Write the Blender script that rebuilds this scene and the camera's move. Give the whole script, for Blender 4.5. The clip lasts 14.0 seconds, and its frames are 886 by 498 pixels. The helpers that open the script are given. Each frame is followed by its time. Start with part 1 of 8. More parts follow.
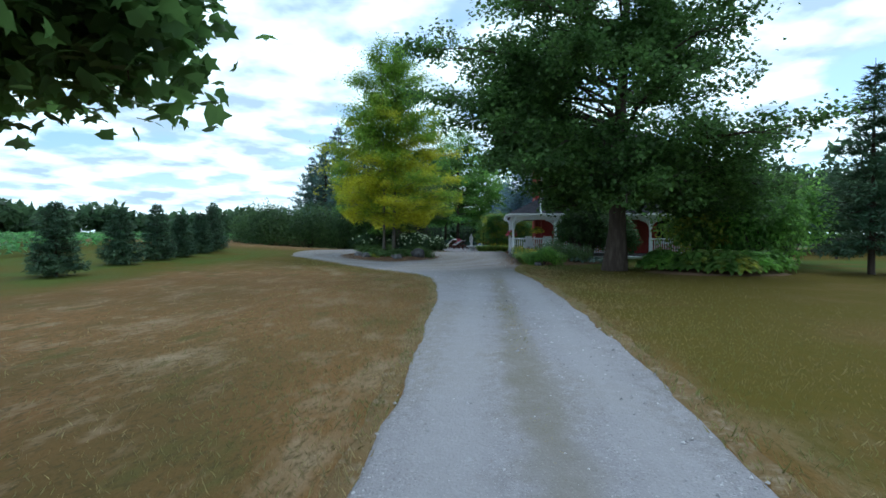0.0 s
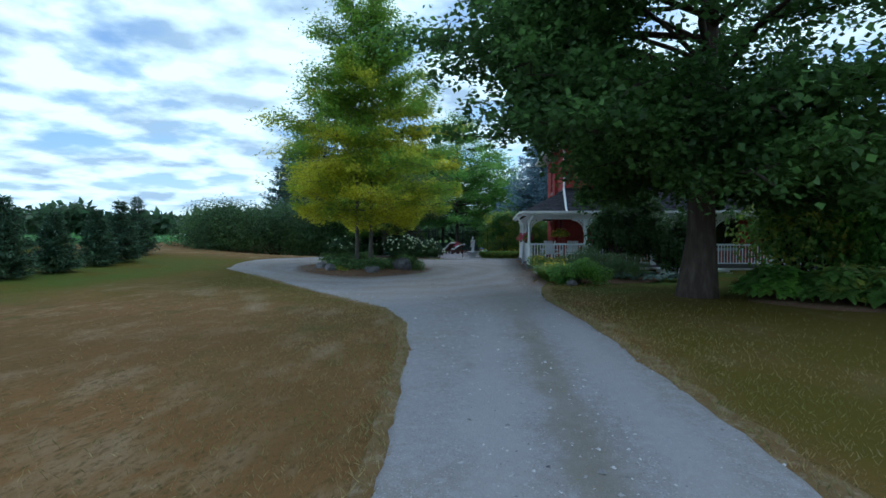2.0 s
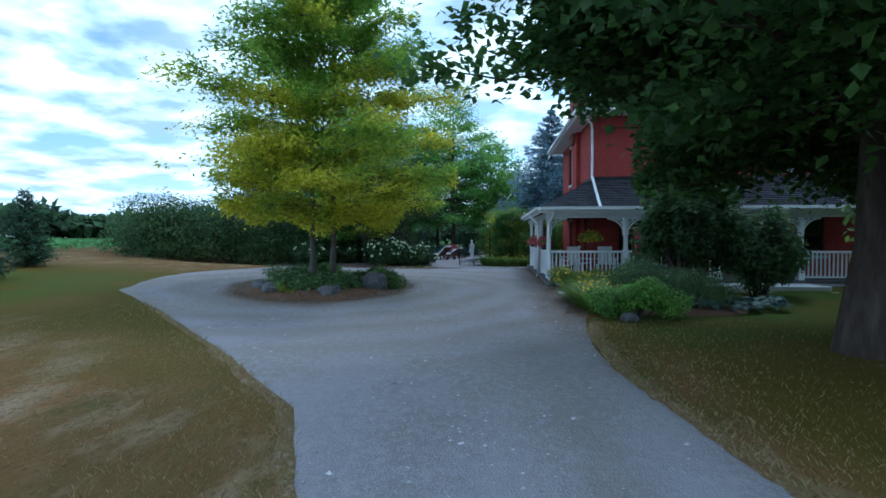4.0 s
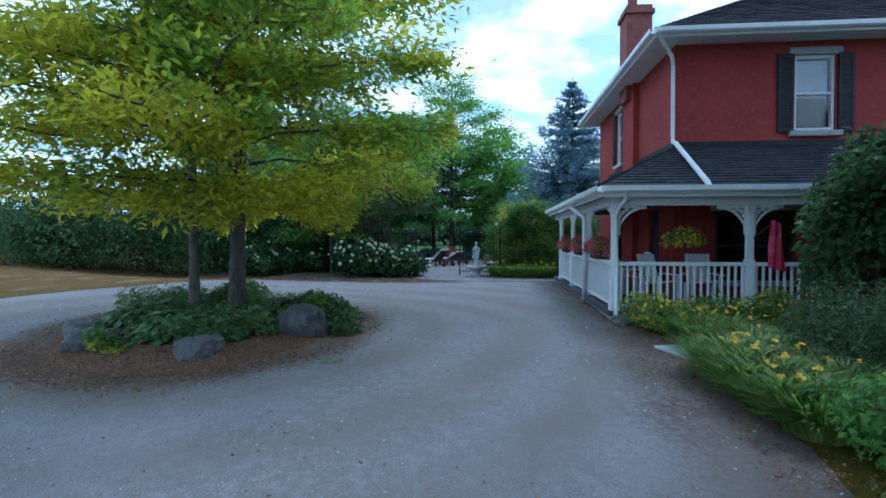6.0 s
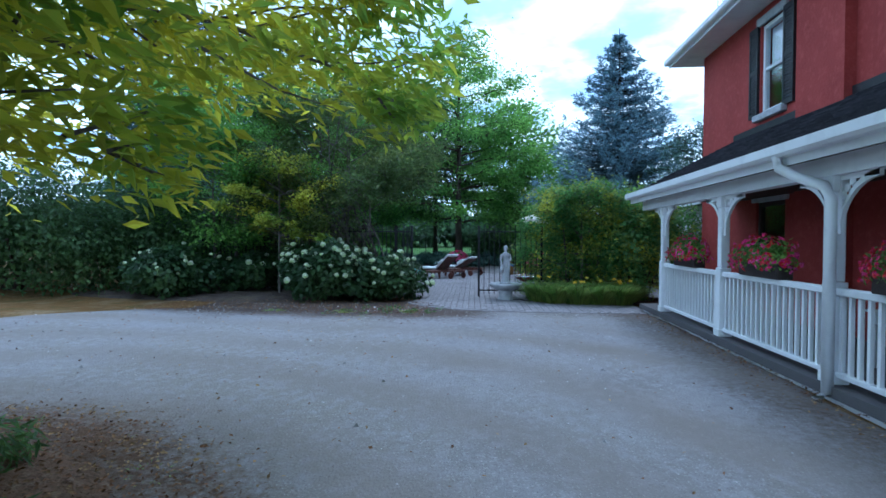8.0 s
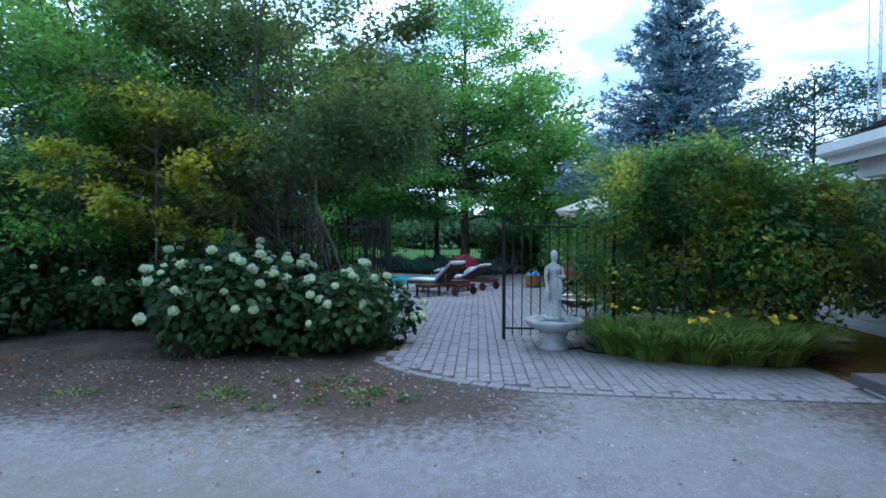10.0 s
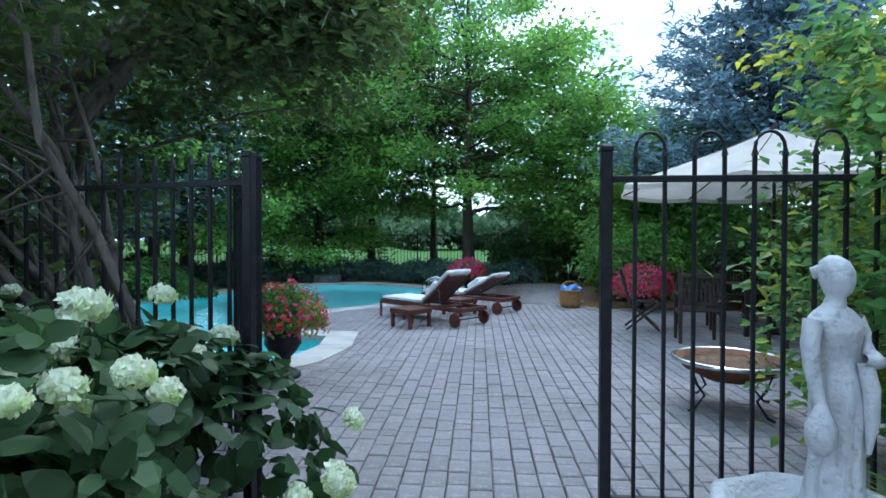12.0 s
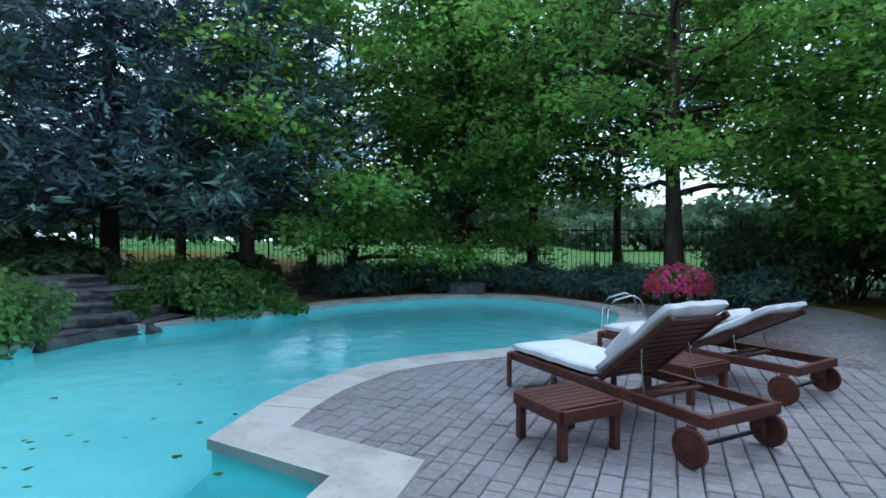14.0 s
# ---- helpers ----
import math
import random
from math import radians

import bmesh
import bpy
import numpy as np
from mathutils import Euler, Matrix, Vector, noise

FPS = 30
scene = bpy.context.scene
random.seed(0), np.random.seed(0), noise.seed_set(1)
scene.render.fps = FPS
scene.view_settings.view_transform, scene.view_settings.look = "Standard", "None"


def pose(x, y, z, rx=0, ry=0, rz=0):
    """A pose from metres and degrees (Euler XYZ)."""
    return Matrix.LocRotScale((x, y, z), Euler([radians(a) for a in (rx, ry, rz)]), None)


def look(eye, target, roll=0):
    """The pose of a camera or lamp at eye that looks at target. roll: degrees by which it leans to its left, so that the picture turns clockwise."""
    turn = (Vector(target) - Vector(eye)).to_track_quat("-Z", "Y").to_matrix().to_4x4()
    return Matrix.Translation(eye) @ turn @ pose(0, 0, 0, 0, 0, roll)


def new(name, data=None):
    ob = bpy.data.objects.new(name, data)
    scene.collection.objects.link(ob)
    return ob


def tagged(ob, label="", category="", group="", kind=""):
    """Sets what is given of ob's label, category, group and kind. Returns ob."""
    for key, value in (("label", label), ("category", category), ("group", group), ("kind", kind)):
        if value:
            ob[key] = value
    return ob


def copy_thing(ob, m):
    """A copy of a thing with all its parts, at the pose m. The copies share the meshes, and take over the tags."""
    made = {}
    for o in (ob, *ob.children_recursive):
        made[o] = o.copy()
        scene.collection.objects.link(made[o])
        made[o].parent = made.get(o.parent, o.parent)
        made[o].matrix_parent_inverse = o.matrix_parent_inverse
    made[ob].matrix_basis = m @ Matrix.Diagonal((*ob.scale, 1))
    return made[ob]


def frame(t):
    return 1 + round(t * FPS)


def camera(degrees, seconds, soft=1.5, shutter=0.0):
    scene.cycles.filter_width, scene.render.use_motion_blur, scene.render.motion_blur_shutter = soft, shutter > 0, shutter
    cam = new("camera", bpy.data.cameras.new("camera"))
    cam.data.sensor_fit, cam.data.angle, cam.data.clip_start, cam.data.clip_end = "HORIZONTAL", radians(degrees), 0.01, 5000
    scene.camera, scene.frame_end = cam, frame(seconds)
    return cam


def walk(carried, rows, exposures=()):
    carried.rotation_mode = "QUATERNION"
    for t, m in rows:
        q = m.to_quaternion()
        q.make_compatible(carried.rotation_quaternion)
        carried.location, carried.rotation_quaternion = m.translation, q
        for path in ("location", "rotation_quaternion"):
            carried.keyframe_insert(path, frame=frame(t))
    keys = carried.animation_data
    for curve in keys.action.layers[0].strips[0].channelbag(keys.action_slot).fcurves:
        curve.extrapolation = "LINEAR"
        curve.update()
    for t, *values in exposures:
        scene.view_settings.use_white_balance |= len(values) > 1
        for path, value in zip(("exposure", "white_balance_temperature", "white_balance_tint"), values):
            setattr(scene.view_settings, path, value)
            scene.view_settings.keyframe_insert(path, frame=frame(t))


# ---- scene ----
cam = camera(80.1, 14.0, 1.6)
METRES, EYE, TILT, LEAN, TURN = 44.0, 1.35, -1.5, 0.0, 5.7
ROWS = [
    (0.0, 0.0, 0.0, 0.0, -0.0, 0.11, -0.13),
    (0.5, 0.001, 0.0425, 0.002, 0.02, 0.08, -0.15),
    (1.0, 0.0021, 0.0853, 0.0035, -0.01, 0.07, -0.14),
    (1.5, 0.0047, 0.1275, 0.006, -0.01, 0.06, -0.09),
    (2.0, 0.0062, 0.1674, 0.0086, -0.04, 0.17, -0.12),
    (2.5, 0.0061, 0.2035, 0.0105, -0.09, 0.2, -0.1),
    (5.0, 0.0182, 0.3767, 0.019, -0.32, 0.16, 0.11),
    (5.5, 0.0191, 0.4191, 0.0202, -0.33, 0.19, 0.06),
    (6.0, 0.0176, 0.464, 0.0206, -0.36, 0.2, 0.04),
    (6.5, 0.0162, 0.5081, 0.0216, -0.43, 0.23, -0.1),
    (7.0, 0.0142, 0.5525, 0.023, -0.44, 0.24, -0.13),
    (7.5, 0.0138, 0.5939, 0.0239, -0.39, 0.29, -0.22),
    (8.0, 0.0126, 0.6319, 0.0245, -0.41, 0.35, -0.25),
    (10.5, 0.017, 0.7931, 0.0284, 0.17, 0.46, -0.08),
    (11.0, 0.0179, 0.8239, 0.0297, 0.17, 0.49, -0.04),
    (11.5, 0.0181, 0.8536, 0.0293, 0.23, 0.56, -0.04),
    (12.0, 0.0187, 0.8833, 0.0285, 0.2, 0.61, -0.14),
    (12.5, 0.0203, 0.9125, 0.0279, 0.22, 0.78, -0.29),
    (13.0, 0.0207, 0.9394, 0.0289, 1.56, 0.73, -0.29),
    (13.5, 0.0197, 0.9682, 0.0295, 10.52, 0.57, -0.46),
    (14.0, 0.0146, 0.9979, 0.0294, 19.34, 0.52, -0.57),
]
EXPOSURES = [(0.0, 0.0, 5600, 2), (1.0, -0.41, 5400, 2), (2.5, -0.2, 5250, 2), (5.0, 0.05, 4850, 4), (6.0, 0.18, 4850, 4), (7.0, 0.5, 4850, 5), (8.0, 0.42, 4800, 5), (10.5, 0.58, 5000, 4), (11.0, 0.88, 5150, 4), (12.2, 0.95, 5250, 5), (13.0, 0.84, 5300, 6), (14.0, 0.65, 5350, 8)]
walk(cam, [(t, pose(0, 0, EYE, TILT, LEAN, TURN) @ pose(METRES * x, METRES * y, METRES * z, 90 + pitch, roll, yaw)) for t, x, y, z, yaw, pitch, roll in ROWS], EXPOSURES)

# ---------------------------------------------------------------- light
SUN_EL, SUN_AZ = 55.0, 22.0          # high sun behind thin cloud, compass-like angle from +y, clockwise
world = bpy.data.worlds.new("sky")
scene.world = world
world.use_nodes = True
wn, wl = world.node_tree.nodes, world.node_tree.links
wn.clear()
w_out = wn.new("ShaderNodeOutputWorld")
w_bg = wn.new("ShaderNodeBackground")
w_sky = wn.new("ShaderNodeTexSky")
w_sky.sky_type, w_sky.sun_disc = "NISHITA", False
w_sky.sun_elevation, w_sky.sun_rotation = radians(SUN_EL), radians(SUN_AZ)
w_co = wn.new("ShaderNodeTexCoord")
w_sep = wn.new("ShaderNodeSeparateXYZ")
wl.new(w_co.outputs["Generated"], w_sep.inputs[0])
# cloud deck: directions projected on a flat layer overhead
w_add = wn.new("ShaderNodeMath"); w_add.operation = "ADD"; w_add.inputs[1].default_value = 0.16
w_abs = wn.new("ShaderNodeMath"); w_abs.operation = "ABSOLUTE"
wl.new(w_sep.outputs[2], w_abs.inputs[0]); wl.new(w_abs.outputs[0], w_add.inputs[0])
w_dx = wn.new("ShaderNodeMath"); w_dx.operation = "DIVIDE"
w_dy = wn.new("ShaderNodeMath"); w_dy.operation = "DIVIDE"
wl.new(w_sep.outputs[0], w_dx.inputs[0]); wl.new(w_add.outputs[0], w_dx.inputs[1])
wl.new(w_sep.outputs[1], w_dy.inputs[0]); wl.new(w_add.outputs[0], w_dy.inputs[1])
w_cmb = wn.new("ShaderNodeCombineXYZ")
wl.new(w_dx.outputs[0], w_cmb.inputs[0]); wl.new(w_dy.outputs[0], w_cmb.inputs[1])
w_n1 = wn.new("ShaderNodeTexNoise"); w_n1.inputs["Scale"].default_value = 1.7; w_n1.inputs["Detail"].default_value = 6; w_n1.inputs["Roughness"].default_value = 0.48
w_n2 = wn.new("ShaderNodeTexNoise"); w_n2.inputs["Scale"].default_value = 3.4; w_n2.inputs["Detail"].default_value = 5
wl.new(w_cmb.outputs[0], w_n1.inputs["Vector"]); wl.new(w_cmb.outputs[0], w_n2.inputs["Vector"])
w_r1 = wn.new("ShaderNodeValToRGB")
w_r1.color_ramp.elements[0].position, w_r1.color_ramp.elements[1].position = 0.37, 0.48
w_r2 = wn.new("ShaderNodeValToRGB")
w_r2.color_ramp.elements[0].position, w_r2.color_ramp.elements[1].position = 0.38, 0.58
w_r2.color_ramp.elements[0].color, w_r2.color_ramp.elements[1].color = (6.2, 7.6, 9.0, 1), (13.5, 15.0, 15.6, 1)
wl.new(w_n1.outputs["Fac"], w_r1.inputs[0]); wl.new(w_n2.outputs["Fac"], w_r2.inputs[0])
w_tint = wn.new("ShaderNodeMix"); w_tint.data_type = "RGBA"; w_tint.blend_type = "MULTIPLY"; w_tint.inputs[0].default_value = 1
w_tint.inputs[7].default_value = (1.5, 1.6, 1.7, 1)
wl.new(w_sky.outputs[0], w_tint.inputs[6])
w_mix = wn.new("ShaderNodeMix"); w_mix.data_type = "RGBA"
wl.new(w_r1.outputs[0], w_mix.inputs[0]); wl.new(w_tint.outputs[2], w_mix.inputs[6]); wl.new(w_r2.outputs[0], w_mix.inputs[7])
w_bg.inputs["Strength"].default_value = 0.10
wl.new(w_mix.outputs[2], w_bg.inputs[0]); wl.new(w_bg.outputs[0], w_out.inputs[0])

sun = new("sun", bpy.data.lights.new("sun", "SUN"))
sun.data.energy, sun.data.angle, sun.data.color = 0.9, radians(16), (1.0, 0.96, 0.9)
_az = radians(SUN_AZ)
sun.matrix_world = look((0, 0, 30), (-math.sin(_az) * 30, -math.cos(_az) * 30, 30 - 30 * math.tan(radians(SUN_EL))))

# ---------------------------------------------------------------- materials
def material(name, base, rough=0.7, metal=0.0, vary=(), scale=3.0, bump=0.0, bump_scale=40.0, random_amount=0.0, island=False,
             translucent=0.0, spec=0.35, stretch=(1, 1, 1), low_turn=None):
    """Principled surface: base colour, up to three more colours laid in by noise, fine grain bump, and a per-piece shift."""
    m = bpy.data.materials.new(name)
    m.use_nodes = True
    n, l = m.node_tree.nodes, m.node_tree.links
    p = n["Principled BSDF"]
    p.inputs["Roughness"].default_value, p.inputs["Metallic"].default_value = rough, metal
    p.inputs["Specular IOR Level"].default_value = spec
    co = n.new("ShaderNodeTexCoord")
    mp = n.new("ShaderNodeMapping")
    mp.inputs["Scale"].default_value = stretch
    l.new(co.outputs["Object"], mp.inputs["Vector"])
    rgb = n.new("ShaderNodeRGB"); rgb.outputs[0].default_value = (*base, 1)
    col = rgb.outputs[0]
    for i, (c, s, lo, hi) in enumerate(vary):
        t = n.new("ShaderNodeTexNoise"); t.inputs["Scale"].default_value = s; t.inputs["Detail"].default_value = 6; t.inputs["Roughness"].default_value = 0.62
        off = n.new("ShaderNodeVectorMath"); off.operation = "ADD"; off.inputs[1].default_value = (i * 7.3, i * 3.1, i * 5.7)
        l.new(mp.outputs[0], off.inputs[0]); l.new(off.outputs[0], t.inputs["Vector"])
        r = n.new("ShaderNodeMapRange"); r.inputs[1].default_value, r.inputs[2].default_value = lo, hi
        fac = t.outputs["Fac"]
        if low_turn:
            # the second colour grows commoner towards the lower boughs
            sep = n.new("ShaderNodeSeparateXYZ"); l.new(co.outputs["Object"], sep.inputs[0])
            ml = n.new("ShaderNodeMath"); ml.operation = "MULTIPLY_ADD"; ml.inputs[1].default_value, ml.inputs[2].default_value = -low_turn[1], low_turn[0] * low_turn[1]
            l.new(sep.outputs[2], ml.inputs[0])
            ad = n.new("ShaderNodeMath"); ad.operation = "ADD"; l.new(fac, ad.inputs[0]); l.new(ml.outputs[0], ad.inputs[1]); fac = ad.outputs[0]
        l.new(fac, r.inputs[0])
        mx = n.new("ShaderNodeMix"); mx.data_type = "RGBA"; mx.inputs[7].default_value = (*c, 1)
        l.new(r.outputs[0], mx.inputs[0]); l.new(col, mx.inputs[6]); col = mx.outputs[2]
    if random_amount:
        src = n.new("ShaderNodeNewGeometry").outputs["Random Per Island"] if island else n.new("ShaderNodeObjectInfo").outputs["Random"]
        r = n.new("ShaderNodeMapRange"); r.inputs[3].default_value, r.inputs[4].default_value = 1 - random_amount, 1 + random_amount
        l.new(src, r.inputs[0])
        h = n.new("ShaderNodeHueSaturation")
        l.new(r.outputs[0], h.inputs["Value"]); l.new(col, h.inputs["Color"]); col = h.outputs[0]
    l.new(col, p.inputs["Base Color"])
    if bump:
        t = n.new("ShaderNodeTexNoise"); t.inputs["Scale"].default_value = bump_scale; t.inputs["Detail"].default_value = 4
        l.new(mp.outputs[0], t.inputs["Vector"])
        b = n.new("ShaderNodeBump"); b.inputs["Strength"].default_value = bump; b.inputs["Distance"].default_value = 0.02
        l.new(t.outputs["Fac"], b.inputs["Height"]); l.new(b.outputs[0], p.inputs["Normal"])
    if translucent:
        tr = n.new("ShaderNodeBsdfTranslucent")
        hv = n.new("ShaderNodeHueSaturation"); hv.inputs["Value"].default_value = 1.85; hv.inputs["Saturation"].default_value = 0.97
        l.new(col, hv.inputs["Color"]); l.new(hv.outputs[0], tr.inputs[0])
        mx = n.new("ShaderNodeMixShader"); mx.inputs[0].default_value = translucent
        l.new(p.outputs[0], mx.inputs[1]); l.new(tr.outputs[0], mx.inputs[2]); l.new(mx.outputs[0], n["Material Output"].inputs[0])
    return m


def leaf_mat(name, base, other, other_share=0.5, scale=0.6, rand=0.4, trans=0.42, rough=0.5, low_turn=None):
    lo = 0.62 - 0.24 * other_share
    return material(name, base, rough=rough, vary=[(other, scale, lo - 0.06, lo + 0.08)], random_amount=rand, island=True, translucent=trans, spec=0.3, low_turn=low_turn)


M = {}
def lawn_mat():
    """Dry lawn: straw and brown where it is open, greener towards the trees and the field."""
    m = material("dry_lawn", (0.176, 0.096, 0.036), 0.95, vary=[((0.125, 0.080, 0.028), 0.30, 0.46, 0.62), ((0.285, 0.210, 0.130), 1.1, 0.53, 0.72), ((0.225, 0.155, 0.085), 3.2, 0.54, 0.68), ((0.10, 0.085, 0.026), 1.7, 0.56, 0.68), ((0.075, 0.055, 0.02), 22, 0.50, 0.68)], stretch=(1.15, 0.5, 1), bump=0.9, bump_scale=60, spec=0.08)
    n, l = m.node_tree.nodes, m.node_tree.links
    p = n["Principled BSDF"]
    dry = p.inputs["Base Color"].links[0].from_socket
    co = n.new("ShaderNodeTexCoord")
    sp = n.new("ShaderNodeSeparateXYZ"); l.new(co.outputs["Object"], sp.inputs[0])
    def ramp(sock, a, b):
        r = n.new("ShaderNodeMapRange"); r.interpolation_type = "SMOOTHSTEP"
        r.inputs[1].default_value, r.inputs[2].default_value = a, b
        l.new(sock, r.inputs[0]); return r.outputs[0]
    def top(*socks):
        o = socks[0]
        for q in socks[1:]:
            k = n.new("ShaderNodeMath"); k.operation = "MAXIMUM"; l.new(o, k.inputs[0]); l.new(q, k.inputs[1]); o = k.outputs[0]
        return o
    def times(sock, v):
        k = n.new("ShaderNodeMath"); k.operation = "MULTIPLY"; k.inputs[1].default_value = v; l.new(sock, k.inputs[0]); return k.outputs[0]
    def both(a, b):
        k = n.new("ShaderNodeMath"); k.operation = "MULTIPLY"; l.new(a, k.inputs[0]); l.new(b, k.inputs[1]); return k.outputs[0]
    zone = top(both(times(ramp(sp.outputs[0], -8.5, -13.0), 0.95), ramp(sp.outputs[1], 33.0, 27.0)), times(ramp(sp.outputs[0], 0.9, 2.3), 0.72), ramp(sp.outputs[1], 54.0, 57.0), times(both(ramp(sp.outputs[1], 15.0, 24.0), ramp(sp.outputs[1], 34.0, 29.0)), 0.75))
    t = n.new("ShaderNodeTexNoise"); t.inputs["Scale"].default_value = 0.45; t.inputs["Detail"].default_value = 6
    l.new(co.outputs["Object"], t.inputs["Vector"])
    add = n.new("ShaderNodeMath"); add.operation = "ADD"; l.new(zone, add.inputs[0]); l.new(t.outputs["Fac"], add.inputs[1])
    f = n.new("ShaderNodeMapRange"); f.inputs[1].default_value, f.inputs[2].default_value = 0.72, 1.22
    l.new(add.outputs[0], f.inputs[0])
    t2 = n.new("ShaderNodeTexNoise"); t2.inputs["Scale"].default_value = 7; t2.inputs["Detail"].default_value = 6
    l.new(co.outputs["Object"], t2.inputs["Vector"])
    g = n.new("ShaderNodeMix"); g.data_type = "RGBA"; g.inputs[6].default_value, g.inputs[7].default_value = (0.068, 0.061, 0.009, 1), (0.120, 0.082, 0.013, 1)
    l.new(t2.outputs["Fac"], g.inputs[0])
    mx = n.new("ShaderNodeMix"); mx.data_type = "RGBA"
    l.new(f.outputs[0], mx.inputs[0]); l.new(dry, mx.inputs[6]); l.new(g.outputs[2], mx.inputs[7])
    t3 = n.new("ShaderNodeMix"); t3.data_type = "RGBA"; t3.inputs[7].default_value = (0.062, 0.125, 0.030, 1)
    lush = top(both(times(ramp(sp.outputs[0], -9.5, -12.5), 0.75), ramp(sp.outputs[1], 31.0, 26.0)), times(both(both(ramp(sp.outputs[0], 1.0, 2.4), ramp(sp.outputs[1], 20.6, 23.2)), ramp(sp.outputs[1], 31.0, 28.0)), 0.9))
    soft = n.new("ShaderNodeMapRange"); soft.inputs[1].default_value, soft.inputs[2].default_value = 0.30, 0.62
    l.new(t.outputs["Fac"], soft.inputs[0])
    burnt = n.new("ShaderNodeMix"); burnt.data_type = "RGBA"; burnt.inputs[7].default_value = (0.112, 0.060, 0.020, 1)
    l.new(times(both(both(ramp(sp.outputs[1], 7.0, 11.0), ramp(sp.outputs[1], 19.0, 15.0)), both(soft.outputs[0], ramp(sp.outputs[0], 0.5, -2.0))), 0.6), burnt.inputs[0])
    l.new(mx.outputs[2], burnt.inputs[6]); mx = burnt
    t4 = n.new("ShaderNodeMix"); t4.data_type = "RGBA"; t4.inputs[7].default_value = (0.060, 0.100, 0.016, 1)
    l.new(both(lush, soft.outputs[0]), t4.inputs[0]); l.new(mx.outputs[2], t4.inputs[6])
    l.new(ramp(sp.outputs[1], 58.5, 62.0), t3.inputs[0]); l.new(t4.outputs[2], t3.inputs[6])
    l.new(t3.outputs[2], p.inputs["Base Color"])
    return m


M["lawn"] = lawn_mat()
M["gravel"] = material("fine_gravel", (0.262, 0.247, 0.263), 0.95, vary=[((0.215, 0.199, 0.202), 0.8, 0.46, 0.68), ((0.24, 0.219, 0.207), 0.3, 0.45, 0.62), ((0.295, 0.28, 0.297), 9, 0.46, 0.66), ((0.215, 0.195, 0.19), 17, 0.57, 0.72), ((0.44, 0.42, 0.43), 55, 0.56, 0.70), ((0.11, 0.105, 0.11), 75, 0.58, 0.70)], bump=1.0, bump_scale=48, spec=0.12, stretch=(1.15, 0.85, 1))
def wheel_tracks(m):
    """Paler wheel tracks and a dull grassy crown on the straight part of the drive."""
    n, l = m.node_tree.nodes, m.node_tree.links
    p = n["Principled BSDF"]
    col = p.inputs["Base Color"].links[0].from_socket
    co = n.new("ShaderNodeTexCoord"); sp = n.new("ShaderNodeSeparateXYZ"); l.new(co.outputs["Object"], sp.inputs[0])
    def op(kind, a, b):
        k = n.new("ShaderNodeMath"); k.operation = kind
        for i, v in enumerate((a, b)):
            if isinstance(v, (int, float)):
                k.inputs[i].default_value = v
            else:
                l.new(v, k.inputs[i])
        return k.outputs[0]
    def band(v, a, b):
        r = n.new("ShaderNodeMapRange"); r.interpolation_type = "SMOOTHSTEP"; r.inputs[1].default_value, r.inputs[2].default_value = a, b
        l.new(v, r.inputs[0]); return r.outputs[0]
    t = n.new("ShaderNodeTexNoise"); t.inputs["Scale"].default_value = 1.6; t.inputs["Detail"].default_value = 5; l.new(co.outputs["Object"], t.inputs["Vector"])
    c = op("ADD", op("ADD", sp.outputs[0], op("MULTIPLY", sp.outputs[1], 0.022)), -0.44)
    c = op("ABSOLUTE", op("ADD", c, op("MULTIPLY", op("SUBTRACT", t.outputs["Fac"], 0.5), 0.5)), 0)
    near = band(sp.outputs[1], 21.0, 14.0)
    crown = op("MULTIPLY", op("MULTIPLY", band(c, 0.32, 0.06), near), op("MULTIPLY", t.outputs["Fac"], 1.1))
    track = op("MULTIPLY", op("MULTIPLY", band(op("ABSOLUTE", op("SUBTRACT", c, 0.66), 0), 0.34, 0.08), near), 0.55)
    for f, rgb in ((crown, (0.17, 0.150, 0.115, 1)), (track, (0.315, 0.30, 0.315, 1))):
        mx = n.new("ShaderNodeMix"); mx.data_type = "RGBA"; mx.inputs[7].default_value = rgb
        l.new(f, mx.inputs[0]); l.new(col, mx.inputs[6]); col = mx.outputs[2]
    # mulch and leaf crumbs trodden out of the island bed, dirt along the porch and before the planting
    fine = n.new("ShaderNodeTexNoise"); fine.inputs["Scale"].default_value = 16; fine.inputs["Detail"].default_value = 6; fine.inputs["Roughness"].default_value = 0.7
    broad = n.new("ShaderNodeTexNoise"); broad.inputs["Scale"].default_value = 0.9; broad.inputs["Detail"].default_value = 4
    for q in (fine, broad):
        l.new(co.outputs["Object"], q.inputs["Vector"])
    ex = op("DIVIDE", op("ADD", sp.outputs[0], 5.8), 2.5)
    ey = op("DIVIDE", op("SUBTRACT", sp.outputs[1], 28.6), 3.15)
    ring = op("SQRT", op("ADD", op("MULTIPLY", ex, ex), op("MULTIPLY", ey, ey)), 0)
    isle = band(ring, 1.28, 0.86)
    porch = op("MULTIPLY", band(sp.outputs[0], -0.5, 0.75), band(sp.outputs[1], 20.0, 24.5))
    north = op("MULTIPLY", band(sp.outputs[1], 36.2, 38.2), band(sp.outputs[0], -0.9, -3.2))
    loop = op("MULTIPLY", band(sp.outputs[1], 37.0, 38.6), 0.45)
    grit = op("ADD", op("MULTIPLY", op("SUBTRACT", fine.outputs["Fac"], 0.5), 3.6), op("MULTIPLY", op("SUBTRACT", broad.outputs["Fac"], 0.5), 1.6))
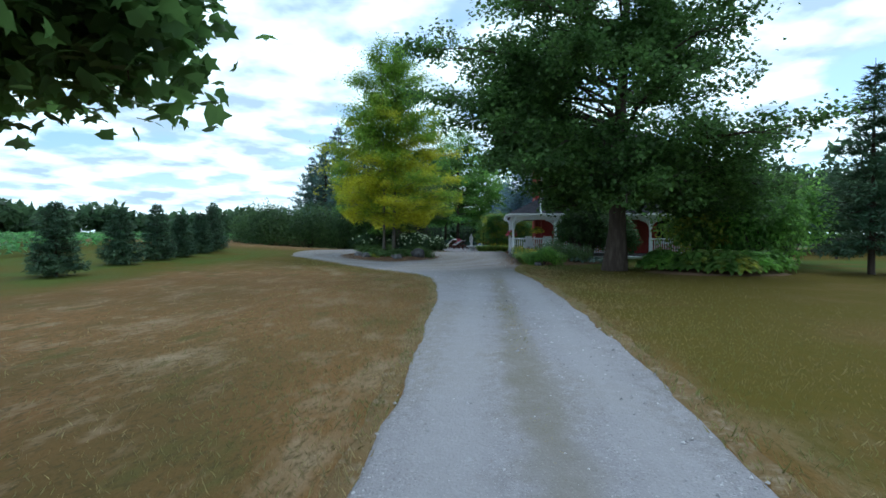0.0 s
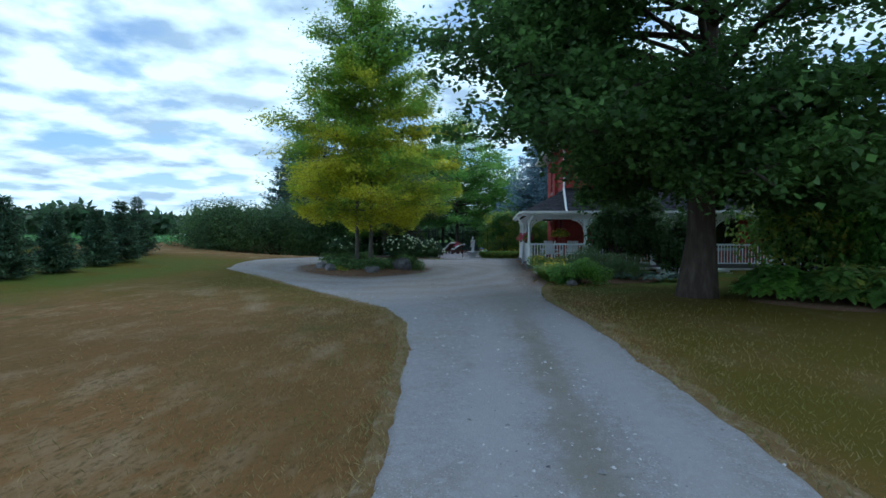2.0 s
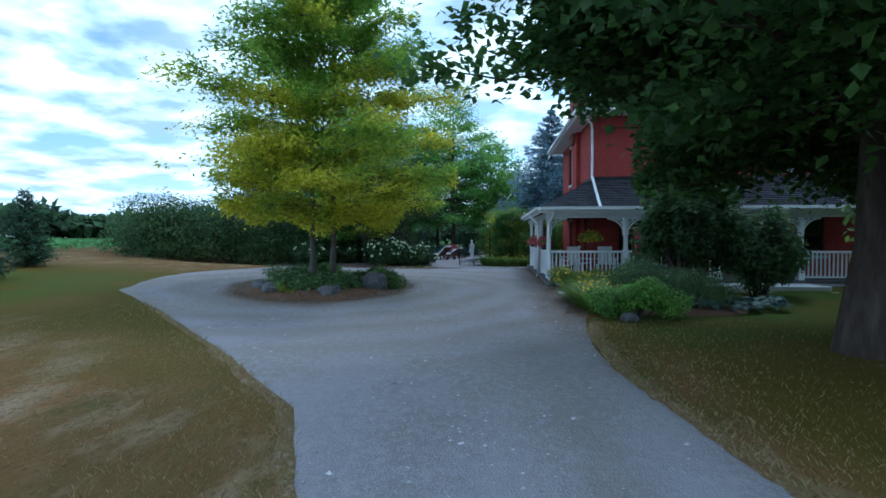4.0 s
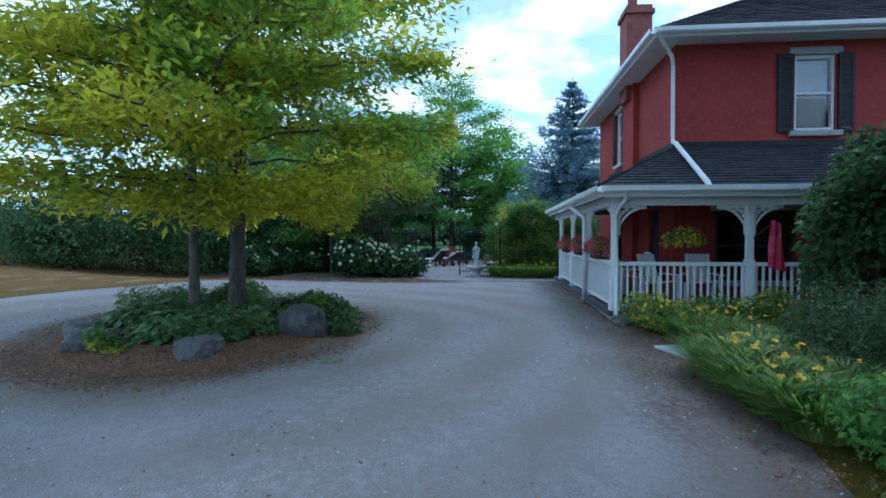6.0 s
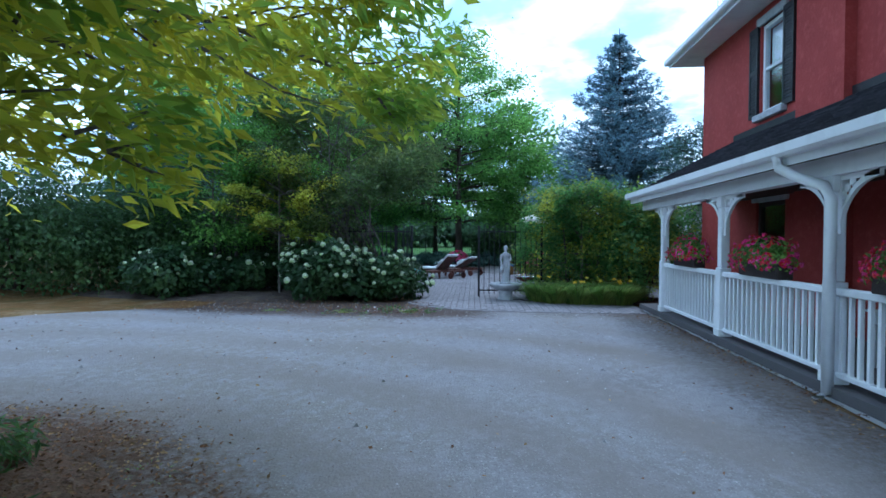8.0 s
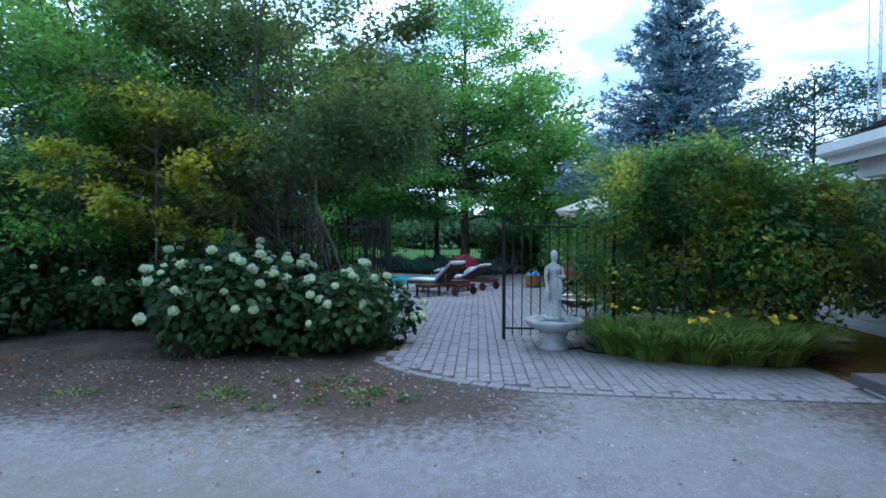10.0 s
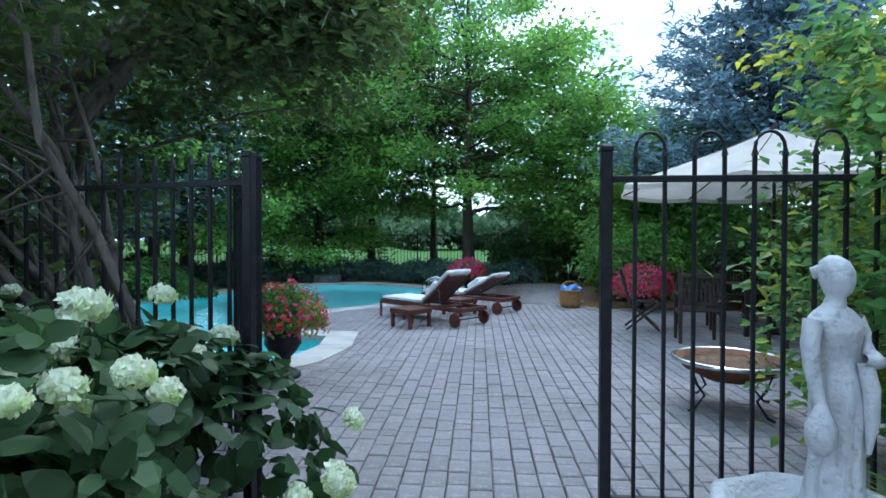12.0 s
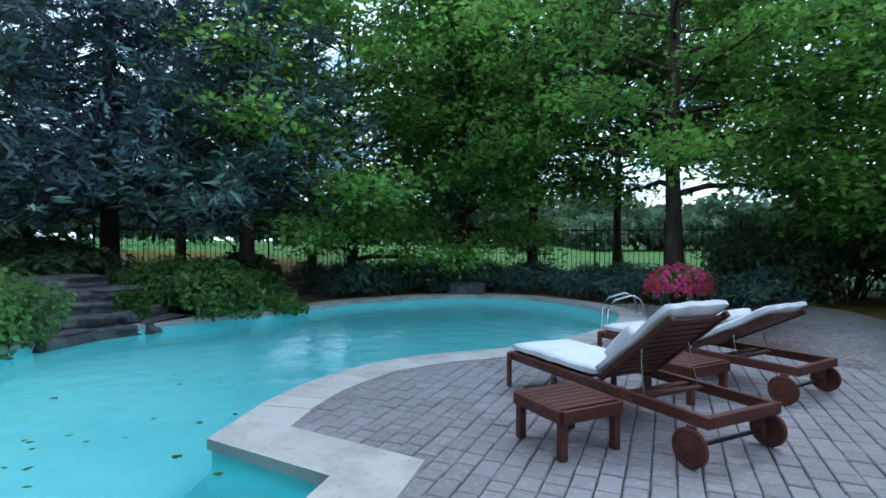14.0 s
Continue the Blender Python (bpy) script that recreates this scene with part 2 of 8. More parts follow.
    for amount, rgb in ((isle, (0.125, 0.075, 0.048, 1)), (op("MULTIPLY", porch, 0.85), (0.135, 0.105, 0.090, 1)), (op("MAXIMUM", north, loop), (0.096, 0.069, 0.060, 1))):
        f = n.new("ShaderNodeMapRange"); f.inputs[1].default_value, f.inputs[2].default_value = 0.30, 0.95
        l.new(op("MULTIPLY", op("ADD", amount, op("MULTIPLY", grit, 0.55)), band(amount, 0.0, 0.15)), f.inputs[0])
        mx = n.new("ShaderNodeMix"); mx.data_type = "RGBA"; mx.inputs[7].default_value = rgb
        l.new(f.outputs[0], mx.inputs[0]); l.new(col, mx.inputs[6]); col = mx.outputs[2]
    # old tyre marks bending round the loop
    wave = n.new("ShaderNodeTexWave"); wave.wave_type = "RINGS"; wave.rings_direction = "SPHERICAL"; wave.inputs["Scale"].default_value = 0.22; wave.inputs["Distortion"].default_value = 5.0; wave.inputs["Detail"].default_value = 3
    shift = n.new("ShaderNodeVectorMath"); shift.operation = "ADD"; shift.inputs[1].default_value = (5.8, -28.6, 0)
    l.new(co.outputs["Object"], shift.inputs[0]); l.new(shift.outputs[0], wave.inputs["Vector"])
    worn = op("MULTIPLY", op("MULTIPLY", wave.outputs["Fac"], broad.outputs["Fac"]), op("MULTIPLY", op("MULTIPLY", band(sp.outputs[1], 18.0, 23.0), band(sp.outputs[1], 37.6, 35.6)), 1.1))
    mx = n.new("ShaderNodeMix"); mx.data_type = "RGBA"; mx.inputs[7].default_value = (0.215, 0.186, 0.172, 1)
    l.new(worn, mx.inputs[0]); l.new(col, mx.inputs[6]); col = mx.outputs[2]
    l.new(col, p.inputs["Base Color"])


wheel_tracks(M["gravel"])
M["mulch"] = material("brown_mulch", (0.175, 0.105, 0.07), 0.95, vary=[((0.24, 0.17, 0.12), 12, 0.5, 0.7), ((0.07, 0.045, 0.03), 30, 0.5, 0.7)], bump=0.9, bump_scale=60, spec=0.1)
M["soil"] = material("patio_bed_sand", (0.095, 0.085, 0.088), 0.95, vary=[((0.05, 0.046, 0.044), 12, 0.45, 0.65)], bump=0.6, bump_scale=90, spec=0.1)
M["paver"] = material("grey_paver", (0.270, 0.245, 0.262), 0.8, vary=[((0.215, 0.195, 0.205), 0.9, 0.45, 0.65), ((0.335, 0.308, 0.325), 22, 0.5, 0.7), ((0.13, 0.12, 0.13), 60, 0.58, 0.72)], bump=0.45, bump_scale=120, random_amount=0.10, spec=0.25)
M["paver_far"] = material("grey_paver_field", (0.270, 0.245, 0.262), 0.8, vary=[((0.215, 0.195, 0.205), 0.9, 0.45, 0.65), ((0.335, 0.308, 0.325), 22, 0.5, 0.7), ((0.13, 0.12, 0.13), 60, 0.58, 0.72)], bump=0.45, bump_scale=120, random_amount=0.10, island=True, spec=0.25)
M["coping"] = material("pale_coping_stone", (0.50, 0.475, 0.455), 0.75, vary=[((0.36, 0.34, 0.33), 2.2, 0.45, 0.65), ((0.28, 0.26, 0.25), 35, 0.58, 0.75)], bump=0.4, bump_scale=90, random_amount=0.08, spec=0.3)
M["liner"] = material("pool_plaster", (0.30, 0.74, 0.77), 0.6, vary=[((0.36, 0.80, 0.82), 0.7, 0.4, 0.7)], spec=0.3)
M["red"] = material("red_painted_brick", (0.36, 0.060, 0.054), 0.8, vary=[((0.29, 0.046, 0.042), 0.8, 0.4, 0.65), ((0.43, 0.09, 0.075), 9, 0.5, 0.75)], bump=0.35, bump_scale=26, spec=0.25)
M["white"] = material("white_paint", (0.82, 0.83, 0.86), 0.5, vary=[((0.70, 0.71, 0.74), 3.0, 0.5, 0.75)], bump=0.1, bump_scale=30)
M["shingle"] = material("charcoal_shingle", (0.055, 0.052, 0.065), 0.9, vary=[((0.09, 0.085, 0.10), 6, 0.45, 0.7)], bump=0.5, bump_scale=120, random_amount=0.25, island=True, spec=0.2)
M["shutter"] = material("black_shutter_paint", (0.02, 0.02, 0.025), 0.5, vary=[((0.04, 0.04, 0.045), 8, 0.5, 0.7)])
M["brick"] = material("chimney_brick", (0.27, 0.10, 0.085), 0.9, vary=[((0.20, 0.075, 0.065), 7, 0.45, 0.65)], bump=0.5, bump_scale=40, random_amount=0.15)
M["deck"] = material("grey_deck_boards", (0.10, 0.095, 0.10), 0.8, vary=[((0.11, 0.10, 0.11), 4, 0.45, 0.65)], bump=0.2)
M["iron"] = material("black_iron", (0.012, 0.012, 0.016), 0.45, metal=0.3, vary=[((0.03, 0.028, 0.03), 14, 0.5, 0.75)], bump=0.1)
M["teak"] = material("dark_red_teak", (0.085, 0.024, 0.016), 0.5, vary=[((0.14, 0.045, 0.03), 5, 0.48, 0.72), ((0.045, 0.015, 0.011), 24, 0.5, 0.7)], bump=0.2, bump_scale=50, random_amount=0.18, stretch=(1, 1, 1), spec=0.4)
M["oldwood"] = material("weathered_dark_wood", (0.032, 0.023, 0.022), 0.6, vary=[((0.06, 0.042, 0.038), 6, 0.45, 0.7)], bump=0.25, bump_scale=50, random_amount=0.2)
M["cushion"] = material("white_cushion_canvas", (0.72, 0.72, 0.74), 0.9, vary=[((0.60, 0.60, 0.63), 4, 0.45, 0.7)], bump=0.25, bump_scale=24, spec=0.15)
M["canvas"] = material("cream_umbrella_canvas", (0.74, 0.70, 0.66), 0.9, vary=[((0.64, 0.60, 0.56), 2, 0.45, 0.7)], translucent=0.12, bump=0.1, spec=0.1)
M["stone"] = material("grey_field_stone", (0.12, 0.115, 0.12), 0.9, vary=[((0.23, 0.225, 0.23), 4, 0.48, 0.68), ((0.08, 0.075, 0.08), 11, 0.5, 0.7)], bump=0.8, bump_scale=18, spec=0.25)
M["concrete"] = material("pale_cast_stone", (0.50, 0.50, 0.53), 0.85, vary=[((0.36, 0.37, 0.39), 6, 0.45, 0.68), ((0.22, 0.22, 0.22), 22, 0.58, 0.75)], bump=0.5, bump_scale=50, spec=0.25)
M["bark_dark"] = material("dark_bark", (0.055, 0.042, 0.034), 0.95, vary=[((0.10, 0.08, 0.066), 6, 0.45, 0.7)], bump=0.9, bump_scale=22, stretch=(1, 1, 0.25), spec=0.1)
M["bark_grey"] = material("grey_bark", (0.13, 0.115, 0.10), 0.95, vary=[((0.22, 0.20, 0.18), 5, 0.45, 0.7), ((0.06, 0.05, 0.045), 18, 0.5, 0.7)], bump=0.8, bump_scale=26, stretch=(1, 1, 0.3), spec=0.1)
M["maple_leaf"] = leaf_mat("maple_leaves", (0.050, 0.098, 0.026), (0.085, 0.160, 0.038), 0.4, trans=0.5)
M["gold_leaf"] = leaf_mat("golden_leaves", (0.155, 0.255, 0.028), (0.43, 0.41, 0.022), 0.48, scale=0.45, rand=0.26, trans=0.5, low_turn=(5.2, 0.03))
M["yellow_leaf"] = leaf_mat("yellowing_leaves", (0.20, 0.26, 0.035), (0.42, 0.41, 0.04), 0.5, scale=0.9)
M["viburnum_leaf"] = leaf_mat("viburnum_leaves", (0.085, 0.178, 0.048), (0.34, 0.34, 0.035), 0.28, scale=1.6, trans=0.5)
M["olive_leaf"] = leaf_mat("dull_olive_leaves", (0.072, 0.112, 0.032), (0.135, 0.165, 0.042), 0.4)
M["mid_leaf"] = leaf_mat("green_leaves", (0.100, 0.200, 0.042), (0.175, 0.320, 0.055), 0.5, trans=0.5)
M["dark_leaf"] = leaf_mat("dark_green_leaves", (0.050, 0.092, 0.033), (0.082, 0.140, 0.042), 0.4)
M["lime_leaf"] = leaf_mat("yellow_green_leaves", (0.105, 0.190, 0.042), (0.300, 0.300, 0.048), 0.3, scale=0.9)
M["blue_needle"] = leaf_mat("blue_spruce_needles", (0.125, 0.195, 0.235), (0.195, 0.285, 0.340), 0.5, trans=0.3, rough=0.65)
M["blue_dark"] = leaf_mat("grey_blue_spruce_needles", (0.066, 0.112, 0.128), (0.110, 0.165, 0.190), 0.5, trans=0.15, rough=0.65)
M["dark_needle"] = leaf_mat("dark_conifer_needles", (0.050, 0.100, 0.055), (0.090, 0.150, 0.075), 0.4, trans=0.1, rough=0.65)
M["pine_needle"] = leaf_mat("grey_green_pine_needles", (0.075, 0.138, 0.112), (0.125, 0.200, 0.175), 0.5, trans=0.1, rough=0.65)
M["grass_blade"] = leaf_mat("strap_leaf_green", (0.135, 0.225, 0.045), (0.25, 0.30, 0.075), 0.5, scale=2)
M["dry_blade"] = leaf_mat("dry_grass_blades", (0.26, 0.20, 0.09), (0.15, 0.16, 0.05), 0.45, scale=0.7, trans=0.15)
M["hydrangea_leaf"] = leaf_mat("hydrangea_leaves", (0.031, 0.066, 0.024), (0.055, 0.100, 0.032), 0.4, trans=0.3)
M["hosta_leaf"] = leaf_mat("variegated_hosta_leaves", (0.085, 0.160, 0.050), (0.20, 0.27, 0.12), 0.35, scale=9)
M["weed_leaf"] = leaf_mat("dull_weed_leaves", (0.062, 0.118, 0.034), (0.10, 0.16, 0.045), 0.5, scale=3)
M["ivy_leaf"] = leaf_mat("ivy_leaves", (0.066, 0.140, 0.036), (0.110, 0.205, 0.050), 0.45, scale=1.5)
M["crop"] = leaf_mat("bean_crop_leaves", (0.07, 0.18, 0.05), (0.10, 0.23, 0.07), 0.5)
M["far_leaf"] = leaf_mat("distant_woods_leaves", (0.04, 0.075, 0.035), (0.065, 0.11, 0.05), 0.5, scale=0.2)
M["bloom_white"] = leaf_mat("white_hydrangea_petals", (0.58, 0.61, 0.50), (0.50, 0.58, 0.32), 0.42, scale=3, rand=0.15, trans=0.25)
M["bloom_pink"] = leaf_mat("pink_petals", (0.60, 0.03, 0.21), (0.70, 0.11, 0.38), 0.4, scale=3, rand=0.25, trans=0.25)
M["bloom_red"] = leaf_mat("red_petals", (0.55, 0.02, 0.035), (0.60, 0.05, 0.09), 0.4, scale=3, rand=0.2, trans=0.2)
M["bloom_yellow"] = leaf_mat("yellow_petals", (0.70, 0.50, 0.03), (0.78, 0.62, 0.08), 0.4, scale=3, rand=0.15, trans=0.2)
M["wicker"] = material("honey_wicker", (0.36, 0.20, 0.07), 0.7, vary=[((0.24, 0.12, 0.04), 16, 0.45, 0.65)], bump=0.8, bump_scale=70)
M["blue_cloth"] = material("blue_towel", (0.10, 0.22, 0.55), 0.9, vary=[((0.35, 0.45, 0.7), 14, 0.5, 0.65)], bump=0.4)
M["pot_black"] = material("black_cast_urn", (0.014, 0.014, 0.016), 0.5, vary=[((0.03, 0.03, 0.03), 9, 0.5, 0.7)], bump=0.2)
M["steel"] = material("brushed_steel", (0.62, 0.63, 0.65), 0.25, metal=1.0, vary=[((0.5, 0.5, 0.52), 9, 0.5, 0.7)])
M["rust"] = material("rusted_fire_bowl", (0.16, 0.065, 0.03), 0.7, metal=0.3, vary=[((0.06, 0.03, 0.02), 6, 0.45, 0.7)], bump=0.3)
M["pink_cloth"] = material("pink_flag_cloth", (0.60, 0.04, 0.12), 0.85, vary=[((0.70, 0.14, 0.22), 6, 0.5, 0.65)], translucent=0.2)
M["juniper"] = leaf_mat("blue_green_juniper", (0.045, 0.085, 0.07), (0.075, 0.125, 0.10), 0.4, trans=0.1, rough=0.65)
M["porch_wood"] = material("brown_porch_boards", (0.06, 0.042, 0.035), 0.7, vary=[((0.07, 0.05, 0.04), 5, 0.45, 0.65)], bump=0.2)
M["siding"] = material("pale_grey_siding", (0.55, 0.55, 0.58), 0.7, vary=[((0.46, 0.46, 0.49), 2.5, 0.45, 0.7)], bump=0.15)
M["litter"] = material("fallen_leaf_litter", (0.17, 0.09, 0.05), 0.9, vary=[((0.30, 0.20, 0.10), 3, 0.5, 0.6)], random_amount=0.5, island=True, spec=0.1)
M["pebble"] = material("pale_pebbles", (0.42, 0.40, 0.41), 0.9, vary=[((0.25, 0.24, 0.25), 9, 0.45, 0.6)], random_amount=0.45, island=True, spec=0.15)
M["wet_stone"] = material("dark_wet_stone", (0.07, 0.068, 0.075), 0.6, vary=[((0.13, 0.128, 0.135), 4, 0.48, 0.66), ((0.035, 0.034, 0.04), 9, 0.5, 0.7)], bump=0.9, bump_scale=14, spec=0.4)
M["dirt"] = material("packed_dirt", (0.095, 0.072, 0.066), 0.95, vary=[((0.065, 0.046, 0.038), 1.3, 0.42, 0.58), ((0.13, 0.10, 0.07), 2.6, 0.52, 0.64), ((0.21, 0.19, 0.185), 30, 0.56, 0.7), ((0.06, 0.05, 0.045), 50, 0.55, 0.7)], bump=0.9, bump_scale=70, spec=0.1)
M["verge"] = material("dusty_dry_verge", (0.185, 0.125, 0.060), 0.95, vary=[((0.17, 0.105, 0.045), 2.2, 0.45, 0.6), ((0.27, 0.21, 0.14), 9, 0.5, 0.66), ((0.12, 0.085, 0.04), 30, 0.52, 0.7)], bump=0.9, bump_scale=80, spec=0.08)


def glass_mat(name, tint=(0.9, 0.95, 1.0)):
    m = bpy.data.materials.new(name); m.use_nodes = True
    p = m.node_tree.nodes["Principled BSDF"]
    p.inputs["Base Color"].default_value = (*tint, 1)
    p.inputs["Roughness"].default_value, p.inputs["Transmission Weight"].default_value, p.inputs["IOR"].default_value = 0.02, 1.0, 1.45
    return m


M["glass"] = glass_mat("window_glass")
# near-black base colour stands in for the shade inside the rooms
M["dark_room"] = material("room_shade_colour", (0.05, 0.05, 0.055), 0.9, vary=[((0.03, 0.03, 0.03), 1, 0.4, 0.7)])


def water_mat():
    m = bpy.data.materials.new("pool_water"); m.use_nodes = True
    n, l = m.node_tree.nodes, m.node_tree.links
    p = n["Principled BSDF"]
    p.inputs["Base Color"].default_value = (0.74, 0.95, 0.98, 1)
    p.inputs["Roughness"].default_value, p.inputs["Transmission Weight"].default_value, p.inputs["IOR"].default_value = 0.03, 1.0, 1.33
    co = n.new("ShaderNodeTexCoord")
    t = n.new("ShaderNodeTexNoise"); t.inputs["Scale"].default_value = 3.4; t.inputs["Detail"].default_value = 3
    l.new(co.outputs["Object"], t.inputs["Vector"])
    b = n.new("ShaderNodeBump"); b.inputs["Strength"].default_value = 0.42; b.inputs["Distance"].default_value = 0.05
    l.new(t.outputs["Fac"], b.inputs["Height"]); l.new(b.outputs[0], p.inputs["Normal"])
    return m


M["water"] = water_mat()

# ---------------------------------------------------------------- mesh helpers
def link(name, mesh, mat, parent=None, label=""):
    ob = new(name, mesh)
    for mm in (mat if isinstance(mat, (list, tuple)) else [mat]):
        mesh.materials.append(mm)
    if parent is not None:
        ob.parent = parent
    if label:
        tagged(ob, label)
    return ob


def part(name, bm, mat, parent=None, label="", smooth=False):
    me = bpy.data.meshes.new(name)
    bm.to_mesh(me); bm.free()
    if smooth:
        me.polygons.foreach_set("use_smooth", [True] * len(me.polygons))
    return link(name, me, mat, parent, label)


def piece(name, mesh, parent, m=None):
    """An object of its own on a shared mesh, under its thing."""
    ob = new(name, mesh)
    ob.parent = parent
    if m is not None:
        ob.matrix_basis = m
    return ob


def thing(name, label, category, group="", at=(0, 0, 0), turn=0.0, kind=""):
    ob = new(name)
    ob.empty_display_size = 0.1
    ob.matrix_basis = pose(*at, 0, 0, turn)
    return tagged(ob, label, category, group, kind)


def box(bm, lo, hi, bevel=0.0, m=None):
    r = bmesh.ops.create_cube(bm, size=1.0)
    vs = r["verts"]
    s = [hi[i] - lo[i] for i in range(3)]
    c = [(hi[i] + lo[i]) / 2 for i in range(3)]
    mat = Matrix.Translation(c) @ Matrix.Diagonal((*s, 1))
    bmesh.ops.transform(bm, matrix=(m @ mat) if m is not None else mat, verts=vs)
    if bevel:
        es = list({e for v in vs for e in v.link_edges})
        bmesh.ops.bevel(bm, geom=es, offset=bevel, segments=1, affect="EDGES", profile=0.5)
    return bm


def boxed(lo, hi, bevel=0.0, m=None):
    return box(bmesh.new(), lo, hi, bevel, m)


def lathe(profile, n=24, bm=None, m=None):
    """A turned solid from (radius, height) pairs."""
    bm = bm or bmesh.new()
    rings = []
    for r, z in profile:
        rings.append([bm.verts.new((r * math.cos(2 * math.pi * k / n), r * math.sin(2 * math.pi * k / n), z)) for k in range(n)])
    for a, b in zip(rings, rings[1:]):
        for k in range(n):
            bm.faces.new((a[k], a[(k + 1) % n], b[(k + 1) % n], b[k]))
    bm.faces.new(list(reversed(rings[0]))); bm.faces.new(rings[-1])
    if m is not None:
        bmesh.ops.transform(bm, matrix=m, verts=[v for r in rings for v in r])
    return bm


def tube_arrays(path, radii, sides=7):
    """Vertices and quads of a tapered tube along a polyline."""
    p = np.asarray(path, float)
    d = np.gradient(p, axis=0)
    d /= np.linalg.norm(d, axis=1)[:, None] + 1e-9
    ref = np.where(np.abs(d[:, 2:3]) > 0.9, np.array([[1.0, 0, 0]]), np.array([[0, 0, 1.0]]))
    u = np.cross(d, ref); u /= np.linalg.norm(u, axis=1)[:, None] + 1e-9
    v = np.cross(d, u)
    a = np.linspace(0, 2 * np.pi, sides, endpoint=False)
    r = np.asarray(radii, float)[:, None, None]
    verts = p[:, None, :] + r * (np.cos(a)[None, :, None] * u[:, None, :] + np.sin(a)[None, :, None] * v[:, None, :])
    n = len(p)
    i = np.arange(n - 1)[:, None] * sides
    k = np.arange(sides)[None, :]
    k2 = (k + 1) % sides
    quads = np.stack([i + k, i + k2, i + sides + k2, i + sides + k], -1).reshape(-1, 4)
    return verts.reshape(-1, 3), quads


def mesh_of(name, verts, faces_k, smooth=False):
    """A mesh from an array of vertices and an array of faces that all have the same number of corners."""
    verts, faces_k = np.asarray(verts, np.float32), np.asarray(faces_k, np.int32)
    me = bpy.data.meshes.new(name)
    me.vertices.add(len(verts)); me.vertices.foreach_set("co", verts.ravel())
    k = faces_k.shape[1]
    me.loops.add(faces_k.size); me.loops.foreach_set("vertex_index", faces_k.ravel())
    me.polygons.add(len(faces_k)); me.polygons.foreach_set("loop_start", np.arange(len(faces_k), dtype=np.int32) * k)
    me.polygons.foreach_set("loop_total", np.full(len(faces_k), k, np.int32))
    me.polygons.foreach_set("use_smooth", np.full(len(faces_k), smooth))
    me.update(calc_edges=True)
    return me


def tubes(name, items, sides=7):
    vs, fs, o = [], [], 0
    for path, radii in items:
        v, f = tube_arrays(path, radii, sides)
        vs.append(v); fs.append(f + o); o += len(v)
    return mesh_of(name, np.concatenate(vs), np.concatenate(fs), True)


SHAPES = {
    "oval": [(0, 0, 0), (0.4, 0.30, 0.07), (1, 0, -0.06), (0.4, -0.30, 0.07)],
    "needle": [(0, 0, 0), (0.35, 0.10, 0.02), (1, 0, -0.03), (0.35, -0.10, 0.02)],
    "spray": [(0, 0, 0), (0.45, 0.05, 0.06), (1, 0, -0.05), (0.45, -0.05, 0.06)],
    "blade": [(0, 0.03, 0), (0.55, 0.035, 0.12), (1, 0, -0.05), (0.55, -0.035, 0.12), (0, -0.03, 0)],
    "maple": [(0, 0, 0), (0.15, 0.45, 0.03), (0.42, 0.30, 0.05), (0.62, 0.42, -0.02), (0.68, 0.16, 0.04), (1, 0, -0.06), (0.68, -0.16, 0.04), (0.62, -0.42, -0.02), (0.42, -0.30, 0.05), (0.15, -0.45, 0.03)],
    "spruce": [(0, 0, 0), (0.35, 0.13, 0.02), (1, 0, -0.02), (0.35, -0.13, 0.02)],
    "lance": [(0, 0, 0), (0.4, 0.19, 0.05), (1, 0, -0.08), (0.4, -0.19, 0.05)],
    "broad": [(0, 0, 0), (0.16, 0.24, 0.05), (0.48, 0.33, 0.07), (0.80, 0.17, 0.02), (1, 0, -0.08), (0.80, -0.17, 0.02), (0.48, -0.33, 0.07), (0.16, -0.24, 0.05)],
    "kite": [(0, 0, 0), (0.38, 0.40, 0.06), (1, 0, -0.07), (0.38, -0.40, 0.06)],
    "petal": [(0, 0, 0), (0.5, 0.45, 0.12), (1, 0, 0.05), (0.5, -0.45, 0.12)],
}


def leaves(name, P, N, T, size, shape):
    """One mesh of many leaves: places, normals, pointing directions and lengths."""
    P, N, T = (np.asarray(a, float) for a in (P, N, T))
    T = T - N * np.sum(T * N, 1)[:, None]
    T /= np.linalg.norm(T, axis=1)[:, None] + 1e-9
    B = np.cross(N, T)
    s = np.broadcast_to(np.asarray(size, float), (len(P),))[:, None, None]
    q = np.array(SHAPES[shape])
    V = P[:, None, :] + s * (q[None, :, 0:1] * T[:, None, :] + q[None, :, 1:2] * B[:, None, :] + q[None, :, 2:3] * N[:, None, :])
    k = len(q)
    return mesh_of(name, V.reshape(-1, 3), np.arange(len(P) * k).reshape(-1, k))


def unit(a):
    return a / (np.linalg.norm(a, axis=-1, keepdims=True) + 1e-9)


def sm(v, a, b):
    s = np.clip((v - a) / (b - a), 0, 1)
    return s * s * (3 - 2 * s)


def G(x, y):
    """Height of the ground."""
    left = 0.045 * np.clip(-5 - x, 0, 18) * sm(y, 8, 26)
    flat = sm(y, 35, 39) * (1 - sm(-x, 13, 18))
    return 0.20 * sm(y, 20, 34) + left * (1 - flat)


def inside(px, py, poly):
    px, py = np.asarray(px), np.asarray(py)
    c = np.zeros(px.shape, bool)
    for (x1, y1), (x2, y2) in zip(poly, poly[1:] + poly[:1]):
        c ^= ((y1 > py) != (y2 > py)) & (px < (x2 - x1) * (py - y1) / (y2 - y1 + 1e-12) + x1)
    return c


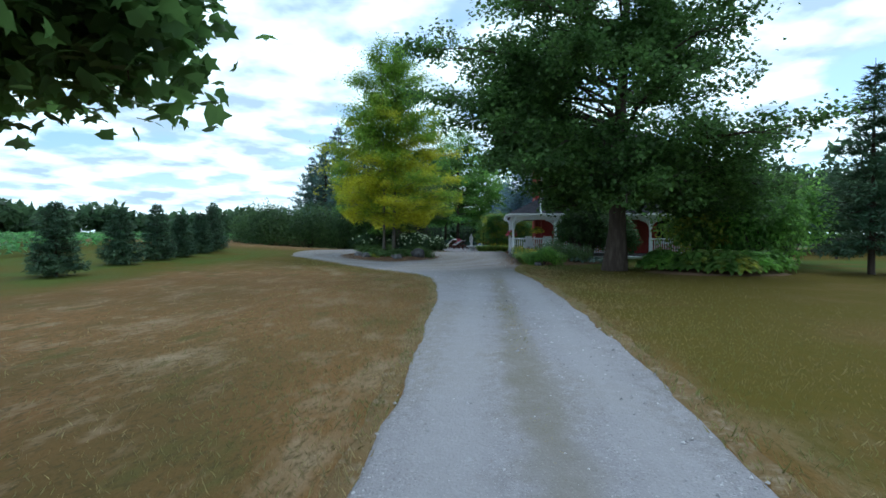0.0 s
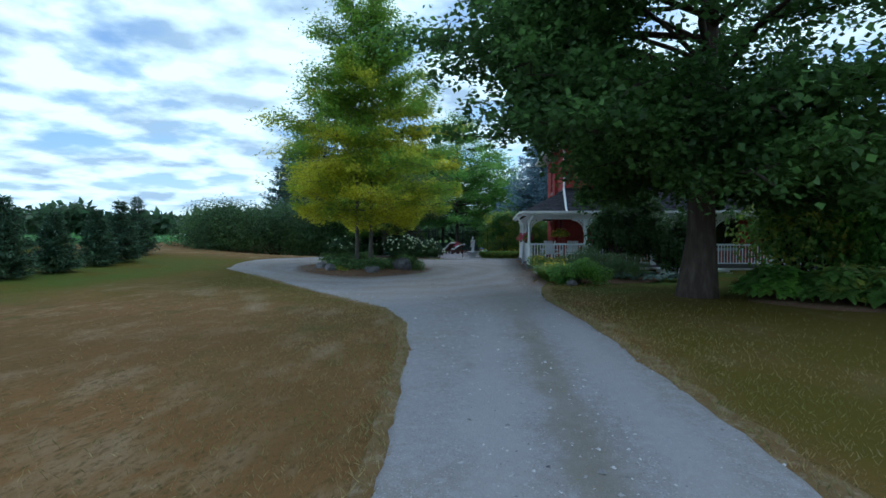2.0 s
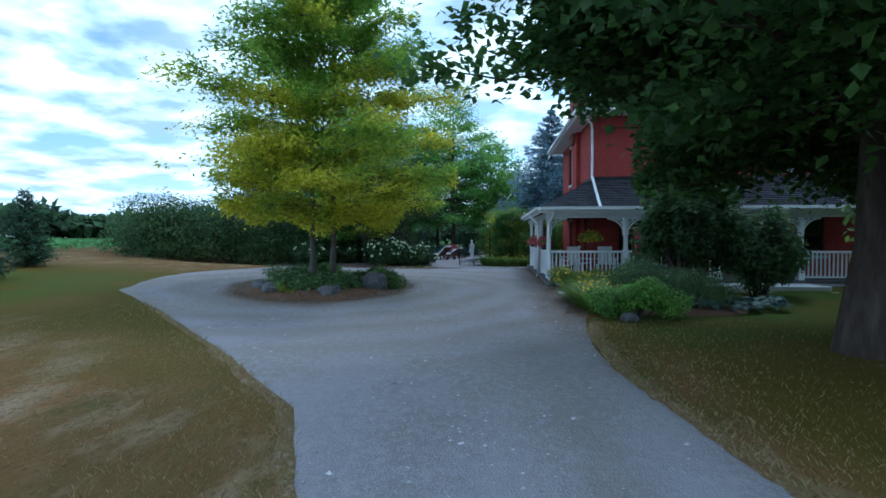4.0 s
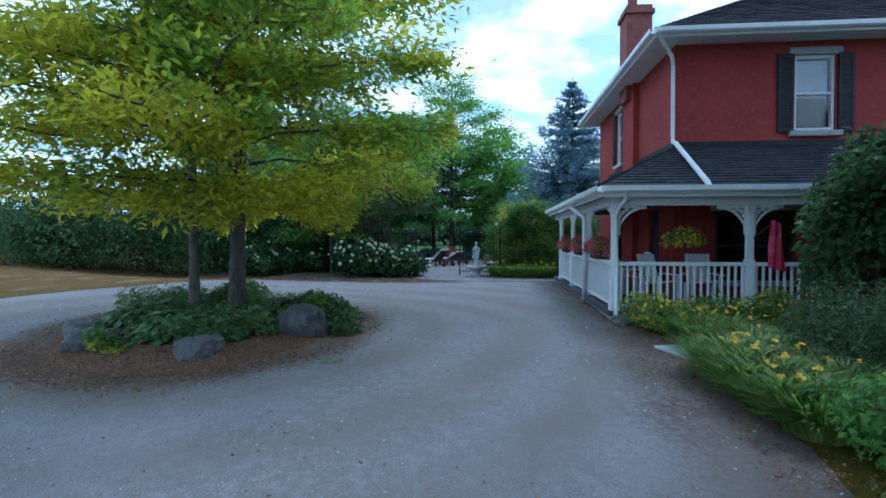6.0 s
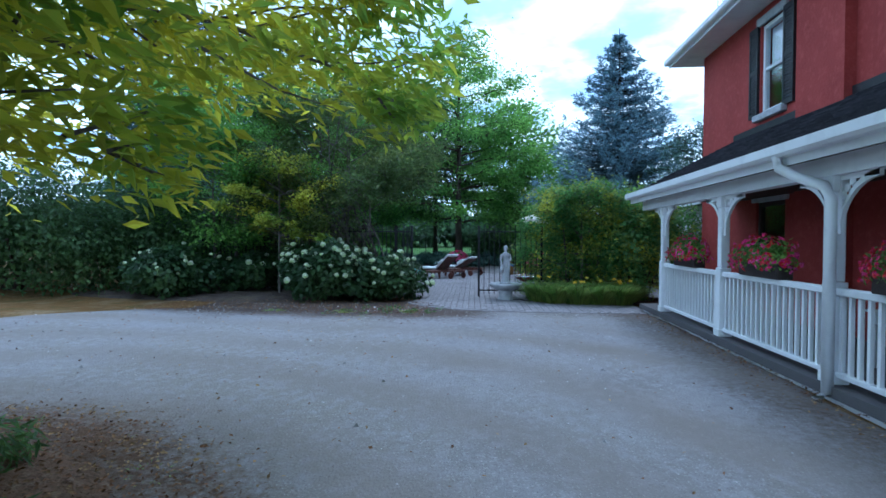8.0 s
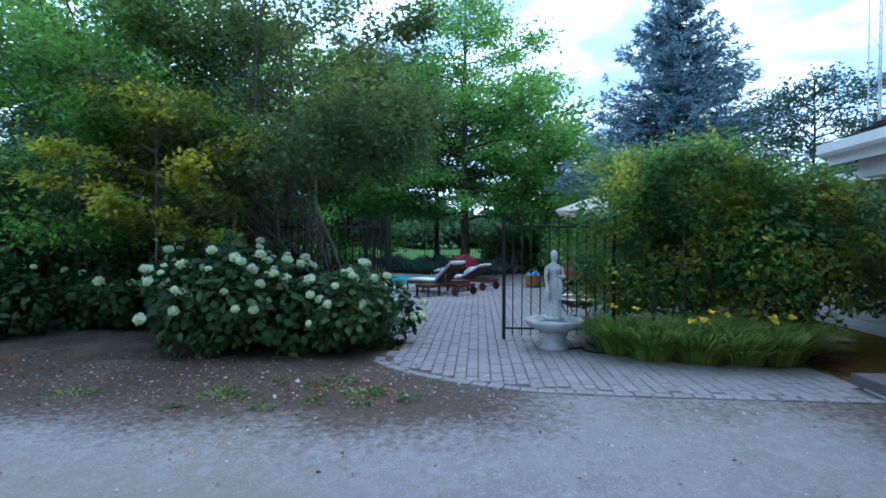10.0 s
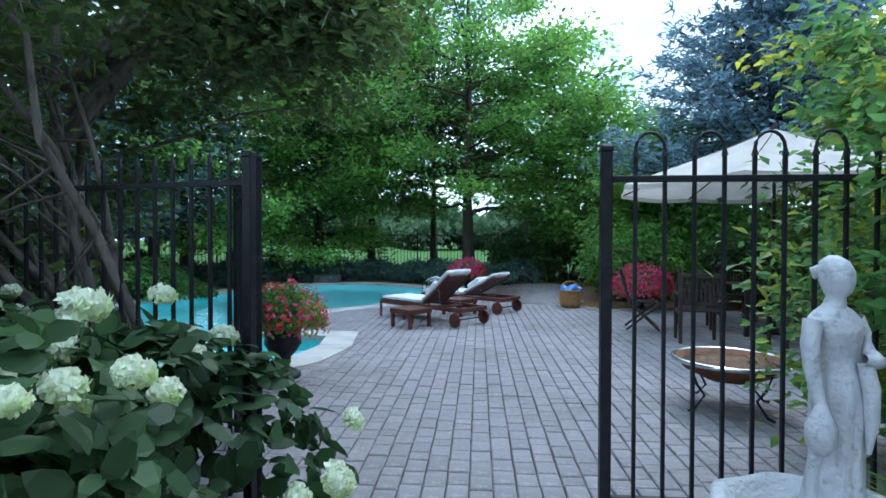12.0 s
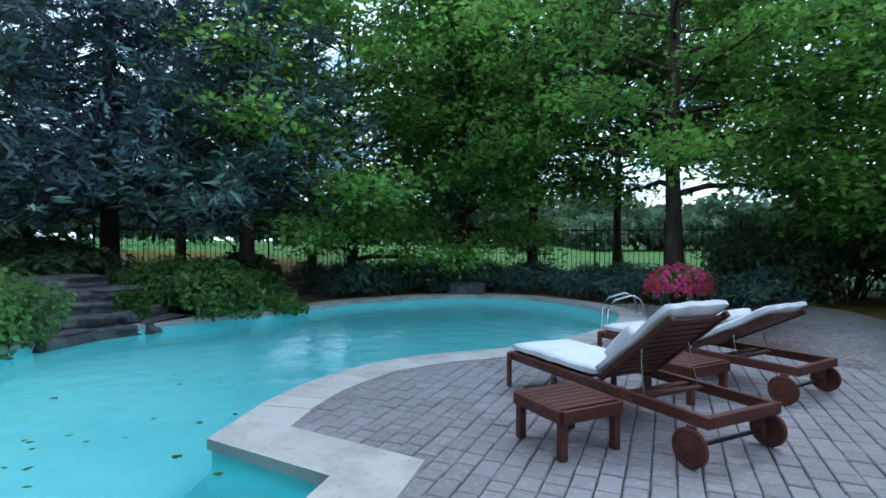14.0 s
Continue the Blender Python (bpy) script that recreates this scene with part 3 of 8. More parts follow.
def smooth_line(pts, n=8, closed=False):
    """Catmull-Rom through the points."""
    p = [Vector((*q, 0)) for q in pts]
    out = []
    m = len(p)
    for i in range(m if closed else m - 1):
        a, b, c, d = (p[(i - 1) % m], p[i], p[(i + 1) % m], p[(i + 2) % m]) if closed else (p[max(i - 1, 0)], p[i], p[i + 1], p[min(i + 2, m - 1)])
        for k in range(n):
            t = k / n
            q = 0.5 * ((2 * b) + (c - a) * t + (2 * a - 5 * b + 4 * c - d) * t * t + (3 * b - a - 3 * c + d) * t ** 3)
            out.append((q.x, q.y))
    if not closed:
        out.append((p[-1].x, p[-1].y))
    return out


# ---------------------------------------------------------------- plants
def tree(name, label, x, y, h, r0, crown_r, crown_lo, limbs, n_leaves, leaf, shape, leaf_m, bark, seed, rise=0.35, spread=0.45,
         stems=((0, 0),), peak=0.45, category="tree", flat=0.5, twigs=5, group="", squash=(1.0, 1.0), z0=None, top_taper=0.9, extra=(), clear=None, split=False, lift=0.35, taper_power=1.6, inner=0.3):
    """A broadleaf tree: tapered trunk or trunks, limbs, and a crown of many leaves gathered along the twigs."""
    R = np.random.default_rng(seed)
    t = thing(name, label, category, group, (x, y, G(x, y) if z0 is None else z0))
    wood, anchors, share = [], [], []
    trunks = []
    for sx, sy in stems:
        n = 9
        zz = np.linspace(-0.15, h * 0.88, n)
        lean = np.array([sx, sy])
        xy = lean[None, :] * (1 + 0.6 * (zz / h)[:, None]) + np.cumsum(R.normal(0, 0.035 * r0 / 0.2, (n, 2)), 0)
        path = np.column_stack([xy, zz])
        rad = r0 * (1 - 0.85 * np.clip(zz / (h * 0.88), 0, 1) ** 0.8)
        rad[0] *= 1.35
        trunks.append((path, rad)); wood.append((path, np.maximum(rad, 0.015)))
    for i in range(limbs):
        path, rad = trunks[i % len(trunks)]
        u = (i + R.uniform(0, 1)) / limbs
        z = crown_lo * 0.9 + (h * 0.92 - crown_lo) * u
        c = np.array([np.interp(z, path[:, 2], path[:, 0]), np.interp(z, path[:, 2], path[:, 1]), z])
        prof = (u / peak) ** 0.5 if u < peak else max(0.06, 1 - ((u - peak) / (1 - peak)) ** taper_power * top_taper)
        az = i * 2.39996 + R.uniform(-0.4, 0.4)
        ln = crown_r * (0.72 + 0.28 * prof if u < peak else prof) * R.uniform(0.75, 1.1)
        rs = rise * R.uniform(0.4, 1.3) + lift * u
        k = np.linspace(0, 1, 6)
        d = np.array([math.cos(az) * squash[0], math.sin(az) * squash[1], 0])
        droop = -0.25 * ln * k ** 2 * (1 - u) * (1 - rise)
        p = c[None, :] + ln * k[:, None] * d[None, :] + np.column_stack([np.zeros(6), np.zeros(6), ln * rs * k + droop])
        p[1:] += R.normal(0, 0.05 * ln * 0.3, (5, 3))
        r1 = max(0.02, np.interp(z, path[:, 2], rad) * 0.45)
        wood.append((p, np.linspace(r1, 0.012, 6)))
        for j in range(twigs):
            s = R.uniform(inner, 1.0)
            q0 = np.array([np.interp(s, k, p[:, a]) for a in range(3)])
            a2 = az + R.choice([-1, 1]) * R.uniform(0.4, 1.2)
            l2 = ln * R.uniform(0.18, 0.42) * (1.15 - 0.5 * s)
            q1 = q0 + np.array([math.cos(a2) * l2, math.sin(a2) * l2, l2 * R.uniform(-0.15, 0.4)])
            qm = (q0 + q1) / 2 + R.normal(0, 0.04 * l2, 3)
            wood.append((np.array([q0, qm, q1]), np.array([0.02, 0.014, 0.006]) * (0.6 + r0)))
            m = 7
            anchors.append(q0 + (q1 - q0) * R.uniform(0.25, 1.1, (m, 1)))
            share += [ln * R.uniform(0.5, 1.5)] * m
        anchors.append(np.column_stack([np.interp(np.linspace(0.4, 1.02, 6), k, p[:, a]) for a in range(3)]))
        share += [ln] * 6
    for p0, p1, m, sg0 in extra:
        p0, p1 = np.array(p0, float), np.array(p1, float)
        k = np.linspace(0, 1, 7)
        p = p0 + (p1 - p0) * k[:, None]; p[:, 2] += 0.5 * np.sin(k * math.pi)
        wood.append((p, np.linspace(0.07, 0.012, 7)))
        for j in range(m):
            s = R.uniform(0.62, 1.0)
            q0 = np.array([np.interp(s, k, p[:, a]) for a in range(3)])
            q1 = q0 + R.normal(0, sg0, 3) * np.array([1.2, 1.2, 0.7])
            wood.append((np.array([q0, (q0 + q1) / 2 + np.array([0, 0, 0.04]), q1]), np.array([0.012, 0.009, 0.004])))
            anchors += [q0 + (q1 - q0) * R.uniform(0.3, 1.1, (7, 1))] * 2
            share += [crown_r * 0.36] * 14
    A = np.concatenate(anchors)
    W = R.choice(len(A), n_leaves, p=np.array(share) / sum(share))
    sg = spread * R.uniform(0.5, 1.0, (len(A), 1))[W]
    P = A[W] + R.normal(0, 1, (n_leaves, 3)) * sg * np.array([1, 1, flat])
    N = unit(R.normal(0, 0.55, (n_leaves, 3)) + np.array([0, 0, 0.9]))
    if clear is not None:
        ok = clear(P[:, 0] + x, P[:, 1] + y, P[:, 2] + t.location.z)
        P, N = P[ok], N[ok]
        n_leaves = len(P)
        wood = wood[:len(trunks)] + [w for w in wood[len(trunks):] if clear(w[0][:, 0] + x, w[0][:, 1] + y, w[0][:, 2] + t.location.z).all()]
    out = P.copy(); out[:, 2] = -0.3 * np.linalg.norm(out[:, :2], axis=1)
    T = unit(unit(out) + R.normal(0, 0.6, (n_leaves, 3)))
    link("trunk", tubes("trunk", wood[:len(trunks)], 10), bark, t)
    if split:
        big = [w for w in wood[len(trunks):] if len(w[0]) > 4]
        for w in big:
            link("limb", tubes("limb", [w], 7), bark, t)
        wood = wood[:len(trunks)] + [w for w in wood[len(trunks):] if len(w[0]) <= 4]
    tagged(link("twig_work", tubes("twig_work", wood[len(trunks):], 4), bark, t), kind="stuff")
    link("crown", leaves("crown", P, N, T, leaf * R.uniform(0.7, 1.25, n_leaves), shape), leaf_m, t)
    return t


def conifer(name, label, x, y, h, r, mat, bark, seed, levels=34, per=8, sprays=16, needle=0.32, lo=0.04, droop=0.12, power=0.85, category="conifer tree", trunk_r=None, group="", dens=4, gap=0.0, shape="needle"):
    """A spruce or pine: straight trunk, whorls of drooping branches, sprays of needles along them."""
    R = np.random.default_rng(seed)
    t = thing(name, label, category, group, (x, y, G(x, y)))
    tr = trunk_r or h * 0.016
    zz = np.linspace(-0.1, h, 8)
    link("trunk", tubes("trunk", [(np.column_stack([R.normal(0, 0.01, 8), R.normal(0, 0.01, 8), zz]), tr * (1 - 0.93 * np.clip(zz / h, 0, 1)))], 8), bark, t)
    wood, P, T = [], [], []
    for i in range(levels):
        u = (i + R.uniform(0, 0.9)) / levels
        z = h * (lo + (0.97 - lo) * u)
        for j in range(max(3, int(per * (1 - 0.5 * u)))):
            if R.uniform() < gap:
                continue
            az = R.uniform(0, 2 * math.pi)
            ln = r * (1 - u) ** power * R.uniform(0.72, 1.08) + 0.06
            k = np.linspace(0, 1, 5)
            d = np.array([math.cos(az), math.sin(az), 0])
            zc = ln * (0.18 * u * k - droop * 1.6 * np.sin(k * 2.2) + 0.12 * k ** 3)
            p = np.array([0, 0, z]) + ln * k[:, None] * d + np.column_stack([np.zeros(5), np.zeros(5), zc])
            wood.append((p, np.linspace(0.012 + 0.008 * ln, 0.004, 5)))
            ns = max(4, int(sprays * ln / r + 2))
            s = np.repeat(R.uniform(0.12, 1.0, ns), dens)
            q = np.column_stack([np.interp(s, k, p[:, a]) for a in range(3)])
            side = np.array([-d[1], d[0], 0])
            w = R.uniform(-1, 1, (len(s), 1))
            T.append(unit(d[None, :] * R.uniform(0.35, 1.0, (len(s), 1)) + side[None, :] * w + np.column_stack([np.zeros(len(s)), np.zeros(len(s)), R.normal(-0.05, 0.28, len(s))])))
            P.append(q + side[None, :] * w * 0.10 * ln * (1.1 - s[:, None]) + R.normal(0, 0.02 * ln + 0.01, (len(s), 3)))
    P, T = np.concatenate(P), np.concatenate(T)
    N = unit(R.normal(0, 0.5, P.shape) + np.array([0, 0, 0.8]))
    tagged(link("branch_work", tubes("branch_work", wood, 3), bark, t), kind="stuff")
    link("needles", leaves("needles", P, N, T, needle * R.uniform(0.6, 1.25, len(P)), shape), mat, t)
    return t


def bush(name, label, x, y, rx, ry, h, n, leaf, shape, mat, seed, stems=14, lumps=9, category="shrub", bark=None, z0=None, droop=0.0, shell=0.55, lump_r=0.45, base=0.0, mid=0.58):
    """A shrub: stems from the ground and leaves gathered on overlapping rounded lumps."""
    R = np.random.default_rng(seed)
    t = thing(name, label, category, "", (x, y, G(x, y) if z0 is None else z0))
    L = []
    for i in range(lumps):
        a, d = i * 2.39996 + R.uniform(-0.3, 0.3), math.sqrt((i + 0.5) / lumps) * 0.72
        L.append((math.cos(a) * d * rx, math.sin(a) * d * ry, h * (mid - 0.28 * d * d + R.uniform(-0.07, 0.1))))
    L = np.array(L)
    W = R.integers(0, lumps, n)
    dirs = unit(R.normal(0, 1, (n, 3)))
    rad = np.where(R.uniform(0, 1, (n, 1)) < shell, R.uniform(0.82, 1.05, (n, 1)), R.uniform(0.3, 0.9, (n, 1)))
    P = L[W] + dirs * rad * np.array([rx, ry, h * 0.82]) * lump_r * R.uniform(0.85, 1.15, (lumps, 1))[W]
    P += 0.10 * np.sin(P[:, [1, 2, 0]] * 5.0 + seed)
    keep = P[:, 2] > base + 0.02
    P, dirs = P[keep], dirs[keep]
    N = unit(dirs * 0.7 + R.normal(0, 0.45, P.shape) + np.array([0, 0, 0.45]))
    T = unit(dirs * 0.5 + R.normal(0, 0.7, P.shape) + np.array([0, 0, -0.25 - droop]))
    wood = []
    for i in range(stems):
        q = L[i % lumps] * R.uniform(0.7, 1.05)
        b = np.array([q[0] * 0.25, q[1] * 0.25, -0.05])
        wood.append((np.array([b, (b + q) / 2 + R.normal(0, 0.06 * h, 3) + np.array([0, 0, 0.08 * h]), q]), np.array([0.022, 0.016, 0.006]) * (0.5 + 0.4 * h)))
    tagged(link("stem_work", tubes("stem_work", wood, 5), bark or M["bark_dark"], t), kind="stuff")
    link("foliage", leaves("foliage", P, N, T, leaf * R.uniform(0.7, 1.25, len(P)), shape), mat, t)
    return t, P, dirs


def tuft(name, label, x, y, r, h, n, mat, seed, category="grass", width=1.0, z0=None, arch=0.6):
    """Strap leaves that arch out of the ground."""
    R = np.random.default_rng(seed)
    t = thing(name, label, category, "", (x, y, G(x, y) if z0 is None else z0))
    a = R.uniform(0, 2 * np.pi, n)
    b = np.sqrt(R.uniform(0, 1, (n, 1))) * r * 0.6
    d = np.column_stack([np.cos(a), np.sin(a)])
    base = np.column_stack([d * b, np.full(n, -0.02)])
    hh = h * R.uniform(0.55, 1.1, n)
    out = arch * h * R.uniform(0.5, 1.2, n)
    ks = np.array([0, 0.35, 0.7, 1.0])
    side = np.column_stack([-d[:, 1], d[:, 0], np.zeros(n)])
    w = 0.011 * width * R.uniform(0.7, 1.3, n)
    V = np.zeros((n, 4, 2, 3))
    for i, k in enumerate(ks):
        c = base + np.column_stack([d * (out * k ** 1.6)[:, None], hh * (1.35 * k - 0.55 * k ** 2.4)])
        ww = (w * (1.0, 1.1, 0.8, 0.12)[i])[:, None] * side
        V[:, i, 0], V[:, i, 1] = c - ww, c + ww
    o = np.arange(n)[:, None] * 8
    F = np.concatenate([np.stack([o + 2 * i, o + 2 * i + 1, o + 2 * i + 3, o + 2 * i + 2], -1).reshape(-1, 4) for i in range(3)])
    link("strap_leaves", mesh_of("strap_leaves", V.reshape(-1, 3), F), mat, t)
    return t

# ---------------------------------------------------------------- ground, drive, pool
PATIO = 0.20
POOL = smooth_line([(-4.8, 53.5), (-4.75, 52.4), (-5.1, 50.8), (-5.7, 49.7), (-6.25, 49.1), (-6.68, 48.35), (-6.78, 47.5), (-6.70, 46.85)], 6) + \
    [(-6.5, 46.2), (-5.44, 46.1)] + smooth_line([(-5.33, 45.45), (-5.38, 44.95), (-5.52, 44.5), (-6.1, 44.25), (-7.4, 43.95), (-8.9, 44.3), (-10.1, 45.3), (-10.9, 46.8), (-11.4, 48.3),
                                   (-10.95, 49.8), (-10.45, 51.3), (-10.1, 53.1), (-8.9, 54.85), (-7.4, 55.4), (-5.8, 54.7), (-4.8, 53.5)], 6)[:-1]


def grown(poly, d):
    """The outline pushed outwards."""
    n, out = len(poly), []
    for i in range(n):
        p, q, r = Vector(poly[i - 1]), Vector(poly[i]), Vector(poly[(i + 1) % n])
        n1, n2 = (q - p).normalized(), (r - q).normalized()
        n1, n2 = Vector((n1.y, -n1.x)), Vector((n2.y, -n2.x))
        m = (n1 + n2) / max(0.45, 1 + n1.dot(n2))
        out.append((q.x + m.x * d, q.y + m.y * d))
    return out


_area = sum(a[0] * b[1] - b[0] * a[1] for a, b in zip(POOL, POOL[1:] + POOL[:1]))
OUT = 1 if _area > 0 else -1
PATIO_POLY = [(-4.15, 39.75), (-3.55, 39.03), (-3.05, 38.72), (-2.64, 38.6), (-2.06, 38.5), (-1.31, 38.5), (0.95, 38.65), (0.95, 39.95), (-0.3, 39.95), (-0.95, 40.25), (-1.25, 40.75), (-1.35, 41.45), (2.6, 41.8), (3.0, 49.6), (-0.9, 49.9), (-1.7, 50.5), (-2.4, 52.0),
              (-3.3, 54.2), (-4.6, 55.4), (-6.5, 53.5), (-9.0, 48.0), (-9.0, 43.0), (-5.4, 41.8), (-4.4, 41.35), (-3.85, 40.9)]


def ground_sheet():
    xs = np.concatenate([[-900, -500, -250, -140, -90, -65, -50, -40, -33, -28], np.arange(-24, -12, 1.0), np.arange(-12, 3.2, 0.2), np.arange(4, 16, 1.0), [18, 22, 28, 36, 50, 70, 110, 200, 400, 900]])
    ys = np.concatenate([[-200, -90, -50, -30, -20, -14, -10], np.arange(-7, 37.5, 0.75), np.arange(38, 57, 0.2), np.arange(57.5, 62, 1), [64, 68, 74, 82, 95, 120, 160, 240, 400, 900]])
    X, Y = np.meshgrid(xs, ys)
    Z = G(X, Y) + 0.012 * np.sin(X * 3.1) * np.sin(Y * 2.7 + X) * (1 - sm(Y, 36, 37.5)) - 0.03 * sm(Y, 37.2, 38.2) * (X > -8.6) * (X < 2.5) * (Y < 44)
    Z = Z - 0.07 * inside(X, Y, PATIO_POLY)
    nx = len(xs)
    i, j = np.meshgrid(np.arange(len(ys) - 1), np.arange(nx - 1), indexing="ij")
    cx, cy = (X[:-1, :-1] + X[1:, 1:]) / 2, (Y[:-1, :-1] + Y[1:, 1:]) / 2
    keep = ~inside(cx, cy, grown(POOL, 0.12 * OUT))
    i, j = i[keep], j[keep]
    F = np.stack([i * nx + j, i * nx + j + 1, (i + 1) * nx + j + 1, (i + 1) * nx + j], -1)
    ob = link("ground", mesh_of("ground", np.stack([X, Y, Z], -1).reshape(-1, 3), F, True), M["lawn"])
    return tagged(ob, "dry mown lawn, straw brown with greener patches", "ground", kind="structure")


ground_sheet()

DRIVE_L = [(-12, -0.55), (0, -0.68), (2.8, -0.78), (5.6, -0.9), (8.6, -1.13), (11, -1.25), (14, -1.6), (16.6, -2.05), (18.4, -2.8), (21, -5.0), (23.6, -7.6), (26.2, -10.6), (28.5, -11.3), (30.5, -11.5), (33.9, -10.4), (36.2, -9.8), (38.2, -9.0), (39.3, -8.6), (40.6, -8.0)]
DRIVE_R = [(-12, 1.5), (2.9, 1.49), (6.4, 1.58), (11.5, 1.48), (17, 1.2), (20.3, 0.8), (22.8, 0.92), (24.4, 1.3), (28.6, 1.5), (30.0, 1.35), (30.5, 1.0), (32.7, 1.0), (38.5, 1.1), (40.6, 1.0)]


def drive():
    ys = np.arange(-12, 40.5, 0.2)
    nl = np.array([0.09 * noise.noise((float(v) * 0.8, 0, 0)) + 0.05 * noise.noise((float(v) * 4, 3, 0)) for v in ys])
    xl = np.interp(ys, *zip(*DRIVE_L)) + nl
    xr = np.interp(ys, *zip(*DRIVE_R)) - nl[::-1]
    k = np.concatenate([[0, 0.012], np.linspace(0.03, 0.97, 26), [0.988, 1]])
    X = xl[:, None] + (xr - xl)[:, None] * k[None, :]
    Y = np.repeat(ys[:, None], len(k), 1)
    crown = np.where((k > 0.02) & (k < 0.98), 0.028, np.where((k > 0.005) & (k < 0.995), 0.012, -0.03))
    Z = G(X, Y) + (crown[None, :] + 0.006 * np.sin(X * 2.2 + Y * 0.4)) * (1 - sm(Y, 37.3, 38.3)) - 0.004 * sm(Y, 38.0, 38.4)
    nx = len(k)
    i, j = np.meshgrid(np.arange(len(ys) - 1), np.arange(nx - 1), indexing="ij")
    F = np.stack([i * nx + j, i * nx + j + 1, (i + 1) * nx + j + 1, (i + 1) * nx + j], -1).reshape(-1, 4)
    ob = link("road", mesh_of("road", np.stack([X, Y, Z], -1).reshape(-1, 3), F, True), M["gravel"])
    tagged(ob, "pale grey compacted gravel driveway widening into a turning loop", "driveway", kind="structure")


drive()


def mound(name, label, cx, cy, rx, ry, h, mat, seed):
    """A low irregular bed of mulch."""
    bm = bmesh.new()
    rings, n = 9, 56
    prev = None
    c = bm.verts.new((cx, cy, G(cx, cy) + h))
    for r in range(1, rings + 1):
        ring = []
        for k in range(n):
            a = 2 * math.pi * k / n
            f = r / rings
            w = 1 + 0.12 * noise.noise((math.cos(a) * 1.5 + seed, math.sin(a) * 1.5, 0)) + 0.03 * noise.noise((a * 9, seed, 1))
            x, y = cx + math.cos(a) * rx * f * w, cy + math.sin(a) * ry * f * w
            ring.append(bm.verts.new((x, y, G(x, y) + h * (1 - f ** 2.2) + 0.04 * (1 - f) - 0.02 * (f == 1) + 0.028 * (f < 1) + 0.02 * noise.noise((x * 3, y * 3, 0)) * (f < 1))))
        for k in range(n):
            if prev is None:
                bm.faces.new((c, ring[k], ring[(k + 1) % n]))
            else:
                bm.faces.new((prev[k], ring[k], ring[(k + 1) % n], prev[(k + 1) % n]))
        prev = ring
    return tagged(part(name, bm, mat, smooth=True), label, "garden bed", kind="structure")


mound("planting_bed", "brown bark mulch bed round the island tree", -5.8, 28.65, 2.2, 2.75, 0.16, M["mulch"], 3)
def verge(side, w, name_label):
    """The dusty strip of worn grass along the drive."""
    ys = np.arange(-12, 24.0, 0.2)
    edge = np.interp(ys, *zip(*(DRIVE_R if side > 0 else DRIVE_L)))
    ww = w * np.array([0.6 + 0.9 * abs(noise.noise((float(v) * 0.9, side * 5.0, 2))) + 0.35 * noise.noise((float(v) * 4, side, 1)) for v in ys])
    k = np.array([-0.12, 0.0, 0.5, 0.85, 1.0])
    X = edge[:, None] + side * np.where(k[None, :] < 0, k[None, :], k[None, :] * ww[:, None])
    Y = np.repeat(ys[:, None], 5, 1)
    Z = G(X, Y) + np.array([-0.02, 0.016, 0.018, 0.014, -0.02])[None, :]
    i, j = np.meshgrid(np.arange(len(ys) - 1), np.arange(4), indexing="ij")
    F = np.stack([i * 5 + j, i * 5 + j + 1, (i + 1) * 5 + j + 1, (i + 1) * 5 + j], -1).reshape(-1, 4)
    tagged(link("verge", mesh_of("verge", np.stack([X, Y, Z], -1).reshape(-1, 3), F, True), M["verge"]), name_label, "verge", kind="structure")


verge(1, 0.27, "dusty worn strip of dry grass beside the drive")
verge(-1, 0.20, "dusty worn strip of dry grass beside the drive")
mound("planting_bed", "mulched bed under the white hydrangeas", -8.9, 41.0, 4.3, 1.6, 0.05, M["dirt"], 5)
mound("planting_bed", "dark mulched bed under the viburnum", 0.35, 41.1, 1.75, 1.0, 0.03, M["dirt"], 13)
mound("planting_bed", "mulched flower bed beside the porch", 3.2, 27.3, 2.2, 2.9, 0.06, M["mulch"], 7)
mound("planting_bed", "mulched bed with hostas under the maple", 8.2, 20.6, 2.6, 1.7, 0.06, M["mulch"], 9)


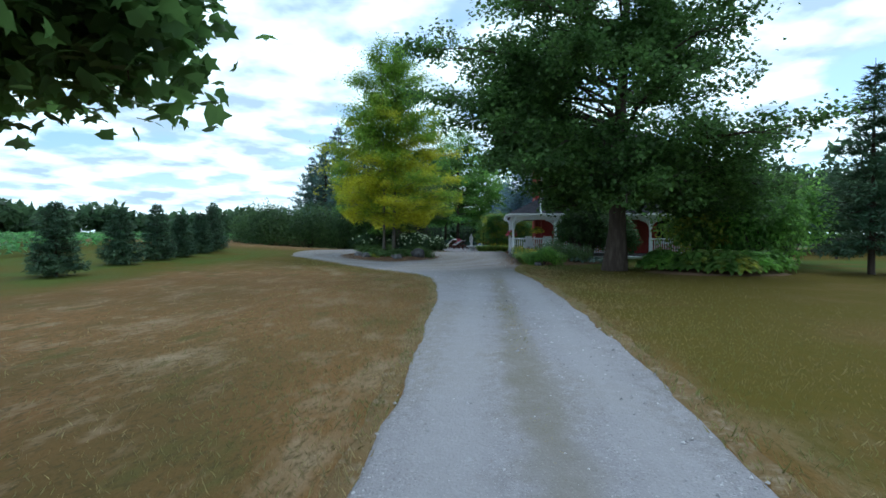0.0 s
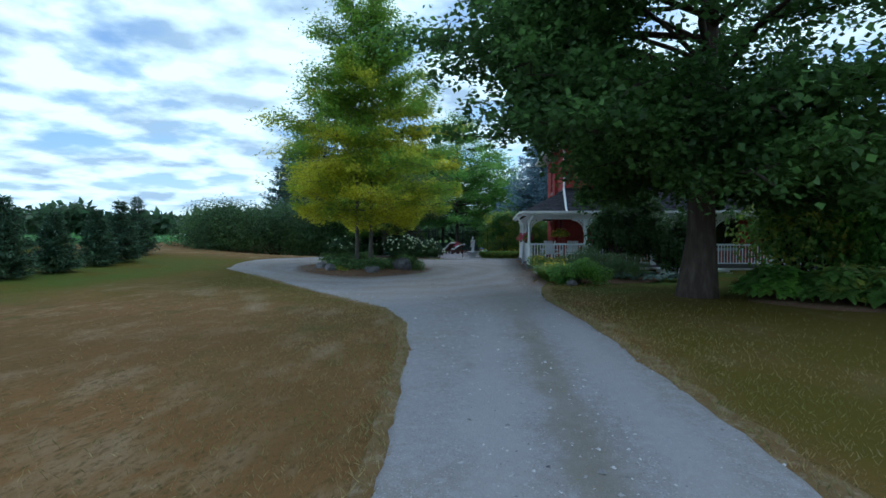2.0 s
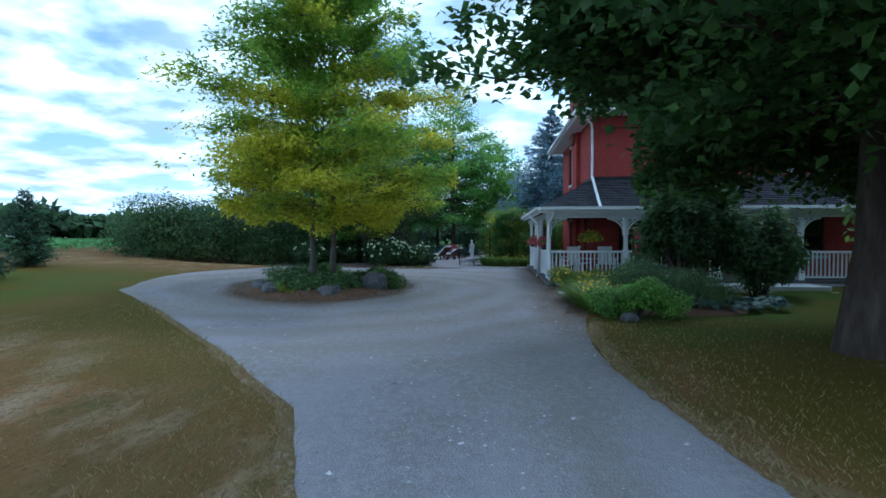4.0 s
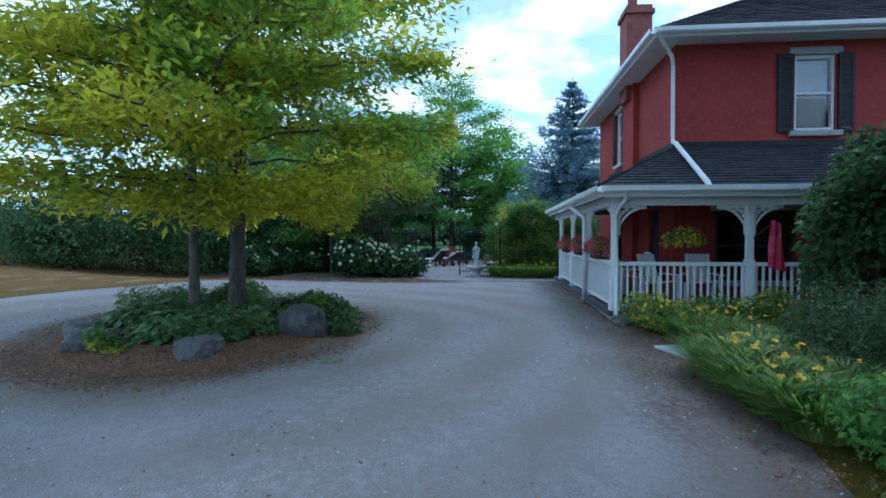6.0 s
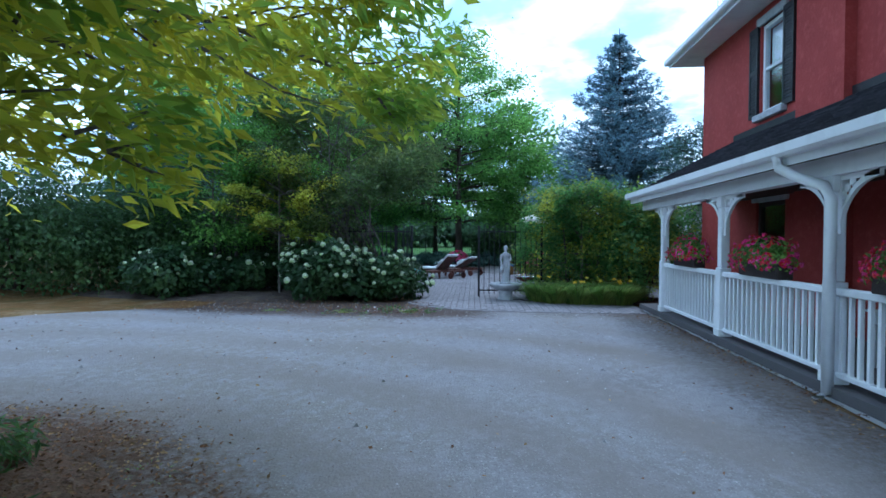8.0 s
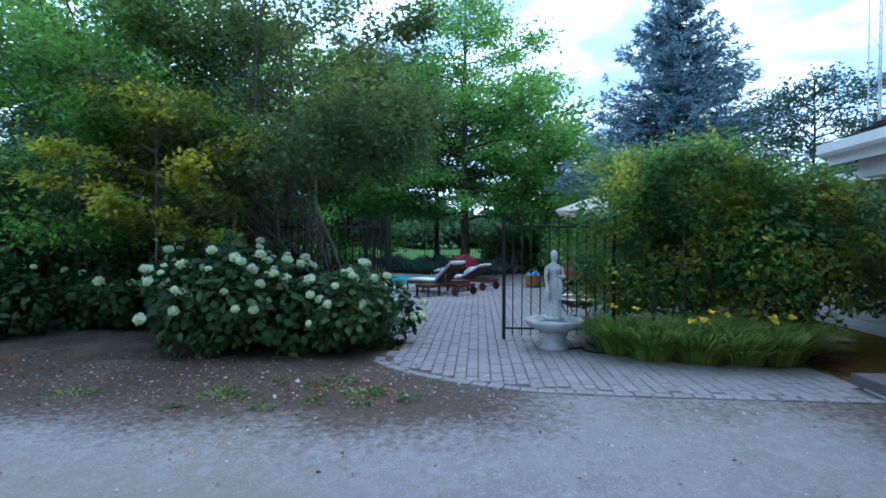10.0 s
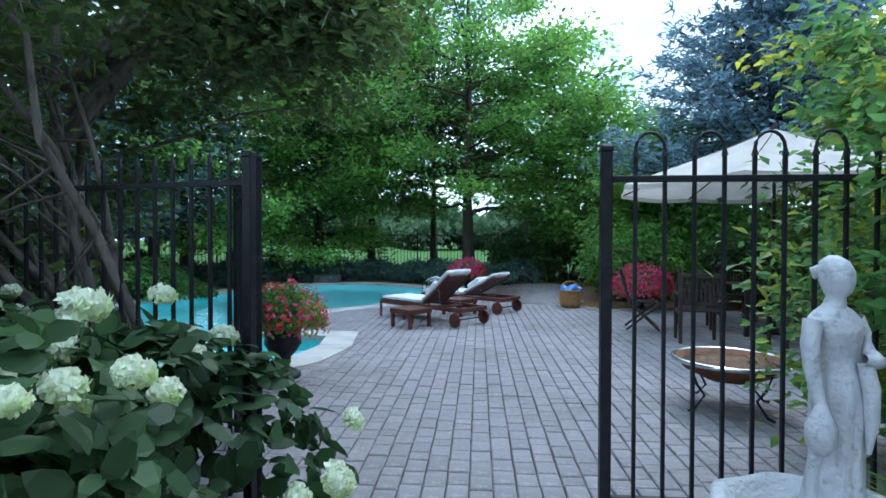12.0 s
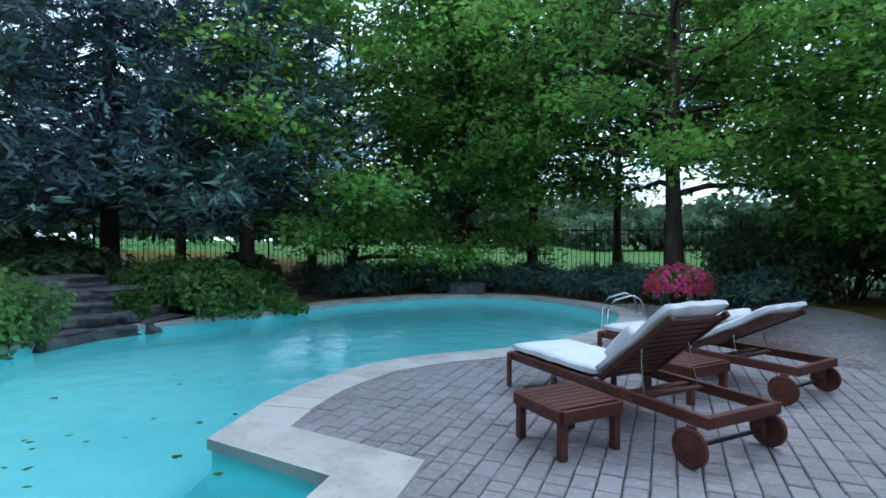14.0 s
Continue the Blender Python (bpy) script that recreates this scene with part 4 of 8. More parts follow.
def pool():
    t = thing("swimming_pool", "kidney-shaped turquoise pool with pale stone coping", "pool", kind="structure")
    depth = -1.0
    bm = bmesh.new()
    top = [bm.verts.new((x, y, PATIO - 0.02)) for x, y in POOL]
    low = [bm.verts.new((x, y, PATIO - 0.25)) for x, y in POOL]
    bot = [bm.verts.new((x, y, PATIO + depth)) for x, y in grown(POOL, -0.25 * OUT)]
    n = len(POOL)
    for a, b in ((top, low), (low, bot)):
        for k in range(n):
            bm.faces.new((a[k], a[(k + 1) % n], b[(k + 1) % n], b[k]))
    es = [bm.edges.get((bot[k], bot[(k + 1) % n])) for k in range(n)]
    bmesh.ops.triangle_fill(bm, use_beauty=True, edges=es)
    part("basin", bm, M["liner"], t)
    bm = bmesh.new()
    vs = [bm.verts.new((x, y, PATIO - 0.13)) for x, y in grown(POOL, 0.01 * OUT)]
    es = [bm.edges.new((vs[k], vs[(k + 1) % n])) for k in range(n)]
    bmesh.ops.triangle_fill(bm, use_beauty=True, edges=es)
    for f in bm.faces:
        if f.normal.z < 0:
            f.normal_flip()
    w = part("water", bm, M["water"], t, "clear turquoise water")
    w.visible_shadow = False
    # coping stones
    outer = grown(POOL, 0.41 * OUT)
    inner = grown(POOL, -0.03 * OUT)
    i = 0
    while i < n:
        j = min(i + 3, n)
        bm = bmesh.new()
        ks = [q % n for q in range(i, j + 1)]
        rows = []
        for kk, k in enumerate(ks):
            a, b = Vector(inner[k]), Vector(outer[k])
            rows.append([bm.verts.new((a.x, a.y, PATIO - 0.045)), bm.verts.new((a.x, a.y, PATIO + 0.026)), bm.verts.new((b.x, b.y, PATIO + 0.026)), bm.verts.new((b.x, b.y, PATIO - 0.045))])
        for r0, r1 in zip(rows, rows[1:]):
            for q in range(4):
                bm.faces.new((r0[q], r0[(q + 1) % 4], r1[(q + 1) % 4], r1[q]))
        bm.faces.new(rows[0]); bm.faces.new(list(reversed(rows[-1])))
        bmesh.ops.recalc_face_normals(bm, faces=bm.faces)
        c = sum((v.co for v in bm.verts), Vector()) / len(bm.verts)
        for v in bm.verts:
            v.co = c + (v.co - c) * 0.985
        part("coping_stone", bm, M["coping"], t)
        i = j
    # underwater steps in the entry corner
    for k, (w_, d_) in enumerate(((0.40, 0.28), (0.8, 0.48), (1.2, 0.68))):
        part("pool_step", boxed((-5.62 - w_, 44.75, PATIO + depth - 0.02), (-5.46, 46.02, PATIO - d_ - 0.02), 0.03), M["liner"], t)
    return t


pool()
mound("planting_bed", "dark mulched bed behind the pool", -7.4, 58.0, 5.6, 2.2, 0.02, M["mulch"], 15)
mound("planting_bed", "dark mulched bed beside the patio", 0.9, 52.6, 2.7, 2.5, 0.05, M["mulch"], 17)
mound("planting_bed", "dark mulched bed round the waterfall rocks", -13.6, 49.2, 2.2, 4.4, 0.02, M["mulch"], 19)
mound("gravel_patch", "pale loose gravel between patio and trees", -2.1, 53.4, 1.5, 3.4, 0.02, M["gravel"], 21)

# ---------------------------------------------------------------- house
WX, WY0, WY1, HX1, EAVE = 2.8, 32.7, 40.9, 12.0, 6.0
PX, PY, PX1, DECK, GUT = 1.0, 30.45, 13.3, 0.36, 2.5


def wall_mesh(length, z0, z1, thick, holes):
    """A wall along +x with real openings (x0, x1, z0, z1)."""
    xs = sorted({0, length, *[v for h in holes for v in h[:2]]})
    zs = sorted({z0, z1, *[v for h in holes for v in h[2:]]})
    bm = bmesh.new()
    for a, b in zip(xs, xs[1:]):
        for c, d in zip(zs, zs[1:]):
            mx, mz = (a + b) / 2, (c + d) / 2
            if any(h[0] < mx < h[1] and h[2] < mz < h[3] for h in holes):
                continue
            box(bm, (a, 0, c), (b, thick, d))
    bmesh.ops.remove_doubles(bm, verts=bm.verts, dist=1e-4)
    inner = [f for f in bm.faces if len(f.verts) == 4 and any(g is not f and set(g.verts) == set(f.verts) for g in f.verts[0].link_faces)]
    bmesh.ops.delete(bm, geom=inner, context="FACES_ONLY")
    return bm


def sash_window(house, m, w, h, shutters=True, paint="white"):
    """A tall sash window in a wall hole; local x along the wall, y into the house."""
    win = new("window"); win.parent = house; win.matrix_basis = m
    bm = bmesh.new()
    for lo, hi in (((0, 0.04, 0), (0.07, 0.14, h)), ((w - 0.07, 0.04, 0), (w, 0.14, h)), ((0.07, 0.04, h - 0.08), (w - 0.07, 0.14, h)), ((0.07, 0.04, 0), (w - 0.07, 0.14, 0.08)), ((0.07, 0.05, h * 0.5 - 0.03), (w - 0.07, 0.13, h * 0.5 + 0.03))):
        box(bm, lo, hi, 0.006)
    part("window_frame", bm, M[paint], win)
    for z0, z1 in ((0.08, h * 0.5 - 0.03), (h * 0.5 + 0.03, h - 0.08)):
        p = part("pane", boxed((0.07, 0.085, z0), (w - 0.07, 0.093, z1)), M["glass"], win)
        p.visible_shadow = False
    if shutters:
        part("curtain", boxed((0.08, 0.16, h * 0.45), (w - 0.08, 0.17, h - 0.09)), M["cushion"], win, "pale drawn curtain")
    part("window_sill", boxed((-0.12, -0.10, -0.12), (w + 0.12, 0.10, 0.0), 0.012), M["concrete"], win)
    part("lintel", boxed((-0.12, -0.04, h), (w + 0.12, 0.06, h + 0.16), 0.01), M["concrete"], win)
    if shutters:
        for s in (-0.36, w + 0.04):
            bm = bmesh.new()
            for lo, hi in (((s, -0.05, -0.02), (s + 0.05, 0.0, h + 0.02)), ((s + 0.27, -0.05, -0.02), (s + 0.32, 0.0, h + 0.02)), ((s + 0.05, -0.05, -0.02), (s + 0.27, 0, 0.06)), ((s + 0.05, -0.05, h - 0.06), (s + 0.27, 0, h + 0.02)), ((s + 0.05, -0.05, h * 0.5 - 0.03), (s + 0.27, 0, h * 0.5 + 0.03))):
                box(bm, lo, hi)
            n = int(h / 0.055)
            for i in range(1, n):
                z = h * i / n
                box(bm, (s + 0.05, -0.042, z - 0.02), (s + 0.27, -0.008, z + 0.02), 0, Matrix.Translation((0, 0, 0)))
            part("shutter", bm, M["shutter"], win, "black louvred shutter")
    return win


def shingled(name, corners, parent, rows, mat, thick=0.03):
    """A roof slope: courses of shingles between the eave and the ridge edge. corners: eave a, eave b, top b, top a."""
    a, b, c, d = [Vector(v) for v in corners]
    nrm = (b - a).cross(d - a).normalized()
    if nrm.z < 0:
        nrm = -nrm
    bm = bmesh.new()
    R = random.Random(len(name) + rows)
    for r in range(rows):
        f0, f1 = r / rows, (r + 1.12) / rows
        f1 = min(f1, 1.0)
        p, q = a.lerp(d, f0), b.lerp(c, f0)
        p1, q1 = a.lerp(d, f1), b.lerp(c, f1)
        L = (q - p).length
        n = max(1, int(L / 0.30))
        o = R.random() * 0.8
        cuts = [0.0] + [min(1, max(0, (k + o) / n)) for k in range(n)] + [1.0]
        for u0, u1 in zip(cuts, cuts[1:]):
            if u1 - u0 < 1e-4:
                continue
            g = 0.0015 / max(L, 0.3)
            up = nrm * (thick + R.uniform(0, 0.006))
            lo = nrm * 0.004
            vs = [p.lerp(q, u0 + g) + up, p.lerp(q, u1 - g) + up, p1.lerp(q1, u1 - g) + lo, p1.lerp(q1, u0 + g) + lo]
            base = [p.lerp(q, u0 + g), p.lerp(q, u1 - g)]
            V = [bm.verts.new(v) for v in vs] + [bm.verts.new(v) for v in base]
            bm.faces.new(V[:4]); bm.faces.new((V[4], V[5], V[1], V[0]))
    # solid boards under the shingles
    V = [bm.verts.new(v) for v in (a, b, c, d)] + [bm.verts.new(v - nrm * 0.05) for v in (a, b, c, d)]
    for q in ((0, 1, 2, 3), (7, 6, 5, 4), (0, 4, 5, 1), (1, 5, 6, 2), (2, 6, 7, 3), (3, 7, 4, 0)):
        try:
            bm.faces.new([V[i] for i in q])
        except ValueError:
            pass
    return part(name, bm, mat, parent)


def house():
    t = thing("house", "two-storey red painted brick farmhouse with dark shingle roofs", "house")
    # walls (thickness inwards)
    south_holes = [(5.33 - WX, 6.18 - WX, 4.04, 5.7), (9.3 - WX, 10.15 - WX, 4.04, 5.7), (3.7 - WX, 5.4 - WX, 0.75, 2.3), (7.0 - WX, 8.0 - WX, 0.38, 2.42), (9.6 - WX, 10.6 - WX, 1.05, 2.45)]
    w = part("wall", wall_mesh(HX1 - WX, 0.0, EAVE, 0.3, south_holes), M["red"], t); w.matrix_basis = pose(WX, WY0, 0)
    west_holes = [(WY1 - 38.21, WY1 - 37.42, 4.04, 5.7), (WY1 - 38.3, WY1 - 37.3, 0.95, 2.4), (WY1 - 34.6, WY1 - 33.7, 0.38, 2.42)]
    w = part("wall", wall_mesh(WY1 - WY0 - 0.3, 0.0, EAVE, 0.3, west_holes), M["red"], t); w.matrix_basis = pose(WX, WY1, 0, 0, 0, -90)
    part("wall", boxed((WX + 0.3, WY1 - 0.3, 0), (HX1, WY1, EAVE)), M["red"], t)
    part("wall", boxed((HX1 - 0.3, WY0 + 0.3, 0), (HX1, WY1 - 0.3, EAVE)), M["red"], t)
    # added floor and partition, coloured dark so the rooms behind the panes look shaded
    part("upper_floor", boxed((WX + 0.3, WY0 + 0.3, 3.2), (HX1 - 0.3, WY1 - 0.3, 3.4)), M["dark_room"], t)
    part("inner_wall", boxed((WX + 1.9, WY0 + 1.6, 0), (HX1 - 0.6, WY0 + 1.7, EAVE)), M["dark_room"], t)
    # windows
    for hx in south_holes[:2]:
        sash_window(t, pose(WX + hx[0], WY0, hx[2]), hx[1] - hx[0], hx[3] - hx[2])
    sash_window(t, pose(WX, 38.21, 4.04, 0, 0, -90), 0.79, 1.66)
    for hx in (south_holes[2], south_holes[4]):
        sash_window(t, pose(WX + hx[0], WY0, hx[2]), hx[1] - hx[0], hx[3] - hx[2], False, "porch_wood")
    sash_window(t, pose(WX, 38.3, 0.95, 0, 0, -90), 1.0, 1.45, False, "porch_wood")
    for m in (pose(WX + south_holes[3][0], WY0, 0.38), pose(WX, 34.6, 0.38, 0, 0, -90)):
        d = part("door", boxed((0.05, 0.08, 0), (0.9, 0.13, 2.02), 0.01), M["shutter"], t, "dark panelled door"); d.matrix_basis = m
        k = part("door_handle", lathe([(0.0, 0), (0.03, 0.005), (0.035, 0.03), (0.02, 0.05), (0, 0.055)], 12), M["steel"], d); k.matrix_basis = pose(0.8, 0.08, 1.0, 90)
    # low rear wing
    part("rear_wall", boxed((3.3, WY1 + 0.003, 0), (8.0, WY1 + 3.2, 2.6)), M["siding"], t, "pale horizontal siding")
    for k in range(16):
        part("siding_board", boxed((3.275, WY1 + 0.02, 0.1 + 0.155 * k), (3.30, WY1 + 3.2, 0.235 + 0.155 * k)), M["siding"], t)
    part("rear_fascia", boxed((2.98, WY1 + 0.61, 2.6), (3.02, WY1 + 3.5, 2.78)), M["white"], t)
    shingled("rear_roof", ((3.0, WY1 + 3.5, 2.78), (3.0, WY1 + 0.61, 2.78), (5.6, WY1 + 0.61, 4.2), (5.6, WY1 + 3.5, 4.2)), t, 14, M["shingle"])
    shingled("rear_roof", ((8.2, WY1 + 0.61, 2.78), (8.2, WY1 + 3.5, 2.78), (5.6, WY1 + 3.5, 4.2), (5.6, WY1 + 0.61, 4.2)), t, 14, M["shingle"])
    part("gable", boxed((3.4, WY1 + 3.0, 2.6), (7.9, WY1 + 3.19, 2.9)), M["siding"], t)
    # chimney breast and stack
    part("chimney_breast", boxed((WX - 0.16, 35.58, 0), (WX - 0.002, 36.75, EAVE + 0.1)), M["red"], t)
    bm = bmesh.new(); box(bm, (2.5, 35.8, 5.6), (3.2, 36.6, 8.0)); box(bm, (2.44, 35.74, 8.0), (3.26, 36.66, 8.12)); box(bm, (2.5, 35.8, 8.12), (3.2, 36.6, 8.25))
    box(bm, (2.62, 35.95, 8.25), (2.82, 36.2, 8.55))
    part("chimney", bm, M["brick"], t, "tall mauve-red brick chimney stack")
    # soffit, fascia, gutters, upper roof
    o = 0.6
    for lo, hi in (((WX - o, WY0 - o), (HX1 + o, WY0 + 0.05)), ((WX - o, WY1 - 0.05), (HX1 + o, WY1 + o)), ((WX - o, WY0 + 0.05), (WX + 0.05, WY1 - 0.05)), ((HX1 - 0.05, WY0 + 0.05), (HX1 + o, WY1 - 0.05))):
        part("soffit", boxed((*lo, EAVE), (*hi, EAVE + 0.03)), M["white"], t)
    prof = [(0, 0), (0.09, 0), (0.12, 0.03), (0.12, 0.12), (0.10, 0.12), (0.09, 0.03), (0.02, 0.02), (0.02, 0.12), (0, 0.12)]
    def gutter(p, q, out):
        p, q, out = Vector(p), Vector(q), Vector(out)
        bm = bmesh.new()
        rows = [[bm.verts.new(e + out * a + Vector((0, 0, b))) for a, b in prof] for e in (p, q)]
        for k in range(len(prof)):
            bm.faces.new((rows[0][k], rows[0][(k + 1) % len(prof)], rows[1][(k + 1) % len(prof)], rows[1][k]))
        bm.faces.new(rows[0]); bm.faces.new(list(reversed(rows[1])))
        bmesh.ops.recalc_face_normals(bm, faces=bm.faces)
        part("gutter", bm, M["white"], t)
    part("fascia", boxed((WX - o - 0.02, WY0 - o - 0.02, EAVE - 0.03), (HX1 + o, WY0 - o, EAVE + 0.16)), M["white"], t)
    part("fascia", boxed((WX - o - 0.02, WY0 - o, EAVE - 0.03), (WX - o, WY1 + o, EAVE + 0.16)), M["white"], t)
    gutter((WX - o - 0.02, WY0 - o - 0.02, EAVE + 0.03), (WX - o - 0.02, WY1 + o, EAVE + 0.03), (-1, 0, 0))
    gutter((WX - o - 0.02, WY0 - o - 0.022, EAVE + 0.03), (HX1 + o, WY0 - o - 0.022, EAVE + 0.03), (0, -1, 0))
    x0, x1, y0, y1, z, rz = WX - o, HX1 + o, WY0 - o, WY1 + o, EAVE + 0.16, EAVE + 2.9
    ym, xr = (y0 + y1) / 2, 4.6
    shingled("roof", ((x0, y0, z), (x1, y0, z), (x1 - xr, ym, rz), (x0 + xr, ym, rz)), t, 26, M["shingle"])
    shingled("roof", ((x0, y1, z), (x0, y0, z), (x0 + xr, ym, rz), (x0 + xr, ym, rz)), t, 26, M["shingle"])
    shingled("roof", ((x1, y1, z), (x0, y1, z), (x0 + xr, ym, rz), (x1 - xr, ym, rz)), t, 14, M["shingle"])
    shingled("roof", ((x1, y0, z), (x1, y1, z), (x1 - xr, ym, rz), (x1 - xr, ym, rz)), t, 14, M["shingle"])
    # porch roof, wrapping the corner
    px, py, zt = PX - 0.28, PY - 0.28, 3.72
    gz = GUT + 0.13
    shingled("porch_roof", ((px, 39.2, gz), (px, py, gz), (WX, WY0, zt), (WX, 39.2, zt)), t, 16, M["shingle"])
    shingled("porch_roof", ((px, py, gz), (PX1 + 0.4, py, gz), (PX1 - 1.2, WY0, zt), (WX, WY0, zt)), t, 16, M["shingle"])
    part("porch_fascia", boxed((px - 0.02, py - 0.02, GUT - 0.06), (px, 39.2, GUT + 0.12)), M["white"], t)
    part("porch_fascia", boxed((px, py - 0.02, GUT - 0.06), (PX1 + 0.4, py, GUT + 0.12)), M["white"], t)
    gutter((px - 0.02, py - 0.14, GUT + 0.02), (px - 0.02, 39.2, GUT + 0.02), (-1, 0, 0))
    gutter((px, py - 0.022, GUT + 0.02), (PX1 + 0.4, py - 0.022, GUT + 0.02), (0, -1, 0))
    part("porch_ceiling", boxed((px, py, GUT - 0.02), (WX - 0.003, 39.2, GUT + 0.01)), M["porch_wood"], t)
    part("porch_ceiling", boxed((WX, py, GUT - 0.02), (PX1 + 0.4, WY0 - 0.003, GUT + 0.01)), M["porch_wood"], t)
    part("porch_beam", boxed((PX - 0.08, PY - 0.08, GUT - 0.20), (PX + 0.08, 39.1, GUT - 0.02)), M["white"], t)
    part("porch_beam", boxed((PX + 0.08, PY - 0.08, GUT - 0.20), (PX1, PY + 0.08, GUT - 0.02)), M["white"], t)
    # flashing where porch roof meets wall
    part("flashing", boxed((WX - 0.05, WY0, zt), (WX - 0.003, 39.2, zt + 0.12)), M["shutter"], t)
    part("flashing", boxed((WX - 0.05, WY0 - 0.05, zt), (HX1, WY0 - 0.003, zt + 0.12)), M["shutter"], t)
    # deck
    part("deck", boxed((PX - 0.12, PY - 0.12, 0.26), (WX - 0.003, 39.1, DECK)), M["deck"], t)
    part("deck", boxed((WX, PY - 0.12, 0.26), (PX1, WY0 - 0.003, DECK)), M["deck"], t)
    part("deck_skirt", boxed((PX - 0.06, PY - 0.06, -0.1), (PX - 0.02, 39.0, 0.26)), M["white"], t)
    part("deck_skirt", boxed((PX, PY - 0.06, -0.1), (PX1, PY - 0.02, 0.26)), M["white"], t)
    # posts, brackets, rails
    pts = [(PX, PY), (PX, 33.0), (PX, 35.4), (PX, 37.9), (3.39, PY), (6.2, PY), (8.6, PY), (11.0, PY), (13.2, PY)]
    bm = bmesh.new()
    box(bm, (-0.075, -0.075, DECK), (0.075, 0.075, DECK + 0.95), 0.008); box(bm, (-0.06, -0.06, DECK + 0.95), (0.06, 0.06, GUT - 0.35), 0.012); box(bm, (-0.075, -0.075, GUT - 0.35), (0.075, 0.075, GUT - 0.2), 0.008)
    box(bm, (-0.09, -0.09, DECK), (0.09, 0.09, DECK + 0.10), 0.006)
    pm = bpy.data.meshes.new("porch_post"); bm.to_mesh(pm); bm.free(); pm.materials.append(M["white"])
    bm = bmesh.new()
    R0 = 0.50
    last = None
    for i in range(9):
        a = math.pi / 2 * i / 8
        ring = [bm.verts.new((0.07 + R0 - R0 * math.cos(a), y, -R0 + R0 * math.sin(a) - s)) for s in (0, 0.06) for y in (-0.018, 0.018)]
        if last:
            for u, v in ((0, 1), (1, 3), (3, 2), (2, 0)):
                bm.faces.new((last[u], last[v], ring[v], ring[u]))
        last = ring
    for k in range(3):
        a = math.pi / 2 * (0.25 + 0.25 * k)
        c = (0.07 + R0 * 0.42 * (1 - math.cos(a)) + 0.02, 0, -R0 * 0.42 * (1 - math.sin(a)) - 0.06)
        bmesh.ops.create_icosphere(bm, subdivisions=1, radius=0.045, matrix=Matrix.Translation(c) @ Matrix.Diagonal((1, 0.4, 1, 1)))
    box(bm, (0.07, -0.018, -0.05), (0.07 + R0, 0.018, 0.0)); box(bm, (0.06, -0.018, -R0 - 0.04), (0.10, 0.018, 0.0))
    br = bpy.data.meshes.new("bracket"); bm.to_mesh(br); bm.free(); br.materials.append(M["white"])
    for x, y in pts:
        piece("porch_post", pm, t, pose(x, y, 0))
        for a in ((90, -90) if x == PX and y != PY else ((90, 0) if x == PX else (0, 180))):
            piece("bracket", br, t, pose(x, y, GUT - 0.2, 0, 0, a))
    runs = [((PX, PY), (PX, 33.0)), ((PX, 33.0), (PX, 35.4)), ((PX, 35.4), (PX, 37.9)), ((PX, PY), (3.39, PY)), ((3.39, PY), (6.2, PY)), ((8.6, PY), (11.0, PY)), ((11.0, PY), (13.2, PY))]
    bal = boxed((-0.018, -0.018, DECK + 0.12), (0.018, 0.018, DECK + 0.83))
    bmesh_me = bpy.data.meshes.new("baluster"); bal.to_mesh(bmesh_me); bal.free(); bmesh_me.materials.append(M["white"])
    for p, q in runs:
        p, q = Vector(p), Vector(q)
        L = (q - p).length
        a = math.degrees(math.atan2(q.y - p.y, q.x - p.x))
        m = pose(p.x, p.y, 0, 0, 0, a)
        r = part("railing", boxed((0.07, -0.045, DECK + 0.83), (L - 0.07, 0.045, DECK + 0.90), 0.01), M["white"], t); r.matrix_basis = m
        b = part("bottom_rail", boxed((0.07, -0.03, DECK + 0.07), (L - 0.07, 0.03, DECK + 0.12), 0.006), M["white"], r)
        n = int(L / 0.125)
        for k in range(n):
            piece("baluster", bmesh_me, r, pose(0.12 + (L - 0.24) * k / (n - 1), 0, 0))
    # downspouts
    def pipe(path, w=0.045):
        me = tubes("downspout", [(path, [w] * len(path))], 8)
        link("downspout", me, M["white"], t)
    pipe([(WX - 0.55, WY0 - 0.66, EAVE + 0.05), (WX - 0.45, WY0 - 0.55, EAVE - 0.10), (WX - 0.10, WY0 - 0.10, EAVE - 0.28), (WX - 0.06, WY0 - 0.07, EAVE - 0.5), (WX - 0.06, WY0 - 0.07, zt + 0.25), (WX - 0.08, WY0 - 0.16, zt + 0.10)])
    slope = (zt - gz) / (WY0 - py)
    pipe([(WX - 0.08, WY0 - 0.16, zt + 0.10), (WX - 0.10, WY0 - 0.4, zt + 0.03), (WX - 0.25, py + 0.25, gz + 0.25 * slope + 0.09), (WX - 0.26, py + 0.02, gz + 0.08), (WX - 0.26, py - 0.09, gz - 0.02)], 0.05)
    for yy in (33.0 - 0.13,):
        pipe([(px - 0.09, yy + 0.46, GUT + 0.03), (px - 0.08, yy + 0.44, GUT - 0.08), (px + 0.0, yy + 0.34, GUT - 0.17), (PX - 0.15, yy + 0.06, GUT - 0.30), (PX - 0.13, yy, GUT - 0.42), (PX - 0.13, yy, 0.3), (PX - 0.22, yy, 0.22)], 0.052)
    pipe([(PX + 0.13, py - 0.08, GUT + 0.03), (PX + 0.13, py - 0.07, GUT - 0.07), (PX + 0.10, py + 0.02, GUT - 0.16), (PX + 0.02, PY - 0.14, GUT - 0.28), (PX + 0.0, PY - 0.13, GUT - 0.42), (PX + 0.0, PY - 0.13, 0.3), (PX - 0.05, PY - 0.2, 0.2)], 0.04)
    return t


house()


